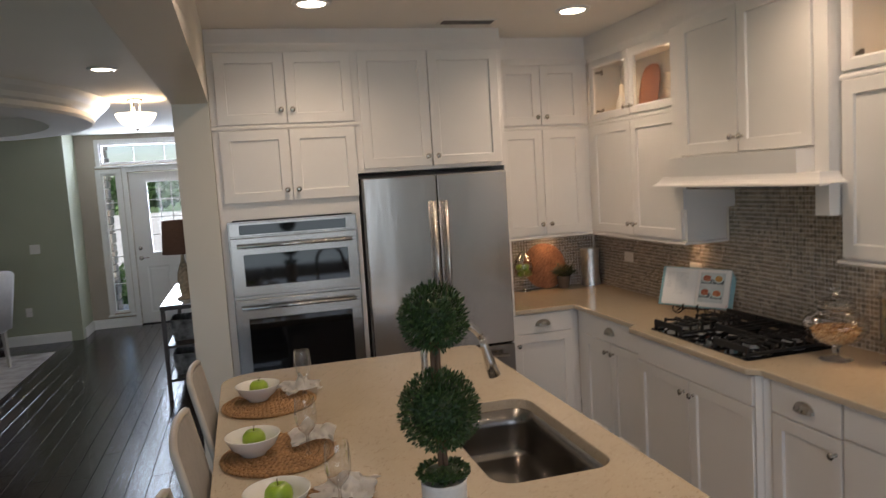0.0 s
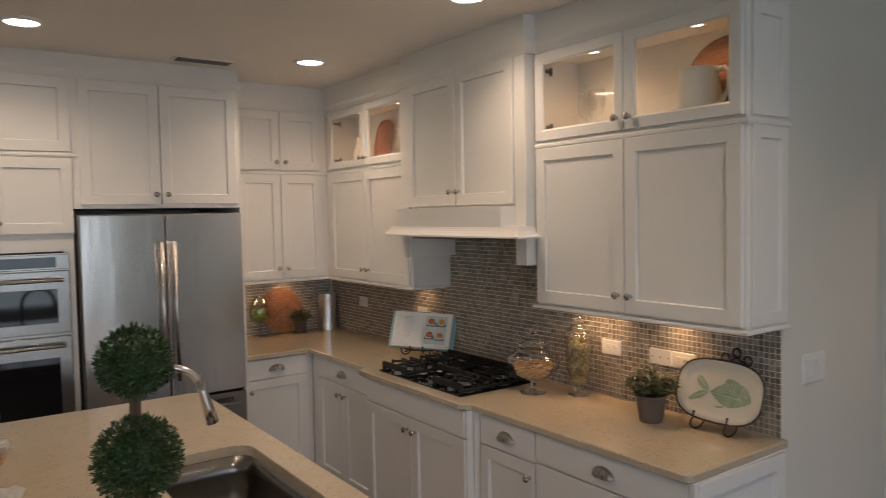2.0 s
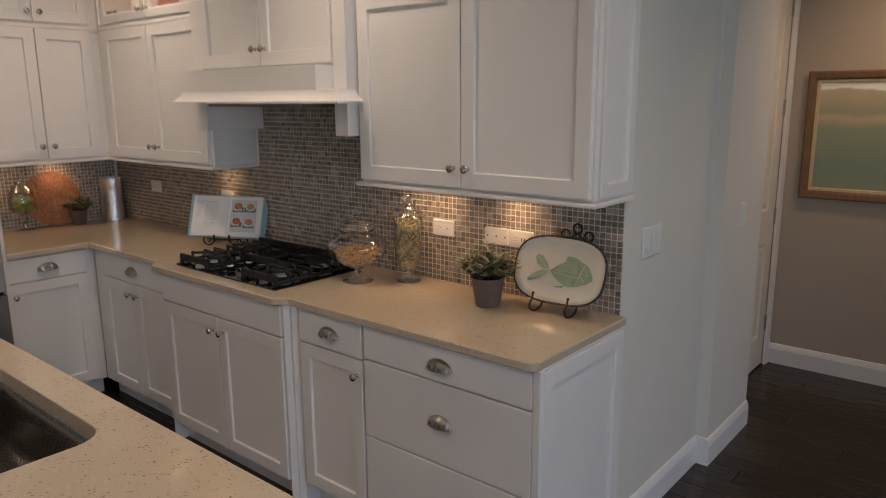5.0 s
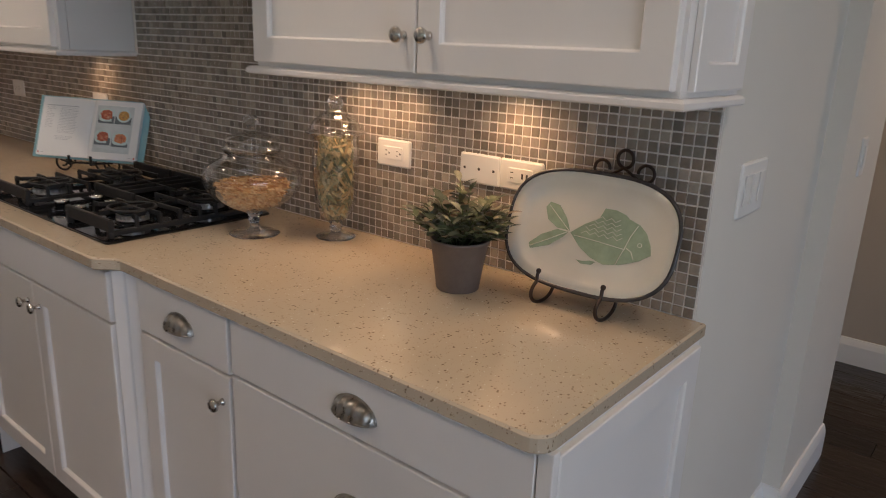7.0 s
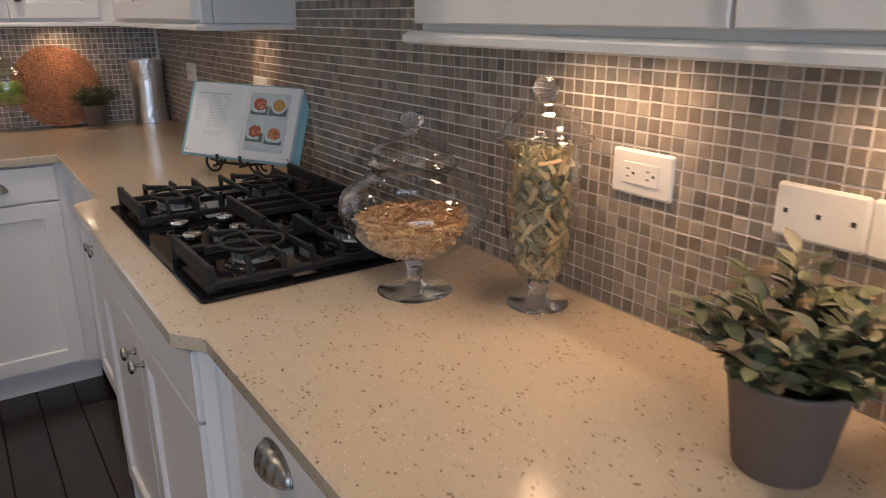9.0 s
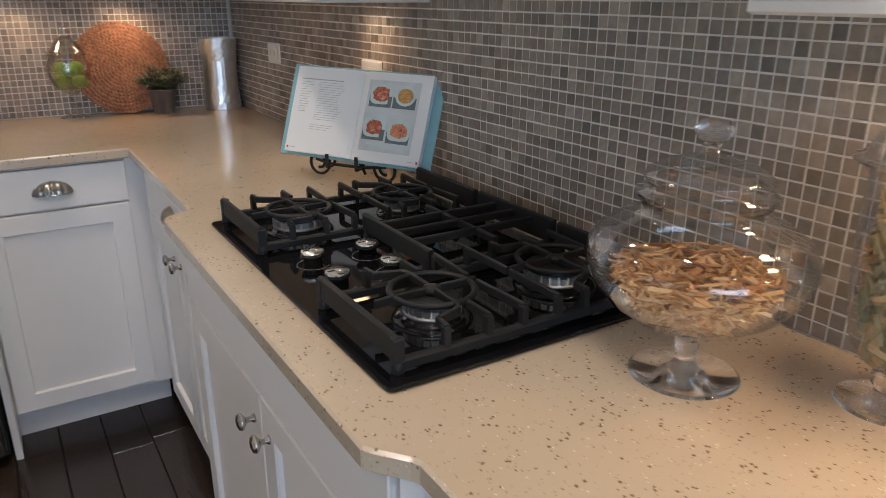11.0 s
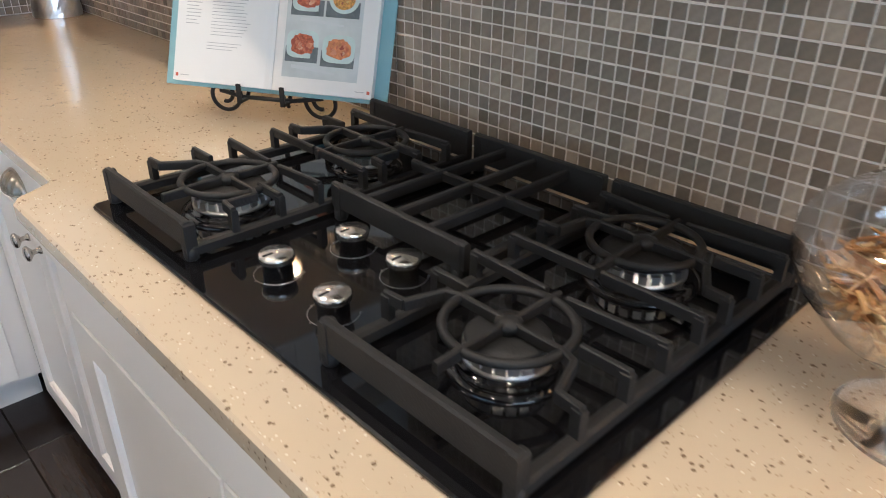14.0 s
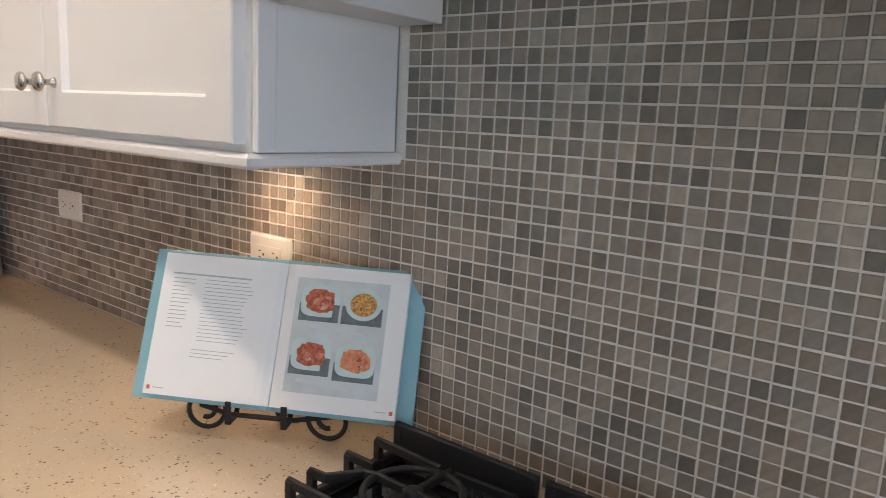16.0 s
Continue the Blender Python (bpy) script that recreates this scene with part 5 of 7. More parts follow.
for sx in (-1, 1):
    tube(bm, [(sx * 0.056, -0.034, 0.036), (sx * 0.040, -0.068, 0.12), (sx * 0.022 - 0.014, -0.098, 0.226), (sx * 0.030 - 0.022, -0.104, 0.256)], 0.0034, 8)
    sp = spiral(0.048, 0.274, 0.017, 0.017, 220, 0.9, 24)
    tube(bm, [(sx * x - 0.022, -0.106 - 0.02 * (z - 0.26), z) for x, z in sp], 0.0034, 8)
tube(bm, [(-0.056, -0.105, 0.260), (-0.022, -0.107, 0.280), (0.012, -0.105, 0.260)], 0.0034, 8)
tube(bm, [(0.017 * math.cos(a) - 0.022, -0.109, 0.298 + 0.018 * math.sin(a)) for a in [2 * math.pi * k / 24 for k in range(24)]], 0.0036, 8, True)
tube(bm, [(-0.056, -0.034, 0.036), (0.056, -0.034, 0.036)], 0.0036, 8)
part("back_frame", bm, DARK_METAL, easel)

# ---- open cookbook on a small stand ----
PAPER = mat("matt_white_paper", (0.80, 0.79, 0.77), 0.7, spread=0.015, scale=10)
TEAL = mat("teal_cover", (0.24, 0.43, 0.48), 0.5, spread=0.05, scale=20)
INK = mat("grey_print", (0.45, 0.45, 0.46), 0.8)
RED_INK = mat("red_print", (0.55, 0.13, 0.08), 0.7)
PHOTO = mat("pale_grey_photo_ground", (0.56, 0.60, 0.60), 0.35, spread=0.10, scale=30)
SLATE = mat("dark_photo_cloth", (0.13, 0.15, 0.16), 0.5, spread=0.3, scale=80)
DISH = mat("glass_dish_print", (0.55, 0.66, 0.64), 0.35, spread=0.1, scale=40)
STEW = mat("red_stew_print", (0.42, 0.10, 0.045), 0.4, spread=0.6, scale=160, fine=0.4, fine_scale=420)
CORN = mat("corn_print", (0.55, 0.28, 0.06), 0.4, spread=0.7, scale=260, fine=0.5, fine_scale=700)
SALMON = mat("orange_print", (0.60, 0.22, 0.09), 0.4, spread=0.35, scale=150)
MORSEL_RED = varied("red_morsel_print", [(0.50, 0.13, 0.06), (0.62, 0.26, 0.15), (0.34, 0.07, 0.04), (0.66, 0.38, 0.24), (0.56, 0.18, 0.09)], 0.5, False)
MORSEL_YELLOW = varied("yellow_morsel_print", [(0.62, 0.38, 0.08), (0.40, 0.13, 0.05), (0.66, 0.46, 0.14), (0.28, 0.09, 0.04), (0.50, 0.24, 0.07)], 0.5, False)
FORK = mat("silver_print", (0.60, 0.63, 0.64), 0.4)
# lower left corner, running along the lower edge to the right, leaning back
bl, br, tl = Vector((-0.292, 2.330, 0.976)), Vector((-0.070, 1.968, 0.968)), Vector((-0.219, 2.358, 1.170))
ux = (br - bl).normalized()
uz = ux.cross((tl - bl).normalized()).normalized()
uy = uz.cross(ux)
BM = Matrix(((ux.x, uy.x, uz.x, bl.x), (ux.y, uy.y, uz.y, bl.y), (ux.z, uy.z, uz.z, bl.z), (0, 0, 0, 1)))
BW, BH = 0.425, 0.222
book = stand("cookbook", "open cookbook with a teal cover and food photographs", "book", (0, 0, 0))
book.matrix_world = BM
for name, x0, x1, z0 in (("cover_board", -0.004, BW / 2 - 0.004, -0.012), ("cover_board", BW / 2 + 0.004, BW + 0.004, -0.012), ("spine", BW / 2 - 0.0039, BW / 2 + 0.0039, -0.013)):
    part(name, boxes(((x0, -0.004, z0), (x1, BH + 0.004, z0 + 0.0035)), bev=0.0012), TEAL, book, "teal cloth cover")


def page_z(x):
    """The height of the open pages above the cover, sinking into the gutter."""
    d = abs(x - BW / 2)
    return 0.0012 + 0.0045 * (1 - math.exp(-d / 0.03)) - 0.004 * math.exp(-d / 0.008)


for x0, x1 in ((0.019, BW / 2 - 0.0006), (BW / 2 + 0.0006, BW - 0.021)):
    bm = bmesh.new()
    rows = []
    for k in range(17):
        x = x0 + (x1 - x0) * k / 16
        rows.append([(x, 0.003, -0.0084), (x, BH - 0.003, -0.0084), (x, BH - 0.003, page_z(x)), (x, 0.003, page_z(x))])
    loft(bm, rows)
    part("page_block", bm, PAPER, book)


def printed(name, x0, y0, x1, y1, material, lift=0.0004, rnd=0.0, parent=None):
    """A patch of print that follows the page's bend."""
    bm = bmesh.new()
    n = 8
    rows = []
    for k in range(n + 1):
        x = x0 + (x1 - x0) * k / n
        rows.append([(x, y0, page_z(x) - 0.0002), (x, y1, page_z(x) - 0.0002), (x, y1, page_z(x) + lift), (x, y0, page_z(x) + lift)])
    loft(bm, rows)
    return part(name, bm, material, parent or book)


pr = random.Random(2)
printed("heading", 0.035, 0.187, 0.160, 0.1895, INK)
for k in range(13):
    printed("text_line", 0.037, 0.180 - k * 0.0062, 0.037 + pr.uniform(0.018, 0.036), 0.1812 - k * 0.0062, INK, 0.0003)
for k in range(17):
    printed("text_line", 0.088, 0.181 - k * 0.0058, 0.088 + pr.uniform(0.062, 0.078), 0.1820 - k * 0.0058, INK, 0.0003)
for k in range(3):
    printed("text_line", 0.082, 0.074 - k * 0.0055, 0.150 - k * 0.008, 0.0750 - k * 0.0055, INK, 0.0003)
printed("page_mark", 0.024, 0.010, 0.029, 0.016, RED_INK)
printed("page_mark", BW - 0.030, 0.010, BW - 0.025, 0.016, RED_INK)
for x0 in (0.033, BW - 0.052):
    printed("text_line", x0, 0.0125, x0 + 0.017, 0.0137, INK, 0.0003)
px0, px1, py0, py1 = 0.232, 0.375, 0.028, 0.200
printed("photograph", px0, py0, px1, py1, PHOTO, 0.0005)
for cx, cy, kind in ((0.272, 0.166, STEW), (0.338, 0.166, CORN), (0.268, 0.086, STEW), (0.336, 0.082, SALMON)):
    printed("photo_cloth", cx - 0.032, cy - 0.031, cx + 0.030, cy - 0.004, SLATE, 0.0007)
    zc = page_z(cx)
    for name, rw, rh, n, z, mm in (("photo_dish", 0.060, 0.048, 4.0, 0.0010, DISH), ("photo_food", 0.044, 0.034, 2.6, 0.0016, kind)):
        if kind is CORN:
            rw, rh, n = rw * 0.92, rw * 0.80, 2.0
        ring = []
        for k in range(28):
            a = 2 * math.pi * k / 28
            c, s = math.cos(a), math.sin(a)
            wob = 1 + (0.10 * pr.uniform(-1, 1) if mm is STEW or mm is SALMON else 0)
            ring.append((cx + 0.5 * rw * wob * math.copysign(abs(c) ** (2 / n), c), cy + 0.5 * rh * wob * math.copysign(abs(s) ** (2 / n), s)))
        part(name, flat_shape(ring, zc + z - 0.0004, 0.0004), mm, book)
    bits = bmesh.new()
    for _ in range(34 if kind is CORN else 16):
        a, q, l = pr.uniform(0, 6.28), math.sqrt(pr.random()), pr.uniform(0.0012, 0.0026) if kind is CORN else pr.uniform(0.003, 0.0065)
        mx, my, turn = cx + 0.017 * q * math.cos(a), cy + 0.012 * q * math.sin(a), pr.uniform(0, 3.14)
        chunk = [(mx + l * math.cos(b) * math.cos(turn) - 0.55 * l * math.sin(b) * math.sin(turn), my + l * math.cos(b) * math.sin(turn) + 0.55 * l * math.sin(b) * math.cos(turn)) for b in [k * math.pi / 4 for k in range(8)]]
        loft(bits, [[(x, y, zc + 0.0015) for x, y in chunk], [(x, y, zc + 0.0018 + pr.uniform(0, 0.0003)) for x, y in chunk]])
    part("photo_garnish", bits, MORSEL_YELLOW if kind is CORN else MORSEL_RED, book)
for fx, fy in ((0.290, 0.122), (0.280, 0.040)):
    bm = bmesh.new()
    zc = page_z(fx) + 0.0006
    loft(bm, [[(fx - 0.03, fy + 0.004, zc), (fx - 0.03, fy + 0.010, zc), (fx - 0.012, fy + 0.009, zc), (fx + 0.052, fy + 0.001, zc), (fx + 0.052, fy - 0.002, zc), (fx - 0.012, fy + 0.003, zc)], [(fx - 0.03, fy + 0.004, zc + 0.0004), (fx - 0.03, fy + 0.010, zc + 0.0004), (fx - 0.012, fy + 0.009, zc + 0.0004), (fx + 0.052, fy + 0.001, zc + 0.0004), (fx + 0.052, fy - 0.002, zc + 0.0004), (fx - 0.012, fy + 0.003, zc + 0.0004)]])
    part("photo_fork", bm, FORK, book)
# its stand
heading = math.degrees(math.atan2(ux.y, ux.x))
mid = (bl + br) / 2
stand_m = pose(mid.x, mid.y, COUNTER, 0, 0, heading)
bs = stand("book_stand", "black wrought-iron book stand with spiral feet", "book stand", (mid.x, mid.y, COUNTER), turn=heading)
bz = mid.z - COUNTER
bm = bmesh.new()
tube(bm, [(-0.112, 0.020, bz - 0.012), (-0.06, 0.004, bz - 0.016), (0.04, 0.004, bz - 0.016), (0.092, 0.020, bz - 0.012)], 0.0040, 8)
tube(bm, [(-0.052, 0.010, bz - 0.016), (-0.042, 0.06, bz + 0.09), (-0.032, 0.095, bz + 0.16)], 0.0038, 8)
tube(bm, [(0.032, 0.010, bz - 0.016), (0.022, 0.06, bz + 0.09), (0.012, 0.095, bz + 0.16)], 0.0038, 8)
tube(bm, [(-0.010, 0.03, bz + 0.02), (-0.010, 0.085, 0.0045)], 0.0038, 8)
part("frame", bm, IRON, bs)
for sx in (-1, 1):
    bm = bmesh.new()
    sp = spiral(0.0, 0.0, 0.0345, 0.013, 150, 1.35, 46)
    tube(bm, [(-0.010 + sx * (0.098 + x), 0.024, 0.0385 + z) for x, z in sp], 0.0038, 8)
    part("foot", bm, IRON, bs)
    hx = -0.010 + sx * 0.042
    part("hook", boxes(((hx - 0.0045, -0.022, bz - 0.021), (hx + 0.0045, 0.006, bz - 0.016)), ((hx - 0.0045, -0.022, bz - 0.019), (hx + 0.0045, -0.018, bz + 0.014)), bev=0.001), IRON, bs)

# ---- back corner: charger, lime jar, vase ----
def woven(name, base):
    """Coiled rush: concentric ridges crossed by short strands."""
    m = mat(name, base, 0.75)
    nt = m.node_tree
    b = nt.nodes["Principled BSDF"]
    co, nz, nz2 = nt.nodes.new("ShaderNodeTexCoord"), nt.nodes.new("ShaderNodeTexNoise"), nt.nodes.new("ShaderNodeTexNoise")
    nz.inputs["Scale"].default_value, nz2.inputs["Scale"].default_value = 90, 14
    for q in (nz, nz2):
        nt.links.new(co.outputs["Object"], q.inputs["Vector"])
    ramp = nt.nodes.new("ShaderNodeValToRGB")
    ramp.color_ramp.elements[0].position, ramp.color_ramp.elements[1].position = 0.3, 0.7
    ramp.color_ramp.elements[0].color = (*[c * 0.45 for c in base], 1)
    ramp.color_ramp.elements[1].color = (*[min(c * 1.35, 1) for c in base], 1)
    mixf = nt.nodes.new("ShaderNodeMath")
    mixf.operation = "MULTIPLY_ADD"
    mixf.inputs[1].default_value, mixf.inputs[2].default_value = 0.3, 0.0
    nt.links.new(nz2.outputs["Fac"], mixf.inputs[0])
    add = nt.nodes.new("ShaderNodeMath")
    add.operation = "MULTIPLY_ADD"
    add.inputs[1].default_value = 0.7
    nt.links.new(nz.outputs["Fac"], add.inputs[0])
    nt.links.new(mixf.outputs[0], add.inputs[2])
    nt.links.new(add.outputs[0], ramp.inputs[0])
    nt.links.new(ramp.outputs[0], b.inputs["Base Color"])
    return m


RUSH = woven("woven_rush", (0.39, 0.19, 0.105))
RUSH_MAT = woven("woven_rush_mat", (0.42, 0.24, 0.11))


def coiled_disc(radius, coils, strands=True, seed=1):
    """A flat coil of plaited rush: ring after ring of short overlapping wraps."""
    bm = bmesh.new()
    rr = random.Random(seed)
    step = radius / coils
    lathe(bm, [(0, 0), (radius - step * 0.3, 0), (radius - step * 0.3, step * 0.25), (0, step * 0.25)], 48, (0, 0), False)
    for k in range(coils):
        r = step * (k + 0.5)
        n = max(6, int(2 * math.pi * r / (step * 1.05)))
        for j in range(n):
            a = 2 * math.pi * (j + 0.5 * (k % 2)) / n
            c, s = math.cos(a), math.sin(a)
            p = Vector((c * r, s * r, step * 0.34))
            d = (Vector((-s, c, 0)) * 0.9 + Vector((c, s, 0)) * (0.55 if k % 2 else -0.55)).normalized()
            o = d.cross(Vector((0, 0, 1)))
            l, w, h = step * 0.72, step * 0.34, step * rr.uniform(0.26, 0.40)
            ra = [p - d * l, p - d * l * 0.5 + o * w, p + d * l * 0.5 + o * w, p + d * l, p + d * l * 0.5 - o * w, p - d * l * 0.5 - o * w]
            rb = [q * 1.0 + Vector((0, 0, h)) * 0.4 for q in ra]
            rc = [p + (q - p) * 0.45 + Vector((0, 0, h)) for q in ra]
            loft(bm, [ra, rb, rc], False, True)
    return bm


charger = solid("woven_charger", coiled_disc(0.172, 13, seed=4), RUSH, "round woven rush charger leaning on the tiles", "charger", m=leaning(-0.452, BACK - 0.098, COUNTER + 0.003, -90, 12) @ pose(0, 0.172, 0))

lime_jar = stand("footed_jar", "clear footed glass jar holding green limes", "jar", (-0.635, 3.575, COUNTER))
bm = bmesh.new()
lathe(bm, [(0, 0.001), (0.052, 0.001), (0.054, 0.004), (0.040, 0.008), (0.010, 0.018), (0.008, 0.060), (0.014, 0.074), (0.012, 0.086), (0.026, 0.094), (0.060, 0.120), (0.074, 0.155), (0.074, 0.190), (0.062, 0.222), (0.066, 0.228), (0.060, 0.228), (0.070, 0.190), (0.070, 0.155), (0.056, 0.122), (0, 0.098)], 40, (0, 0), False)
part("bowl", bm, BLOWN, lime_jar).visible_shadow = False
bm = bmesh.new()
lathe(bm, [(0, 0.296), (0.018, 0.288), (0.036, 0.265), (0.055, 0.240), (0.056, 0.226), (0.068, 0.231), (0.060, 0.242), (0.040, 0.268), (0.022, 0.292), (0.012, 0.302), (0.016, 0.314), (0.010, 0.326), (0, 0.330)], 36, (0, 0), False)
part("lid", bm, BLOWN, lime_jar).visible_shadow = False
LIME = mat("lime_skin", (0.20, 0.34, 0.03), 0.35, spread=0.2, scale=30, bump=0.2, fine_scale=500)
APPLE = mat("green_apple_skin", (0.30, 0.44, 0.04), 0.28, spread=0.16, scale=18, fine=0.08, fine_scale=300)
for k, (x, y, z) in enumerate(((-0.030, -0.022, 0.136), (0.030, -0.020, 0.134), (0.000, 0.034, 0.134), (-0.024, 0.014, 0.178), (0.026, 0.008, 0.180), (0.0, -0.034, 0.176))):
    bm = bmesh.new()
    lathe(bm, [(0, -0.028), (0.010, -0.0265), (0.021, -0.016), (0.0245, 0), (0.021, 0.016), (0.010, 0.0265), (0.004, 0.030), (0, 0.030)], 20, (0, 0), False)
    solid("lime", bm, LIME, "whole green lime inside the footed jar", "lime", "limes", pose(-0.635 + x, 3.575 + y, COUNTER + z, 60 + 40 * k, 25 * k, 70 * k))

HAMMERED = mat("hammered_silver", (0.86, 0.85, 0.83), 0.38, 1.0, spread=0.12, scale=30)
bm = bmesh.new()
n, rows = 40, 22
rings = []
hr = random.Random(8)
prof = [(0.0, 0.0)] + [(0.038 + 0.004 * math.cos(math.pi * (k / rows - 0.1) * 2), 0.272 * k / rows) for k in range(rows + 1)]
ringsv = []
for k in range(rows + 1):
    z = 0.272 * k / rows
    base = 0.068 + 0.0045 * math.cos(2 * math.pi * k / rows)
    ringsv.append([((base + hr.uniform(-0.0011, 0.0011)) * math.cos(2 * math.pi * (j + 0.5 * (k % 2)) / n), (base + hr.uniform(-0.0011, 0.0011)) * math.sin(2 * math.pi * (j + 0.5 * (k % 2)) / n), z) for j in range(n)])
inner = [[(0.93 * p[0], 0.93 * p[1], p[2]) for p in ringsv[-1]], [(0.9 * p[0], 0.9 * p[1], 0.02) for p in ringsv[0]]]
loft(bm, ringsv + inner, True, True, False)
solid("vase", bm, HAMMERED, "tall hammered silver cylinder vase", "vase", m=pose(-0.088, 3.570, COUNTER))

# ---- faucet ----
FAUCET = mat("brushed_nickel_faucet", (0.60, 0.575, 0.545), 0.2, 1.0, spread=0.05, scale=30, wobble=0.04)
faucet = stand("faucet", "brushed nickel pull-down kitchen faucet with a high arc", "faucet", (-2.045, 1.01, COUNTER))
bm = bmesh.new()
lathe(bm, [(0, 0), (0.028, 0), (0.028, 0.006), (0.020, 0.012), (0.017, 0.06), (0.016, 0.10)], 28)
part("base", bm, FAUCET, faucet)
# the arc leaves the base, rises, and comes down over the bowl
fa = Vector((0.0, 0.0, 0.0))
bm = bmesh.new()
FD = Vector((0.99, -0.08, 0)).normalized()
R = 0.108
pts = [(0, 0, 0.09), (0, 0, 0.18), (0, 0, 0.255)] + [tuple(FD * (R - R * math.cos(math.pi * k / 16)) + Vector((0, 0, 0.262 + R * math.sin(math.pi * k / 16)))) for k in range(15)]
tube(bm, pts, 0.0125, 14)
part("spout", bm, FAUCET, faucet)
end = FD * (R - R * math.cos(math.pi * 14 / 16)) + Vector((0, 0, 0.262 + R * math.sin(math.pi * 14 / 16)))
tip = FD * (2 * R + 0.030) + Vector((0, 0, 0.165))
bm = bmesh.new()
tube(bm, [end, end.lerp(tip, 0.2), end.lerp(tip, 0.6), tip], [0.0128, 0.015, 0.019, 0.022], 18)
part("spray_head", bm, FAUCET, faucet)
bm = bmesh.new()
tube(bm, [(0, -0.016, 0.06), (0, -0.045, 0.066), (0.0, -0.095, 0.09)], [0.009, 0.007, 0.006], 10)
part("lever", bm, FAUCET, faucet)

# ---- place settings on the island ----
PORCELAIN = mat("white_porcelain", (0.80, 0.79, 0.77), 0.18, spread=0.02, scale=10, coat=0.3)
LINEN = mat("white_linen", (0.82, 0.80, 0.77), 0.9, spread=0.04, scale=40, bump=0.4, fine_scale=500)
STEMS = mat("dark_stem", (0.06, 0.035, 0.02), 0.8)
mat_mesh = finish(coiled_disc(0.190, 12, seed=6), "placemat", RUSH_MAT)


def apple(x, y, z, turn):
    ob = stand("apple", "green apple with a short stem in the white bowl", "apple", (x, y, z), "green apples", turn)
    bm = bmesh.new()
    lathe(bm, [(0, 0.005), (0.010, 0.001), (0.022, 0.004), (0.034, 0.018), (0.038, 0.036), (0.035, 0.052), (0.024, 0.065), (0.012, 0.067), (0.004, 0.061), (0, 0.058)], 28, (0, 0), False)
    for v in bm.verts:
        a = math.atan2(v.co.y, v.co.x)
        v.co.xy *= 1 + 0.03 * math.cos(5 * a) * (1 if v.co.z < 0.03 else 0.4)
    part("fruit", bm, APPLE, ob)
    bm = bmesh.new()
    tube(bm, [(0, 0, 0.058), (0.002, 0, 0.070), (0.006, 0.001, 0.080)], 0.0013, 6)
    part("stalk", bm, STEMS, ob)


def napkin(x, y, turn, seed):
    """A square of linen pinched and thrown down in folds."""
    r = random.Random(seed)
    bm = bmesh.new()
    n = 26
    g = []
    off = Vector((r.uniform(0, 9), r.uniform(0, 9), 0))
    for i in range(n + 1):
        row = []
        for j in range(n + 1):
            u, v = i / n - 0.5, j / n - 0.5
            rad = math.hypot(u, v)
            fold = noise.noise(Vector((u * 4.2, v * 2.4, 0)) + off) * 0.5 + 0.5
            fold2 = noise.noise(Vector((u * 9, v * 7, 3)) + off)
            z = 0.006 + 0.095 * fold * max(0.0, 1 - 1.3 * rad) + 0.016 * fold2 * (1 - rad) + 0.006
            row.append(bm.verts.new((u * 0.18 * (0.85 + 0.4 * fold2), v * 0.14 * (0.8 + 0.5 * fold), max(z, 0.004))))
        g.append(row)
    for i in range(n):
        for j in range(n):
            bm.faces.new((g[i][j], g[i + 1][j], g[i + 1][j + 1], g[i][j + 1])).smooth = True
    bmesh.ops.solidify(bm, geom=list(bm.faces), thickness=0.0025)
    solid("napkin", bm, LINEN, "crumpled white linen napkin beside the bowl", "napkin", "linen napkins", pose(x, y, COUNTER + 0.008, 0, 0, turn))


def stem_glass(x, y):
    ob = stand("wine_glass", "clear stemmed glass standing on the island", "glass", (x, y, COUNTER + 0.0005), "stemmed glasses")
    bm = bmesh.new()
    lathe(bm, [(0, 0.001), (0.034, 0.001), (0.036, 0.003), (0.010, 0.008), (0.005, 0.020), (0.0048, 0.066), (0.009, 0.078), (0.026, 0.094), (0.035, 0.118), (0.0365, 0.145), (0.033, 0.185), (0.0305, 0.196)], 36, (0, 0), False)
    part("bowl", bm, BLOWN, ob).visible_shadow = False


for k, (mx, my, bx, by, gx, gy, nx, ny) in enumerate(((-2.565, 1.590, -2.605, 1.640, -2.418, 1.640, -2.440, 1.680), (-2.555, 1.000, -2.635, 1.020, -2.465, 0.945, -2.440, 1.060), (-2.500, 0.480, -2.580, 0.545, -2.420, 0.500, -2.390, 0.580))):
    ob = tagged(new("placemat", mat_mesh), "round woven rush placemat on the island", "placemat", "woven placemats")
    ob.matrix_world = pose(mx, my, COUNTER + 0.0006, 0, 0, 40 * k)
    bowl = stand("bowl", "white porcelain bowl on a woven placemat", "bowl", (bx, by, COUNTER + 0.0105), "white bowls")
    bm = bmesh.new()
    lathe(bm, [(0, 0.004), (0.032, 0.004), (0.034, 0.0), (0.040, 0.0), (0.042, 0.006), (0.072, 0.030), (0.088, 0.062), (0.0895, 0.0655), (0.086, 0.066), (0.070, 0.036), (0.040, 0.014), (0, 0.011)], 48, (0, 0), False)
    part("vessel", bm, PORCELAIN, bowl)
    apple(bx + 0.004, by + 0.002, COUNTER + 0.0105 + 0.0125, 50 * k)
    napkin(nx, ny, 20 + 70 * k, 11 + k)
    stem_glass(gx, gy)

# ---- counter chairs ----
CHAIR_PAINT = mat("cream_chair_paint", (0.50, 0.46, 0.41), 0.45, spread=0.06, scale=10)
LINEN_GREY = mat("pale_grey_upholstery", (0.33, 0.315, 0.30), 0.9, spread=0.06, scale=30, bump=0.4, fine_scale=600)


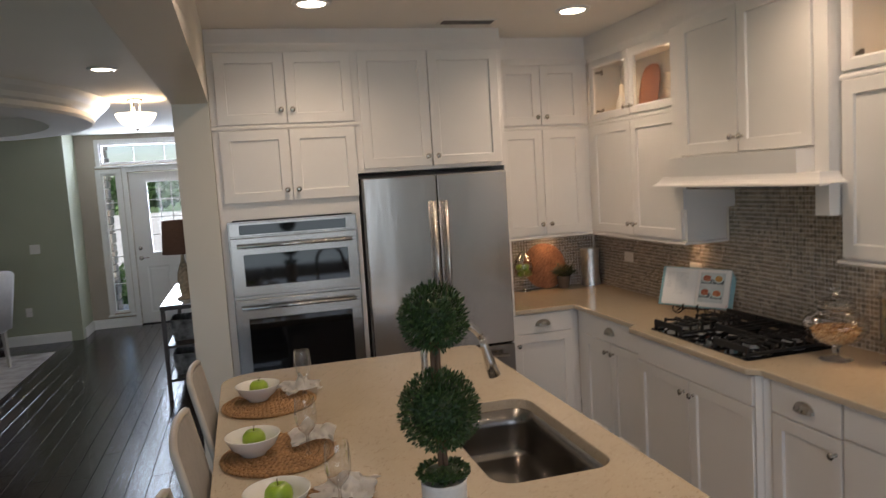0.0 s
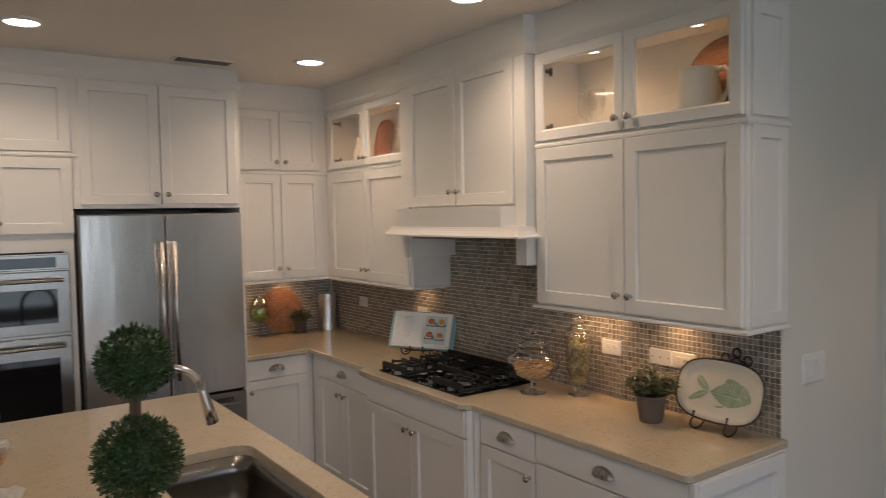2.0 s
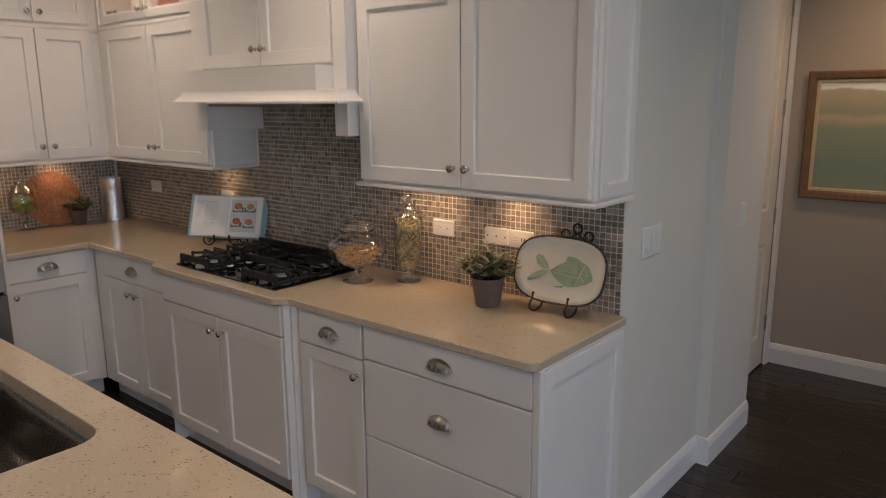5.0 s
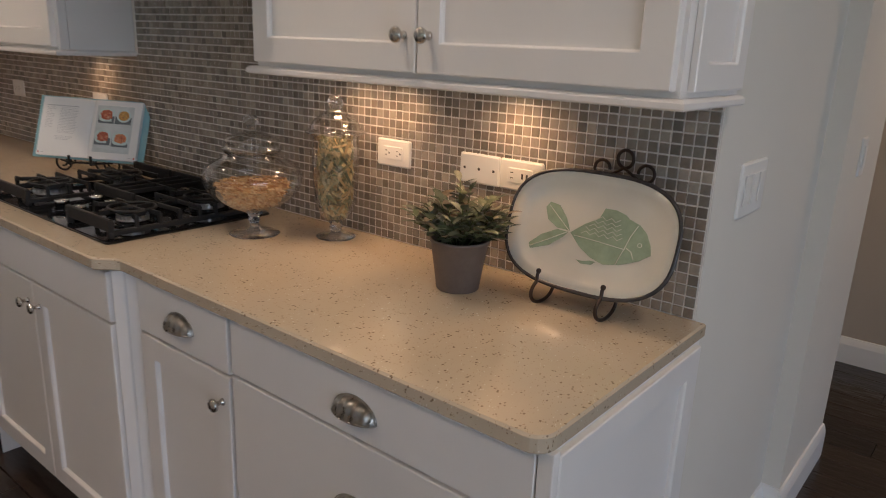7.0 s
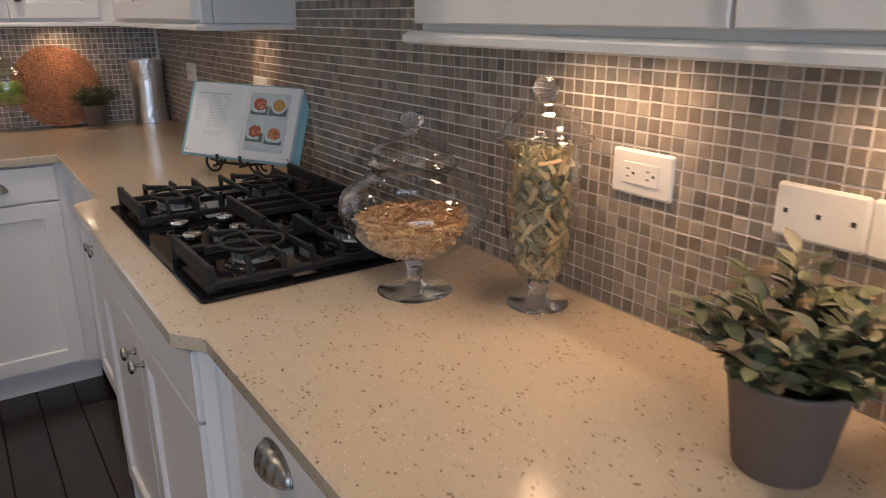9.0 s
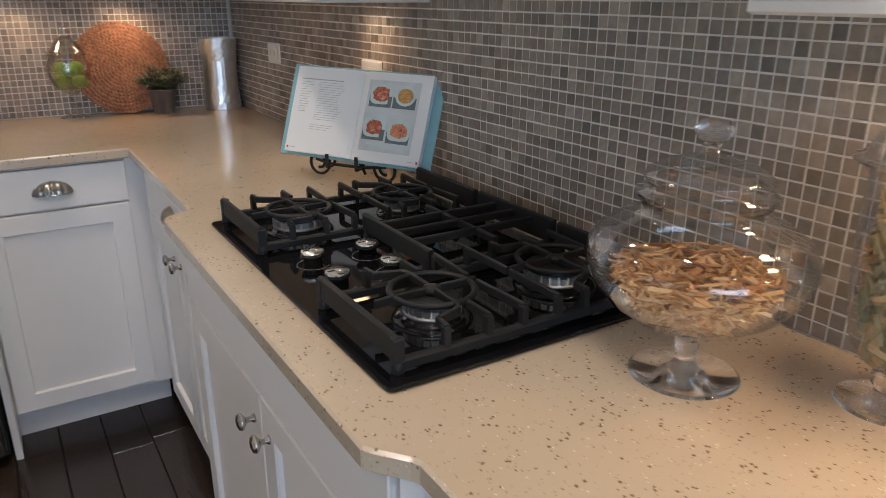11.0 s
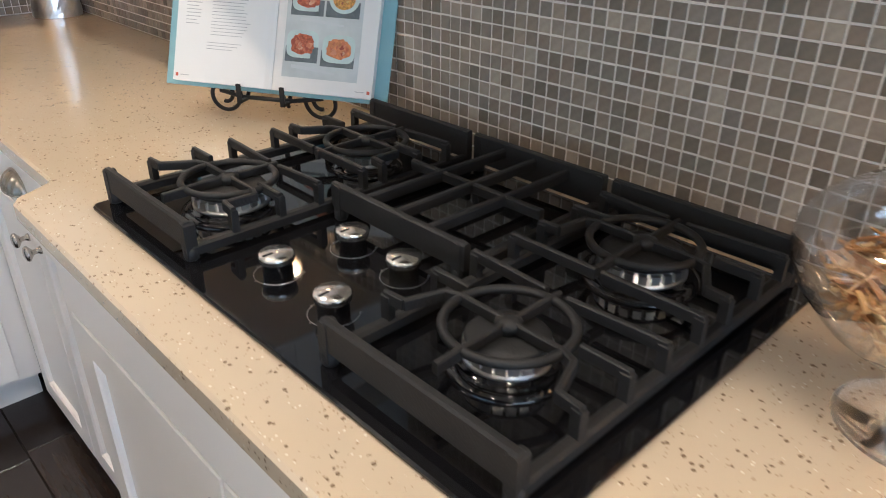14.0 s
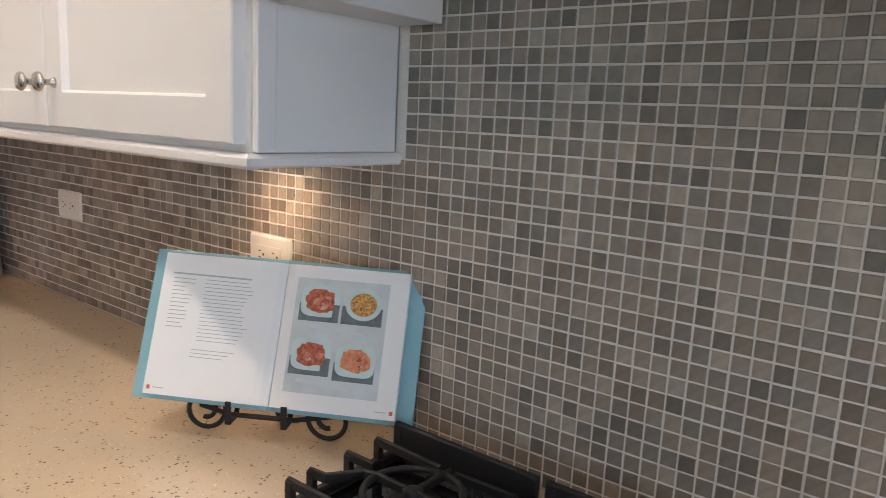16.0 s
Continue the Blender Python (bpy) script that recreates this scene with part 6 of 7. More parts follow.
def counter_chair(at, turn):
    ob = stand("counter_chair", "cream counter-height chair with a curved upholstered back", "chair", at, "chairs along the island", turn)
    # faces +x; the back stands at -x
    part("seat", boxes(((-0.19, -0.205, 0.60), (0.21, 0.205, 0.665)), bev=0.018), LINEN_GREY, ob)
    part("seat_frame", boxes(((-0.18, -0.195, 0.545), (0.20, 0.195, 0.5995)), bev=0.003), CHAIR_PAINT, ob)

    def curve(y, z, d):
        return -0.205 - (z - 0.62) * 0.22 - 0.30 * y * y * -1.0 - d

    bm = bmesh.new()
    rings = []
    for k in range(13):
        y = -0.20 + 0.40 * k / 12
        top = 1.115 - 0.55 * abs(y) ** 2.4
        ring = []
        for z, d in ((0.70, 0.0), (0.85, 0.0), (top - 0.02, 0.0), (top, 0.010), (top - 0.02, 0.020), (0.85, 0.022), (0.70, 0.022)):
            ring.append((curve(y, z, d), y, z))
        rings.append(ring)
    loft(bm, rings, True, True, True)
    part("backrest", bm, LINEN_GREY, ob)
    bm = bmesh.new()
    rim = []
    for k in range(25):
        y = -0.207 + 0.414 * k / 24
        top = 1.118 - 0.55 * abs(y) ** 2.4
        rim.append((curve(y, top, 0.010), y, top))
    rim = [(curve(-0.207, 0.70, 0.011), -0.207, 0.70), (curve(-0.207, 0.9, 0.011), -0.207, 0.9)] + rim + [(curve(0.207, 0.9, 0.011), 0.207, 0.9), (curve(0.207, 0.70, 0.011), 0.207, 0.70)]
    tube(bm, rim, 0.011, 10)
    part("back_frame", bm, CHAIR_PAINT, ob)
    for sy in (-0.175, 0.175):
        for sx, foot in ((0.17, 0.19), (-0.17, -0.25)):
            bm = bmesh.new()
            loft(bm, [[(sx + a, sy + b, 0.55) for a, b in ((-0.02, -0.02), (0.02, -0.02), (0.02, 0.02), (-0.02, 0.02))], [(foot + a, sy * 1.06 + b, 0.0) for a, b in ((-0.014, -0.014), (0.014, -0.014), (0.014, 0.014), (-0.014, 0.014))]])
            part("leg", bm, CHAIR_PAINT, ob)
    for sy in (-0.178, 0.178):
        part("stretcher", boxes(((-0.195, sy - 0.009, 0.22), (0.178, sy + 0.009, 0.25)), bev=0.002), CHAIR_PAINT, ob)
    part("footrest", boxes(((0.168, -0.18, 0.22), (0.186, 0.18, 0.25)), bev=0.002), CHAIR_PAINT, ob)
    return ob


first = counter_chair((-2.52, 1.46, 0), 0)
for y in (0.80, 0.16):
    copy_thing(first, pose(-2.52, y, 0))

# ---- inside the glazed cabinets ----
COPPER = mat("copper_leaf", (0.52, 0.20, 0.10), 0.35, 0.6, spread=0.3, scale=40)
CREAM = mat("cream_earthenware", (0.84, 0.81, 0.76), 0.3, spread=0.05, scale=12, coat=0.3)
SHELF = Z2 + 0.0182


def ceramic(name, label, x, y, prof, material, category, handle=None):
    ob = stand(name, label, category, (x, y, SHELF))
    bm = bmesh.new()
    lathe(bm, prof, 36, (0, 0), False)
    part("vessel", bm, material, ob)
    if handle:
        bm = bmesh.new()
        tube(bm, handle, 0.009, 10)
        part("handle", bm, material, ob)
    return ob


ceramic("pitcher", "large cream earthenware pitcher in the glazed cabinet", -0.155, 0.215, [(0, 0), (0.066, 0), (0.072, 0.008), (0.080, 0.065), (0.078, 0.12), (0.070, 0.165), (0.072, 0.192), (0.077, 0.200), (0.072, 0.199), (0.066, 0.165), (0.073, 0.12), (0.075, 0.065), (0, 0.012)], CREAM, "pitcher", [(0, -0.070, 0.180), (0, -0.105, 0.190), (0, -0.128, 0.165), (0, -0.120, 0.10), (0, -0.076, 0.045)])
solid("woven_charger", coiled_disc(0.170, 13, seed=9), RUSH, "round copper-brown woven charger inside the cabinet", "charger", m=leaning(-0.075, 0.185, SHELF + 0.002, 180, 10) @ pose(0, 0.170, 0))
ceramic("glass_decanter", "small clear glass decanter in the glazed cabinet", -0.15, 0.77, [(0, 0.001), (0.030, 0.001), (0.034, 0.008), (0.030, 0.05), (0.020, 0.075), (0.014, 0.10), (0.022, 0.13), (0.026, 0.15), (0.014, 0.17), (0.010, 0.18), (0, 0.19)], THIN, "decanter")
ceramic("cream_bottle", "cream earthenware bottle in the corner cabinet", -0.14, 2.92, [(0, 0), (0.036, 0), (0.040, 0.03), (0.036, 0.10), (0.016, 0.15), (0.014, 0.20), (0.018, 0.21), (0, 0.21)], CREAM, "bottle")
bm = bmesh.new()
PH_keep, PH = PH, 0.31
loft(bm, [oblong(0.10, 0.15, 2.6, 0.0), oblong(0.225, 0.305, 2.8, 0.010), oblong(0.23, 0.31, 2.8, 0.014), oblong(0.19, 0.27, 2.8, 0.006), oblong(0.06, 0.1, 2.4, 0.004)], True, True, True)
PH = PH_keep
solid("copper_platter", bm, COPPER, "oblong copper platter standing in the corner cabinet", "platter", m=leaning(-0.066, 2.725, SHELF + 0.004, 180, 9))
ceramic("wine_glass", "clear stemmed glass in the corner cabinet", -0.14, 2.395, [(0, 0.001), (0.033, 0.001), (0.010, 0.006), (0.005, 0.02), (0.005, 0.09), (0.03, 0.115), (0.036, 0.15), (0.030, 0.21), (0.029, 0.21), (0.034, 0.15), (0, 0.105)], THIN, "glass")

HINGE = mat("dark_hinge_steel", (0.16, 0.14, 0.12), 0.4, 0.8)
for y, end in ((0.985, 1), (-0.032, -1), (3.085, 1), (2.092, -1)):
    for z in (Z2 + 0.075, Z3 - 0.075):
        hinge = stand("cabinet_hinge", "small dark steel hinge inside the glazed cabinet", "hinge", (UX + 0.06, y - end * 0.014, z), "cabinet hinges")
        part("arm", boxes(((-0.038, -0.007, -0.008), (0.020, 0.007, 0.008)), bev=0.002), HINGE, hinge)
        part("plate", boxes(((0.020, -0.004, -0.018), (0.034, 0.007, 0.018)), bev=0.001), HINGE, hinge)
for gx, gy in ((-0.12, 0.83), (-0.19, 0.70)):
    ob = stand("wine_glass", "clear stemmed glass in the lit glazed cabinet", "glass", (gx, gy, SHELF), "cabinet glasses")
    bm = bmesh.new()
    lathe(bm, [(0, 0.001), (0.034, 0.001), (0.036, 0.003), (0.010, 0.008), (0.005, 0.020), (0.0048, 0.066), (0.009, 0.078), (0.026, 0.094), (0.035, 0.118), (0.0365, 0.145), (0.033, 0.185), (0.0305, 0.196)], 36, (0, 0), False)
    part("bowl", bm, BLOWN, ob).visible_shadow = False

# ---- hall beyond the opening ----
DOOR = mat("warm_white_door_paint", (0.78, 0.73, 0.64), 0.4, spread=0.03, scale=6, bump=0.04)


def panel_door(name, label, m, w, h, panels, material, knob_side, glass=None):
    """A moulded door leaf: x across, z up, face at y = 0; panels are (x0, z0, x1, z1)."""
    ob = stand(name, label, "door", (0, 0, 0))
    ob.matrix_world = m
    ob["kind"] = "structure"
    t = 0.040
    xs = sorted({0, w, *[v for p in panels + ([glass] if glass else []) for v in (p[0], p[2])]})
    zs = sorted({0, h, *[v for p in panels + ([glass] if glass else []) for v in (p[1], p[3])]})
    bm = bmesh.new()
    for x0, x1 in zip(xs, xs[1:]):
        for z0, z1 in zip(zs, zs[1:]):
            cx, cz = (x0 + x1) / 2, (z0 + z1) / 2
            if not any(p[0] < cx < p[2] and p[1] < cz < p[3] for p in panels + ([glass] if glass else [])):
                box(bm, (x0, 0, z0), (x1, t, z1))
    part("leaf", bm, material, ob)
    for p in panels:
        bm = bmesh.new()
        def ring(i, y):
            return [(p[0] + i, y, p[1] + i), (p[2] - i, y, p[1] + i), (p[2] - i, y, p[3] - i), (p[0] + i, y, p[3] - i)]
        loft(bm, [ring(-0.0005, t - 0.002), ring(-0.0005, 0.0005), ring(0.008, 0.009), ring(0.022, 0.011), ring(0.045, 0.004)])
        part("panel", bm, material, ob)
    kx = 0.065 if knob_side == "left" else w - 0.065
    sgn = 1 if knob_side == "left" else -1
    bm = bmesh.new()
    lathe(bm, [(0, 0), (0.028, 0), (0.030, 0.003), (0.026, 0.008), (0.012, 0.010), (0.010, 0.040), (0, 0.040)], 24, (0, 0), False)
    bmesh.ops.rotate(bm, verts=bm.verts, cent=(0, 0, 0), matrix=Matrix.Rotation(radians(90), 3, "X"))
    tube(bm, [(0, -0.040, 0), (0.03 * sgn, -0.046, 0.002), (0.07 * sgn, -0.044, 0.006), (0.105 * sgn, -0.038, 0.0)], [0.010, 0.009, 0.008, 0.007], 10)
    part("lever", bm, NICKEL, ob, "satin nickel lever", pose(kx, 0, 0.93))
    return ob


hd = panel_door("door_hall", "closed cream two-panel hallway door", pose(1.672, 0.106, 0.01), 0.67, 2.375, [(0.105, 0.20, 0.545, 0.80), (0.105, 1.00, 0.545, 2.24)], DOOR, "left")
for z in (0.22, 0.90, 1.55, 2.12):
    part("hinge", boxes(((0.655, -0.012, z), (0.672, 0.004, z + 0.10)), bev=0.002), NICKEL, hd)


def casing(name, x0, x1, head, y, w=0.075):
    """Moulded door trim on three sides of an opening, facing -y."""
    bm = bmesh.new()
    prof = [(0.0, 0.0), (0.0, -0.010), (0.010, -0.017), (0.050, -0.017), (0.060, -0.020), (w, -0.014), (w, 0.0)]
    for side, x in ((-1, x0), (1, x1)):
        rings = [[(x + side * o, y + d, z) for o, d in prof] for z in (0.0, head + w)]
        loft(bm, rings)
    loft(bm, [[(x, y + d, head + o) for o, d in prof] for x in (x0, x1)])
    return structure(name, bm, TRIM, "white moulded door casing", "trim")


casing("trim_hall_door", 1.672, 2.338, 2.39, 0.0995)
FRAME = mat("walnut_picture_frame", (0.20, 0.115, 0.06), 0.4, spread=0.2, scale=10, stretch=(1, 6, 1))
GOLD = mat("pale_gilt_slip", (0.60, 0.48, 0.30), 0.4, spread=0.1, scale=30)


def painting_material():
    """Bands of pale sky, cream sand and blue-green water, blurred into one another."""
    m = mat("seascape", (0.5, 0.5, 0.4), 0.35)
    nt = m.node_tree
    co, sep, nz, add, ramp = (nt.nodes.new("ShaderNode" + k) for k in ("TexCoord", "SeparateXYZ", "TexNoise", "Math", "ValToRGB"))
    add.operation = "MULTIPLY_ADD"
    add.inputs[1].default_value = 0.10
    nz.inputs["Scale"].default_value, nz.inputs["Detail"].default_value = 6, 6
    nt.links.new(co.outputs["Generated"], sep.inputs[0])
    nt.links.new(co.outputs["Generated"], nz.inputs["Vector"])
    nt.links.new(nz.outputs["Fac"], add.inputs[0])
    nt.links.new(sep.outputs["Z"], add.inputs[2])
    nt.links.new(add.outputs[0], ramp.inputs[0])
    for p, c in ((0.05, (0.30, 0.34, 0.24)), (0.25, (0.26, 0.33, 0.27)), (0.62, (0.32, 0.36, 0.25)), (0.72, (0.58, 0.50, 0.34)), (0.78, (0.40, 0.38, 0.26)), (0.98, (0.60, 0.52, 0.36))):
        e = ramp.color_ramp.elements.new(p)
        e.color = (*c, 1)
    nt.links.new(ramp.outputs[0], nt.nodes["Principled BSDF"].inputs["Base Color"])
    return m


picture = stand("framed_picture", "framed seascape with a walnut frame and gilt slip", "picture", (2.40, -0.50, 1.08))
y0, y1, z0, z1 = -1.00, -0.003, 1.078, 1.820
bm = bmesh.new()
def prect(i, x):
    return [(x, y0 + i, z0 + i), (x, y1 - i, z0 + i), (x, y1 - i, z1 - i), (x, y0 + i, z1 - i)]
loft(bm, [prect(0, 2.4195), prect(0, 2.398), prect(0.010, 2.388), prect(0.038, 2.392), prect(0.050, 2.402), prect(0.050, 2.4195)], False, False)
wpart("frame", bm, FRAME, picture)
bm = bmesh.new()
loft(bm, [prect(0.0502, 2.4195), prect(0.0502, 2.400), prect(0.064, 2.402), prect(0.068, 2.408), prect(0.068, 2.4195)], False, False)
wpart("slip", bm, GOLD, picture)
wpart("canvas", boxes(((2.409, y0 + 0.0685, z0 + 0.0685), (2.418, y1 - 0.0685, z1 - 0.0685))), painting_material(), picture)
# unseen downlight and trim, added to light the hall warmly
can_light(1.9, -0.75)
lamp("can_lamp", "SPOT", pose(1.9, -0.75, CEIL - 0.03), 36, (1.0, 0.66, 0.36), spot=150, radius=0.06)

# ---- entrance ----
fd = panel_door("door_front", "white front door with a gridded glass light", pose(-4.085, NORTH + 0.045, 0.012), 0.930, 2.130, [(0.13, 0.15, 0.425, 0.80), (0.505, 0.15, 0.80, 0.80)], TRIM, "left", (0.23, 1.00, 0.70, 1.99))
part("glazing", boxes(((0.228, 0.016, 0.998), (0.702, 0.022, 1.992))), PANE, fd).visible_shadow = False
part("glazing_bead", boxes(((0.205, -0.010, 0.975), (0.230, 0.010, 2.015)), ((0.700, -0.010, 0.975), (0.725, 0.010, 2.015)), ((0.230, -0.010, 0.975), (0.700, 0.010, 1.000)), ((0.230, -0.010, 1.990), (0.700, 0.010, 2.015)), bev=0.003), TRIM, fd)
for k in range(2):
    part("muntin", boxes(((0.230 + 0.157 * (k + 1) - 0.006, 0.008, 1.0), (0.230 + 0.157 * (k + 1) + 0.006, 0.0158, 1.99))), TRIM, fd)
for k in range(3):
    part("muntin", boxes(((0.23, 0.0085, 1.0 + 0.2475 * (k + 1) - 0.006), (0.70, 0.0155, 1.0 + 0.2475 * (k + 1) + 0.006))), TRIM, fd)
bm = bmesh.new()
lathe(bm, [(0, 0), (0.028, 0), (0.028, 0.012), (0.018, 0.018), (0, 0.018)], 20, (0, 0), False)
bmesh.ops.rotate(bm, verts=bm.verts, cent=(0, 0, 0), matrix=Matrix.Rotation(radians(90), 3, "X"))
part("deadbolt", bm, NICKEL, fd, "satin nickel deadbolt", pose(0.065, 0, 1.07))
casing("trim_front_door", -4.092, -3.148, 2.155, NORTH - 0.0005, 0.065)
structure("threshold", boxes(((-4.09, NORTH + 0.0, 0.0), (-3.15, NORTH + 0.10, 0.012)), bev=0.002), SHADOW_GAP, "dark door threshold", "trim")


def window(name, x0, x1, z0, z1, y, nx, nz, label):
    """A fixed light in the entrance wall with frame, sill and glazing bars."""
    ob = stand(name, label, "window", ((x0 + x1) / 2, y, z0))
    ob["kind"] = "structure"
    f = 0.030
    wpart("window_frame", boxes(((x0, y + 0.02, z0), (x0 + f, y + 0.09, z1)), ((x1 - f, y + 0.02, z0), (x1, y + 0.09, z1)), ((x0 + f, y + 0.02, z0), (x1 - f, y + 0.09, z0 + f)), ((x0 + f, y + 0.02, z1 - f), (x1 - f, y + 0.09, z1)), bev=0.002), TRIM, ob)
    c = 0.055
    wpart("casing", boxes(((x0 - c, y - 0.016, z0 - 0.02), (x0 + 0.004, y - 0.0005, z1 + c)), ((x1 - 0.004, y - 0.016, z0 - 0.02), (x1 + c, y - 0.0005, z1 + c)), ((x0 + 0.004, y - 0.015, z1 - 0.004), (x1 - 0.004, y - 0.0005, z1 + c)), bev=0.003), TRIM, ob)
    wpart("window_sill", boxes(((x0 - c - 0.015, y - 0.040, z0 - 0.045), (x1 + c + 0.015, y + 0.02, z0 - 0.020)), bev=0.004), TRIM, ob)
    pane = wpart("pane", boxes(((x0 + f, y + 0.050, z0 + f), (x1 - f, y + 0.056, z1 - f))), PANE, ob)
    pane.visible_shadow = False
    for k in range(1, nx):
        x = x0 + f + (x1 - x0 - 2 * f) * k / nx
        wpart("muntin", boxes(((x - 0.006, y + 0.040, z0 + f), (x + 0.006, y + 0.0495, z1 - f))), TRIM, ob)
    for k in range(1, nz):
        z = z0 + f + (z1 - z0 - 2 * f) * k / nz
        wpart("muntin", boxes(((x0 + f, y + 0.041, z - 0.006), (x1 - f, y + 0.0490, z + 0.006))), TRIM, ob)
    return ob


window("window_1", -4.440, -4.220, 0.20, 2.15, NORTH, 1, 5, "tall narrow sidelight beside the front door")
window("window_2", -4.420, -3.150, 2.270, 2.56, NORTH, 3, 1, "transom light above the front door")


def plain_window(name, axis, a, b, at, z0, z1, n, label):
    """A wide mullioned window in an outer wall."""
    ob = stand(name, label, "window", ((a + b) / 2, at, z0) if axis == "y" else (at, (a + b) / 2, z0))
    ob["kind"] = "structure"
    def bx(p, q, u, v, zz0, zz1):
        return ((p, u, zz0), (q, v, zz1)) if axis == "y" else ((u, p, zz0), (v, q, zz1))
    bars = [bx(a + (b - a) * k / n - 0.03, a + (b - a) * k / n + 0.03, at - 0.05, at, z0, z1) for k in range(n + 1)]
    bars += [bx(a, b, at - 0.049, at - 0.001, z, z + 0.05) for z in (z0, (z0 + z1) / 2, z1 - 0.05)]
    wpart("window_frame", boxes(*bars), TRIM, ob)


plain_window("window_3", "y", -5.3, -0.7, SOUTH - 0.03, 0.45, 2.4, 4, "wide white window behind the island")
plain_window("window_4", "x", -1.8, 2.8, WEST - 0.03, 0.45, 2.4, 4, "wide white window of the great room")

# semi-flush bowl lamp
ALABASTER = mat("lit_alabaster_bowl", (1.0, 0.80, 0.52), 0.5, emit=4.5)
sf = stand("ceiling_lamp", "lit alabaster bowl lamp on three nickel rods", "ceiling lamp", (-3.455, 5.75, 2.42))
bm = bmesh.new()
lathe(bm, [(0, 0.0), (0.05, 0.006), (0.115, 0.034), (0.160, 0.082), (0.176, 0.118), (0.176, 0.126), (0.168, 0.122), (0.150, 0.086), (0.105, 0.042), (0, 0.014)], 48, (0, 0), False)
part("bowl", bm, ALABASTER, sf)
bm = bmesh.new()
lathe(bm, [(0.070, 0.2598), (0.070, 0.250), (0.062, 0.240), (0, 0.236)], 32, (0, 0), False)
part("canopy", bm, NICKEL, sf)
for k in range(3):
    a = 2 * math.pi * k / 3 + 0.4
    bm = bmesh.new()
    tube(bm, [(0.04 * math.cos(a), 0.04 * math.sin(a), 0.245), (0.045 * math.cos(a), 0.045 * math.sin(a), 0.14), (0.172 * math.cos(a), 0.172 * math.sin(a), 0.124)], 0.007, 8)
    part("rod", bm, NICKEL, sf)
bm = bmesh.new()
lathe(bm, [(0, -0.028), (0.010, -0.022), (0.014, -0.010), (0.008, 0.002), (0, 0.003)], 16, (0, 0), False)
part("finial", bm, NICKEL, sf)
lamp("bowl_lamp", "POINT", pose(-3.455, 5.75, 2.60), 9, WARM, radius=0.06)

# dropped oval ring over the dining room, with a crown
bm = bmesh.new()
oc, ow, oh = (-5.45, 5.75), 1.62, 1.95
prof = [(1.00, CEIL), (1.00, 2.52), (0.985, 2.50), (0.76, 2.50), (0.76, CEIL)]
rings = [[(oc[0] + ow * s * math.cos(2 * math.pi * k / 72), oc[1] + oh * s * math.sin(2 * math.pi * k / 72), z) for k in range(72)] for s, z in prof]
loft(bm, rings, False, False, False)
structure("tray_ring", bm, CEILING, "dropped oval plaster ring in the dining room ceiling", "ceiling")
bm = bmesh.new()
prof = [(1.00, 2.56), (1.02, 2.575), (1.035, 2.61), (1.065, 2.645), (1.085, 2.6795), (1.00, 2.6795)]
loft(bm, [[(oc[0] + ow * s * math.cos(2 * math.pi * k / 72), oc[1] + oh * s * math.sin(2 * math.pi * k / 72), z) for k in range(72)] for s, z in prof], False, False, False)
structure("crown_moulding", bm, TRIM, "white crown moulding round the oval ring", "trim")

# console table, lamp and boxes in the hall
ESPRESSO = mat("espresso_wood", (0.035, 0.022, 0.016), 0.35, spread=0.25, scale=8, stretch=(1, 8, 1))
MIRROR_TOP = mat("pale_glass_top", (0.55, 0.60, 0.66), 0.08, coat=0.5)
console = stand("console_table", "dark console table with two shelves in the hall", "table", (-3.15, 6.0, 0))
wpart("top", boxes(((-3.36, 5.20, 0.80), (-2.95, 6.80, 0.835)), bev=0.003), ESPRESSO, console)
wpart("glass_top", boxes(((-3.355, 5.205, 0.8352), (-2.955, 6.795, 0.842))), MIRROR_TOP, console, None, "pale glass sheet")
for z in (0.16, 0.46):
    wpart("shelf", boxes(((-3.33, 5.23, z), (-2.98, 6.77, z + 0.022)), bev=0.002), ESPRESSO, console)
for x in (-3.34, -2.995):
    for y in (5.24, 6.74):
        wpart("leg", boxes(((x - 0.018, y - 0.018, 0), (x + 0.018, y + 0.018, 0.7995)), bev=0.002), ESPRESSO, console)
BROWN_SHADE = mat("brown_lamp_shade", (0.10, 0.055, 0.04), 0.8, spread=0.15, scale=60, bump=0.3)
tl_ = stand("table_lamp", "table lamp with a dark brown drum shade and a crackled base", "lamp", (-3.16, 5.55, 0.8425))
bm = bmesh.new()
lathe(bm, [(0, 0), (0.075, 0), (0.078, 0.012), (0.04, 0.03), (0.05, 0.09), (0.062, 0.16), (0.058, 0.24), (0.03, 0.32), (0.016, 0.36), (0.012, 0.44)], 32, (0, 0), False)
part("base", bm, mat("crackled_stone_lamp_base", (0.36, 0.30, 0.22), 0.6, spread=0.5, scale=40, bump=0.4), tl_)
bm = bmesh.new()
lathe(bm, [(0.17, 0.42), (0.15, 0.72), (0.147, 0.72), (0.167, 0.42), (0.17, 0.42)], 40, (0, 0), False)
part("shade", bm, BROWN_SHADE, tl_)
bm = bmesh.new()
lathe(bm, [(0.006, 0.44), (0.006, 0.70), (0, 0.74)], 10, (0, 0), False)
part("stem", bm, NICKEL, tl_)
BASKET = mat("black_white_basket", (0.30, 0.29, 0.28), 0.8, spread=0.8, scale=14)
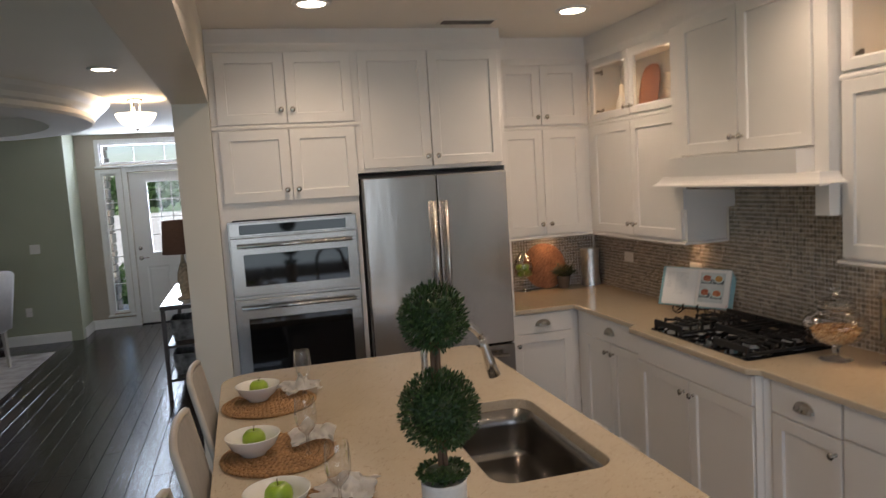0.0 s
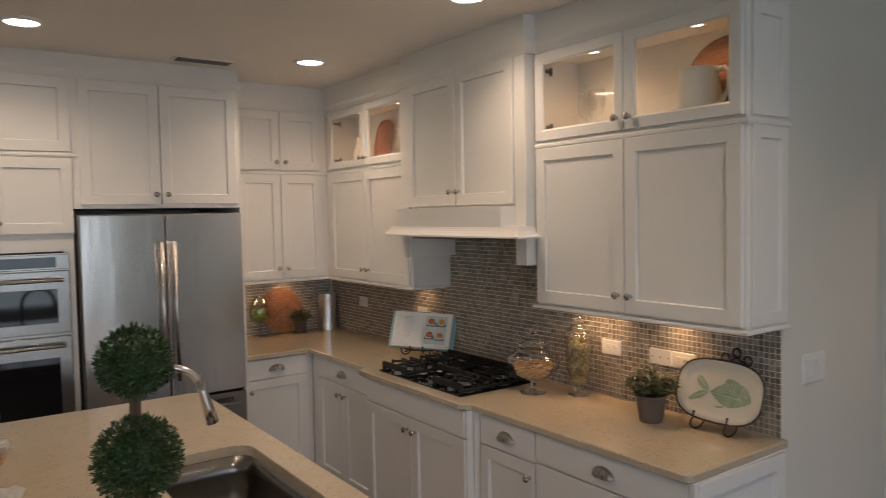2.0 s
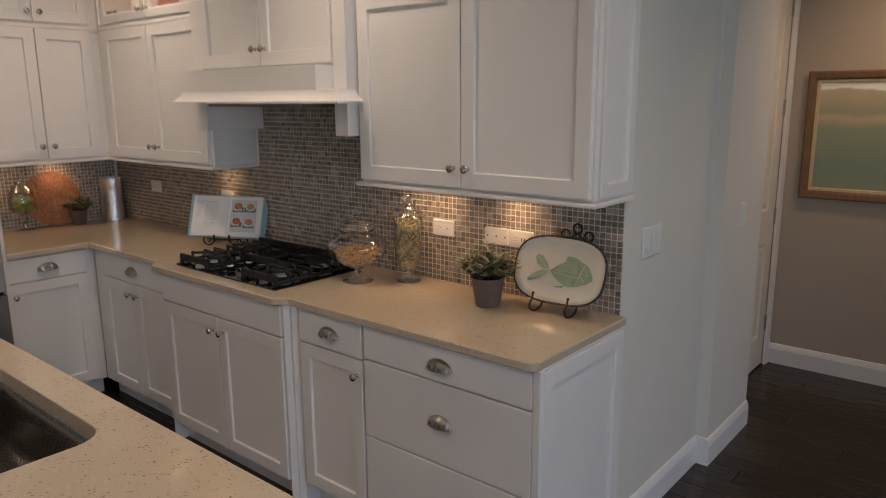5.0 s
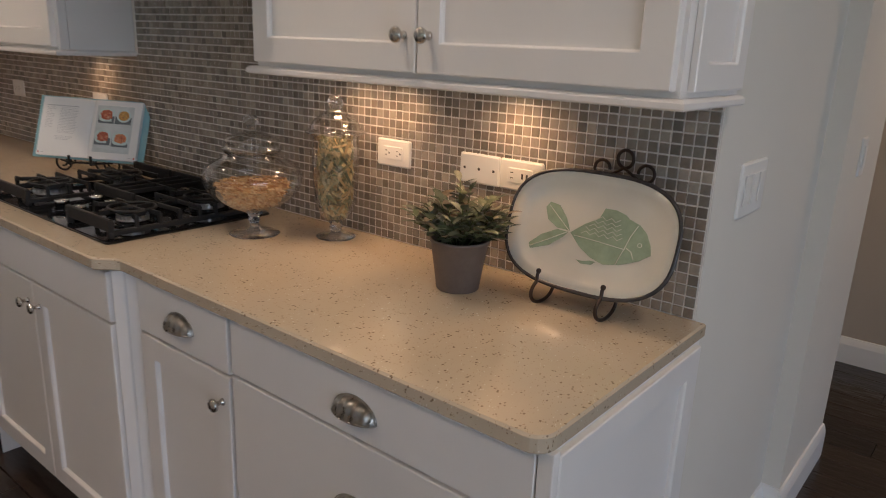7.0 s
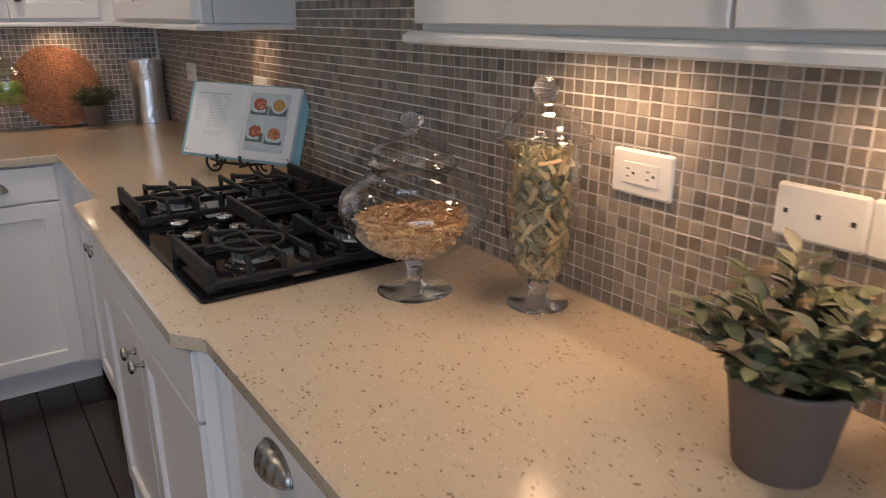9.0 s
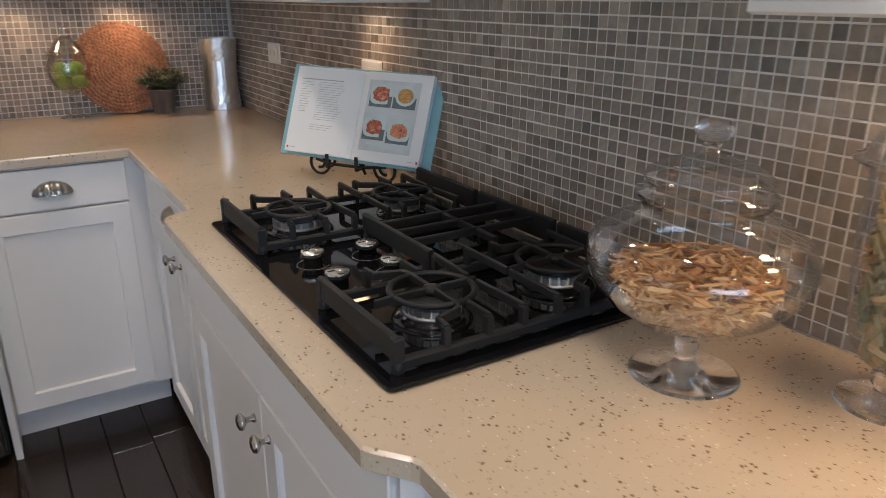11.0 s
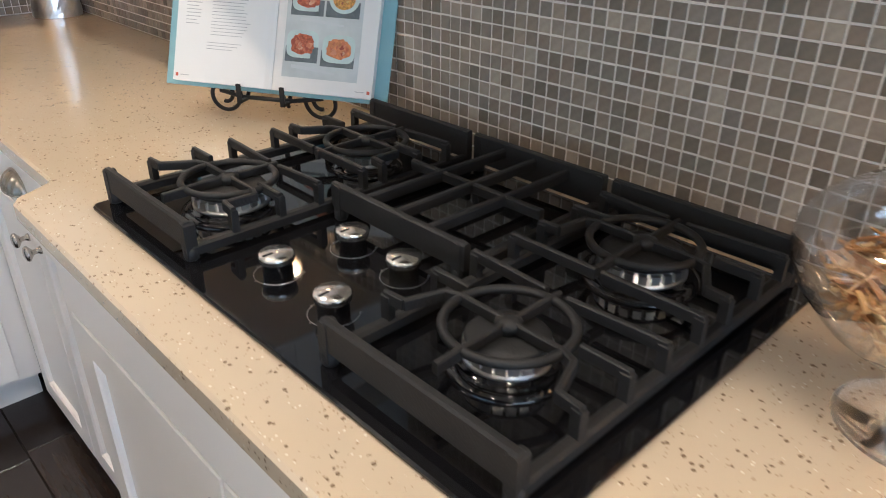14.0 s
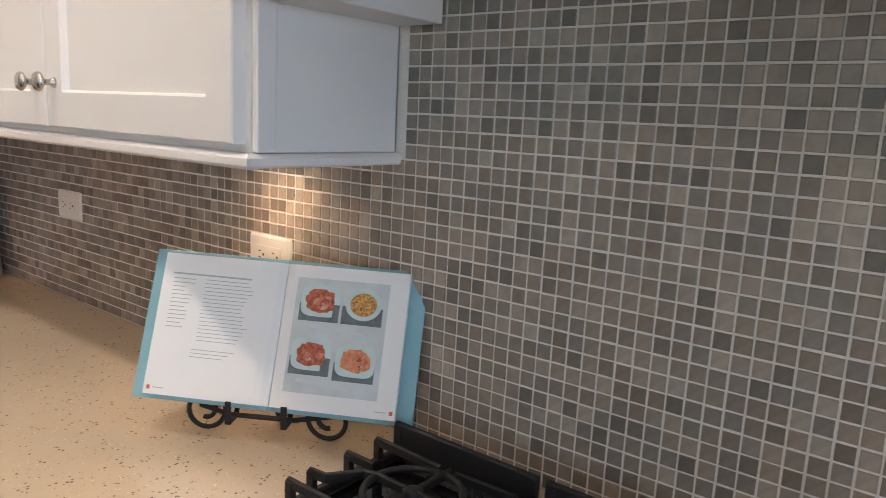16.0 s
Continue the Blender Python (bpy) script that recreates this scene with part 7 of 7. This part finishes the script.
for y, z in ((5.55, 0.1822), (6.3, 0.1822), (5.6, 0.4822)):
    bm = bmesh.new()
    rings = [[(x, yy, zz) for x, yy in rounded(-0.13 - g, -0.17 - g, 0.13 + g, 0.17 + g, 0.04)] for g, zz in ((0.0, 0), (0.015, 0.08), (0.02, 0.19), (0.012, 0.19), (-0.005, 0.02))]
    loft(bm, rings, True, True)
    solid("basket", bm, BASKET, "black and white woven basket on the console shelf", "basket", "hall baskets", pose(-3.16, y, z))

# dining chair, rug and curtain
WHITE_FABRIC = mat("white_chair_fabric", (0.66, 0.65, 0.66), 0.9, spread=0.05, scale=20, bump=0.3, fine_scale=500)
dc = stand("dining_chair", "white upholstered dining chair with a rounded back", "chair", (-5.50, 7.35, 0), turn=160)
part("seat", boxes(((-0.24, -0.24, 0.40), (0.24, 0.24, 0.50)), bev=0.03), WHITE_FABRIC, dc)
bm = bmesh.new()
rings = []
for k in range(13):
    y = -0.24 + 0.48 * k / 12
    top = 1.10 - 1.1 * abs(y) ** 2.6
    rings.append([(-0.22 - (z - 0.45) * 0.16 - d, y, z) for z, d in ((0.44, 0), (0.8, 0), (top - 0.03, 0.005), (top, 0.03), (top - 0.03, 0.06), (0.8, 0.065), (0.44, 0.06))])
loft(bm, rings, True, True, True)
part("backrest", bm, WHITE_FABRIC, dc)
for sx in (-0.2, 0.2):
    for sy in (-0.2, 0.2):
        bm = bmesh.new()
        loft(bm, [[(sx + a, sy + b, 0.42) for a, b in ((-0.022, -0.022), (0.022, -0.022), (0.022, 0.022), (-0.022, 0.022))], [(sx * 1.12 + a, sy + b, 0.0125) for a, b in ((-0.014, -0.014), (0.014, -0.014), (0.014, 0.014), (-0.014, 0.014))]])
        part("leg", bm, CHAIR_PAINT, dc)
RUG = mat("mottled_grey_rug", (0.34, 0.31, 0.29), 0.95, spread=0.45, scale=5, fine=0.2, fine_scale=90, bump=0.6)
bm = bmesh.new()
prism(bm, rounded(-7.2, 4.2, -4.905, 8.10, 0.02), 0.0005, 0.012, 0.003)
solid("rug", bm, RUG, "mottled grey and beige rug on the dark floor", "rug")
CURTAIN = mat("patterned_curtain", (0.20, 0.17, 0.15), 0.9, spread=0.9, scale=9)
bm = bmesh.new()
front, back_ = [], []
for k in range(60):
    x = -6.35 + 0.75 * k / 59
    front.append((x, 8.70 - 0.03 * math.sin(k * 0.85) - 0.02))
for x, y in front[::-1]:
    back_.append((x, y + 0.012))
prism(bm, front + back_, 0.02, 2.45)
solid("curtain", bm, CURTAIN, "brown and cream patterned curtain in the dining room", "curtain")

# ---- outside the entrance ----
LAWN = mat("lawn", (0.09, 0.15, 0.04), 0.95, spread=0.4, scale=1.5, fine=0.4, fine_scale=30)
PAVE = mat("pale_concrete", (0.50, 0.48, 0.45), 0.9, spread=0.1, scale=3)
structure("ground", boxes(((-300, -300, -0.5), (300, 300, -0.15))), LAWN, "green lawn and ground round the house", "ground")
structure("path", boxes(((-6.5, NORTH + 0.15, -0.149), (-1.0, NORTH + 2.8, -0.06)), ((-40, 15.5, -0.149), (30, 96, -0.12))), PAVE, "pale concrete porch and wide street", "pavement")
STONE = varied("field_stone", [(0.30, 0.26, 0.22), (0.42, 0.37, 0.31), (0.24, 0.22, 0.20), (0.36, 0.30, 0.24)], 0.85, True, bump=0.4, spread=0.25)
pier = stand("stone_pier", "porch pier of rough field stones", "pier", (-4.80, 10.95, -0.06))
wpart("core", boxes(((-5.05, 10.75, -0.06), (-4.62, 11.15, 2.9))), GROUT, pier)
sr = random.Random(14)
z = -0.05
while z < 2.7:
    h = sr.uniform(0.09, 0.17)
    y = 10.74
    while y < 11.12:
        w = min(sr.uniform(0.12, 0.26), 11.16 - y)
        if w > 0.05:
            wpart("stone", boxes(((-4.63, y, z), (-4.59 + sr.uniform(0, 0.03), y + w - 0.012, z + h - 0.012)), bev=0.012), STONE, pier)
        y += w
    x = -5.05
    while x < -4.64:
        w = min(sr.uniform(0.14, 0.26), -4.60 - x)
        if w > 0.05:
            wpart("stone", boxes(((x, 10.71 - sr.uniform(0, 0.03), z), (x + w - 0.012, 10.756, z + h - 0.012)), bev=0.012), STONE, pier)
        x += w
    z += h
SHRUB = varied("shrub_leaf", [(0.06, 0.13, 0.03), (0.09, 0.18, 0.04), (0.04, 0.09, 0.02)], 0.6, False, spread=0.2)
gr = random.Random(3)


def greenery(name, label, at, size, count, leaf_size, category, trunk=0.0):
    ob = stand(name, label, category, at)
    bm = bmesh.new()
    for _ in range(count):
        v = Vector((gr.gauss(0, 1), gr.gauss(0, 1), gr.gauss(0, 1))).normalized()
        q = gr.uniform(0.55, 1.0) * (1 + 0.35 * noise.noise(v * 2.2 + Vector(at)))
        p = Vector((v.x * size[0] * q, v.y * size[1] * q, trunk + size[2] + v.z * size[2] * q))
        leaf(bm, p, v + Vector((gr.gauss(0, 0.6), gr.gauss(0, 0.6), gr.gauss(0, 0.6))), (gr.gauss(0, 1), gr.gauss(0, 1), 1), leaf_size * gr.uniform(0.7, 1.4), leaf_size * 0.6, 0.2, 0.2)
    part("crown", bm, SHRUB, ob)
    if trunk:
        bm = bmesh.new()
        tube(bm, [(0, 0, -0.1), (0.05, 0, trunk * 0.6), (0, 0.05, trunk + size[2])], [0.18, 0.13, 0.06], 10)
        part("trunk", bm, BARK, ob)


for x, y, s in ((-4.75, 12.6, 0.5), (-4.2, 12.9, 0.42), (-5.4, 12.8, 0.5)):
    greenery("shrub", "leafy green shrub beyond the porch", (x, y, -0.15), (s, s, s * 0.75), 900, 0.09, "shrub")
for k in range(9):
    greenery("tree", "low leafy tree far across the street", (-36 + 4.6 * k + gr.uniform(-1, 1), 104 + gr.uniform(-3, 3), -0.15), (3.3, 3.0, 1.9), 900, 0.8, "tree", 0.8)
# ---- mosaic tiles ----
TILE_COLOURS = [(0.192, 0.16, 0.125), (0.277, 0.232, 0.185), (0.228, 0.189, 0.149), (0.342, 0.287, 0.231), (0.162, 0.138, 0.112), (0.303, 0.259, 0.215), (0.242, 0.193, 0.15), (0.387, 0.331, 0.267), (0.231, 0.206, 0.168), (0.267, 0.219, 0.174), (0.223, 0.195, 0.166), (0.314, 0.258, 0.202)]
TILE_ONE = varied("glass_mosaic", TILE_COLOURS, 0.30, True, bump=0.08, grain_scale=70, spread=0.16, coat=0.08)
TILE_MANY = varied("glass_mosaic_field", TILE_COLOURS, 0.30, False, bump=0.08, grain_scale=70, spread=0.16, coat=0.08)
PITCH, GAP, THICK = 0.0226, 0.0029, 0.0024


def tile_points(half, depth):
    """One tile, seen from the front along +x: a slab with eased edges."""
    e = 0.0009
    back = [(0, -half, -half), (0, half, -half), (0, half, half), (0, -half, half)]
    mid = [(-(depth - e), y, z) for _, y, z in back]
    front = [(-depth, y * (1 - e / half), z * (1 - e / half)) for _, y, z in back]
    return back + mid + front, [(0, 1, 5, 4), (1, 2, 6, 5), (2, 3, 7, 6), (3, 0, 4, 7), (4, 5, 9, 8), (5, 6, 10, 9), (6, 7, 11, 10), (7, 4, 8, 11), (8, 9, 10, 11)]


TV, TF = tile_points((PITCH - GAP) / 2, THICK)
one_tile = bpy.data.meshes.new("tile")
one_tile.from_pydata([(x, y, z) for x, y, z in TV], [], [f[::-1] for f in TF])
one_tile.materials.append(TILE_ONE)
splash = structure("backsplash_range", boxes(((-0.0035, -0.029, COUNTER + 0.0005), (-0.0004, BACK - 0.004, 1.352)), ((-0.0035, 1.0, 1.352), (-0.0004, 2.072, 1.663))), GROUT, "grout bed of the mosaic backsplash behind the range", "backsplash")
splash2 = structure("backsplash_back", boxes(((-1.0, BACK - 0.0035, COUNTER + 0.0005), (-0.008, BACK - 0.0004, 1.352))), GROUT, "grout bed of the mosaic backsplash on the back wall", "backsplash")
tr = random.Random(77)
verts, faces, singles = [], [], []
rows = int((1.663 - COUNTER) / PITCH)
cols = int((BACK + 0.02) / PITCH)
for i in range(rows):
    z = COUNTER + 0.0005 + PITCH * (i + 0.5)
    for j in range(cols):
        y = -0.0264 + PITCH * (j + 0.5)
        if z + PITCH / 2 > 1.353 and not (1.002 < y - PITCH / 2 and y + PITCH / 2 < 2.071):
            continue
        jig = (tr.uniform(-0.0004, 0.0004), tr.uniform(-0.0004, 0.0004), tr.uniform(-0.0005, 0.0003))
        if 1.24 < y < 1.79 and 2 <= i < 14:
            singles.append((jig[2], y + jig[0], z + jig[1]))
        else:
            n = len(verts)
            tilt = (tr.uniform(-0.012, 0.012), tr.uniform(-0.012, 0.012))
            verts += [(vx - 0.0030 + jig[2] + vy * tilt[0] * (vx < -0.001) + vz * tilt[1] * (vx < -0.001), y + jig[0] + vy, z + jig[1] + vz) for vx, vy, vz in TV]
            faces += [tuple(n + q for q in f[::-1]) for f in TF]
me = bpy.data.meshes.new("tile_field")
me.from_pydata(verts, [], faces)
me.materials.append(TILE_MANY)
tagged(part("tile_field", me, None, splash, "small glass mosaic tiles in greys, browns and greens"), kind="stuff")
for x, y, z in singles:
    part("tile", one_tile, None, splash, "", pose(x - 0.0030, y, z, 0, tr.uniform(-0.6, 0.6), tr.uniform(-0.6, 0.6)))
verts, faces = [], []
for i in range(int((1.352 - COUNTER) / PITCH)):
    z = COUNTER + 0.002 + PITCH * (i + 0.5)
    for j in range(43):
        x = -0.012 - PITCH * (j + 0.5)
        n = len(verts)
        verts += [(x + vy, BACK - 0.0030 + vx, z + vz) for vx, vy, vz in TV]
        faces += [tuple(n + q for q in f) for f in TF]
me = bpy.data.meshes.new("tile_field")
me.from_pydata(verts, [], faces)
me.materials.append(TILE_MANY)
tagged(part("tile_field", me, None, splash2, "small glass mosaic tiles in greys, browns and greens"), kind="stuff")

# ---- floor boards ----
WOOD = [(0.020, 0.013, 0.010), (0.028, 0.018, 0.013), (0.016, 0.011, 0.009), (0.034, 0.022, 0.016), (0.024, 0.016, 0.012)]


def board_finish(name, per_object):
    m = varied(name, WOOD, 0.22, per_object, bump=0.0, grain=(14, 1.2, 14), grain_scale=6, spread=0.35)
    nt = m.node_tree
    b = nt.nodes["Principled BSDF"]
    co, mp, nz, bp = (nt.nodes.new("ShaderNode" + k) for k in ("TexCoord", "Mapping", "TexNoise", "Bump"))
    mp.inputs["Scale"].default_value = (9, 2.2, 1)
    nz.inputs["Scale"].default_value, nz.inputs["Detail"].default_value = 3.0, 3
    bp.inputs["Strength"].default_value, bp.inputs["Distance"].default_value = 0.7, 0.004
    nt.links.new(co.outputs["Object"], mp.inputs[0])
    nt.links.new(mp.outputs[0], nz.inputs["Vector"])
    nt.links.new(nz.outputs["Fac"], bp.inputs["Height"])
    nt.links.new(bp.outputs[0], b.inputs["Normal"])
    return m


BOARD_ONE, BOARD_MANY = board_finish("dark_scraped_board", True), board_finish("dark_scraped_board_field", False)
BW_, LENGTHS = 0.127, (0.9, 1.2, 1.5)


def board_data(l):
    g, e, t = 0.0008, 0.0025, 0.012
    w = BW_ / 2 - g
    h = l / 2 - g
    a = [(-w, -h, -t), (w, -h, -t), (w, h, -t), (-w, h, -t)]
    b = [(x, y, -e) for x, y, _ in a]
    c = [(math.copysign(w - e, x), math.copysign(h - e, y), 0) for x, y, _ in a]
    return a + b + c, [(0, 1, 5, 4), (1, 2, 6, 5), (2, 3, 7, 6), (3, 0, 4, 7), (4, 5, 9, 8), (5, 6, 10, 9), (6, 7, 11, 10), (7, 4, 8, 11), (8, 9, 10, 11)]


floor = structure("floor", boxes(((-5.0, 1.0, -0.0125), (-4.9, 1.1, -0.0121))), SHADOW_GAP, "dark hand-scraped hardwood floor", "floor")
BOARD_MESH = {}
for l in LENGTHS:
    v, f = board_data(l)
    me = bpy.data.meshes.new("board")
    me.from_pydata(v, [], f)
    me.materials.append(BOARD_ONE)
    BOARD_MESH[l] = me
fr = random.Random(31)
verts, faces, count = [], [], 0
x = WEST + BW_ / 2
while x < 3.0:
    y = SOUTH - fr.uniform(0, 0.9)
    while y < NORTH + 0.02:
        l = fr.choice(LENGTHS)
        cy = y + l / 2
        near = (-4.75 < x < -2.95 and 1.2 < cy < 9.3) or (0.9 < x < 2.4 and -2.2 < cy < 0.0) or (-1.5 < x < -0.5 and -0.9 < cy < 3.0)
        if near and count < 300:
            count += 1
            part("board", BOARD_MESH[l], None, floor, "", pose(x, cy, fr.uniform(-0.0004, 0.0004)))
        else:
            v, f = board_data(l)
            n = len(verts)
            verts += [(x + a, cy + b, c) for a, b, c in v]
            faces += [tuple(n + q for q in face) for face in f]
        y += l
    x += BW_
me = bpy.data.meshes.new("board_field")
me.from_pydata(verts, [], faces)
me.materials.append(BOARD_MANY)
tagged(part("board_field", me, None, floor, "dark hand-scraped boards"), kind="stuff")
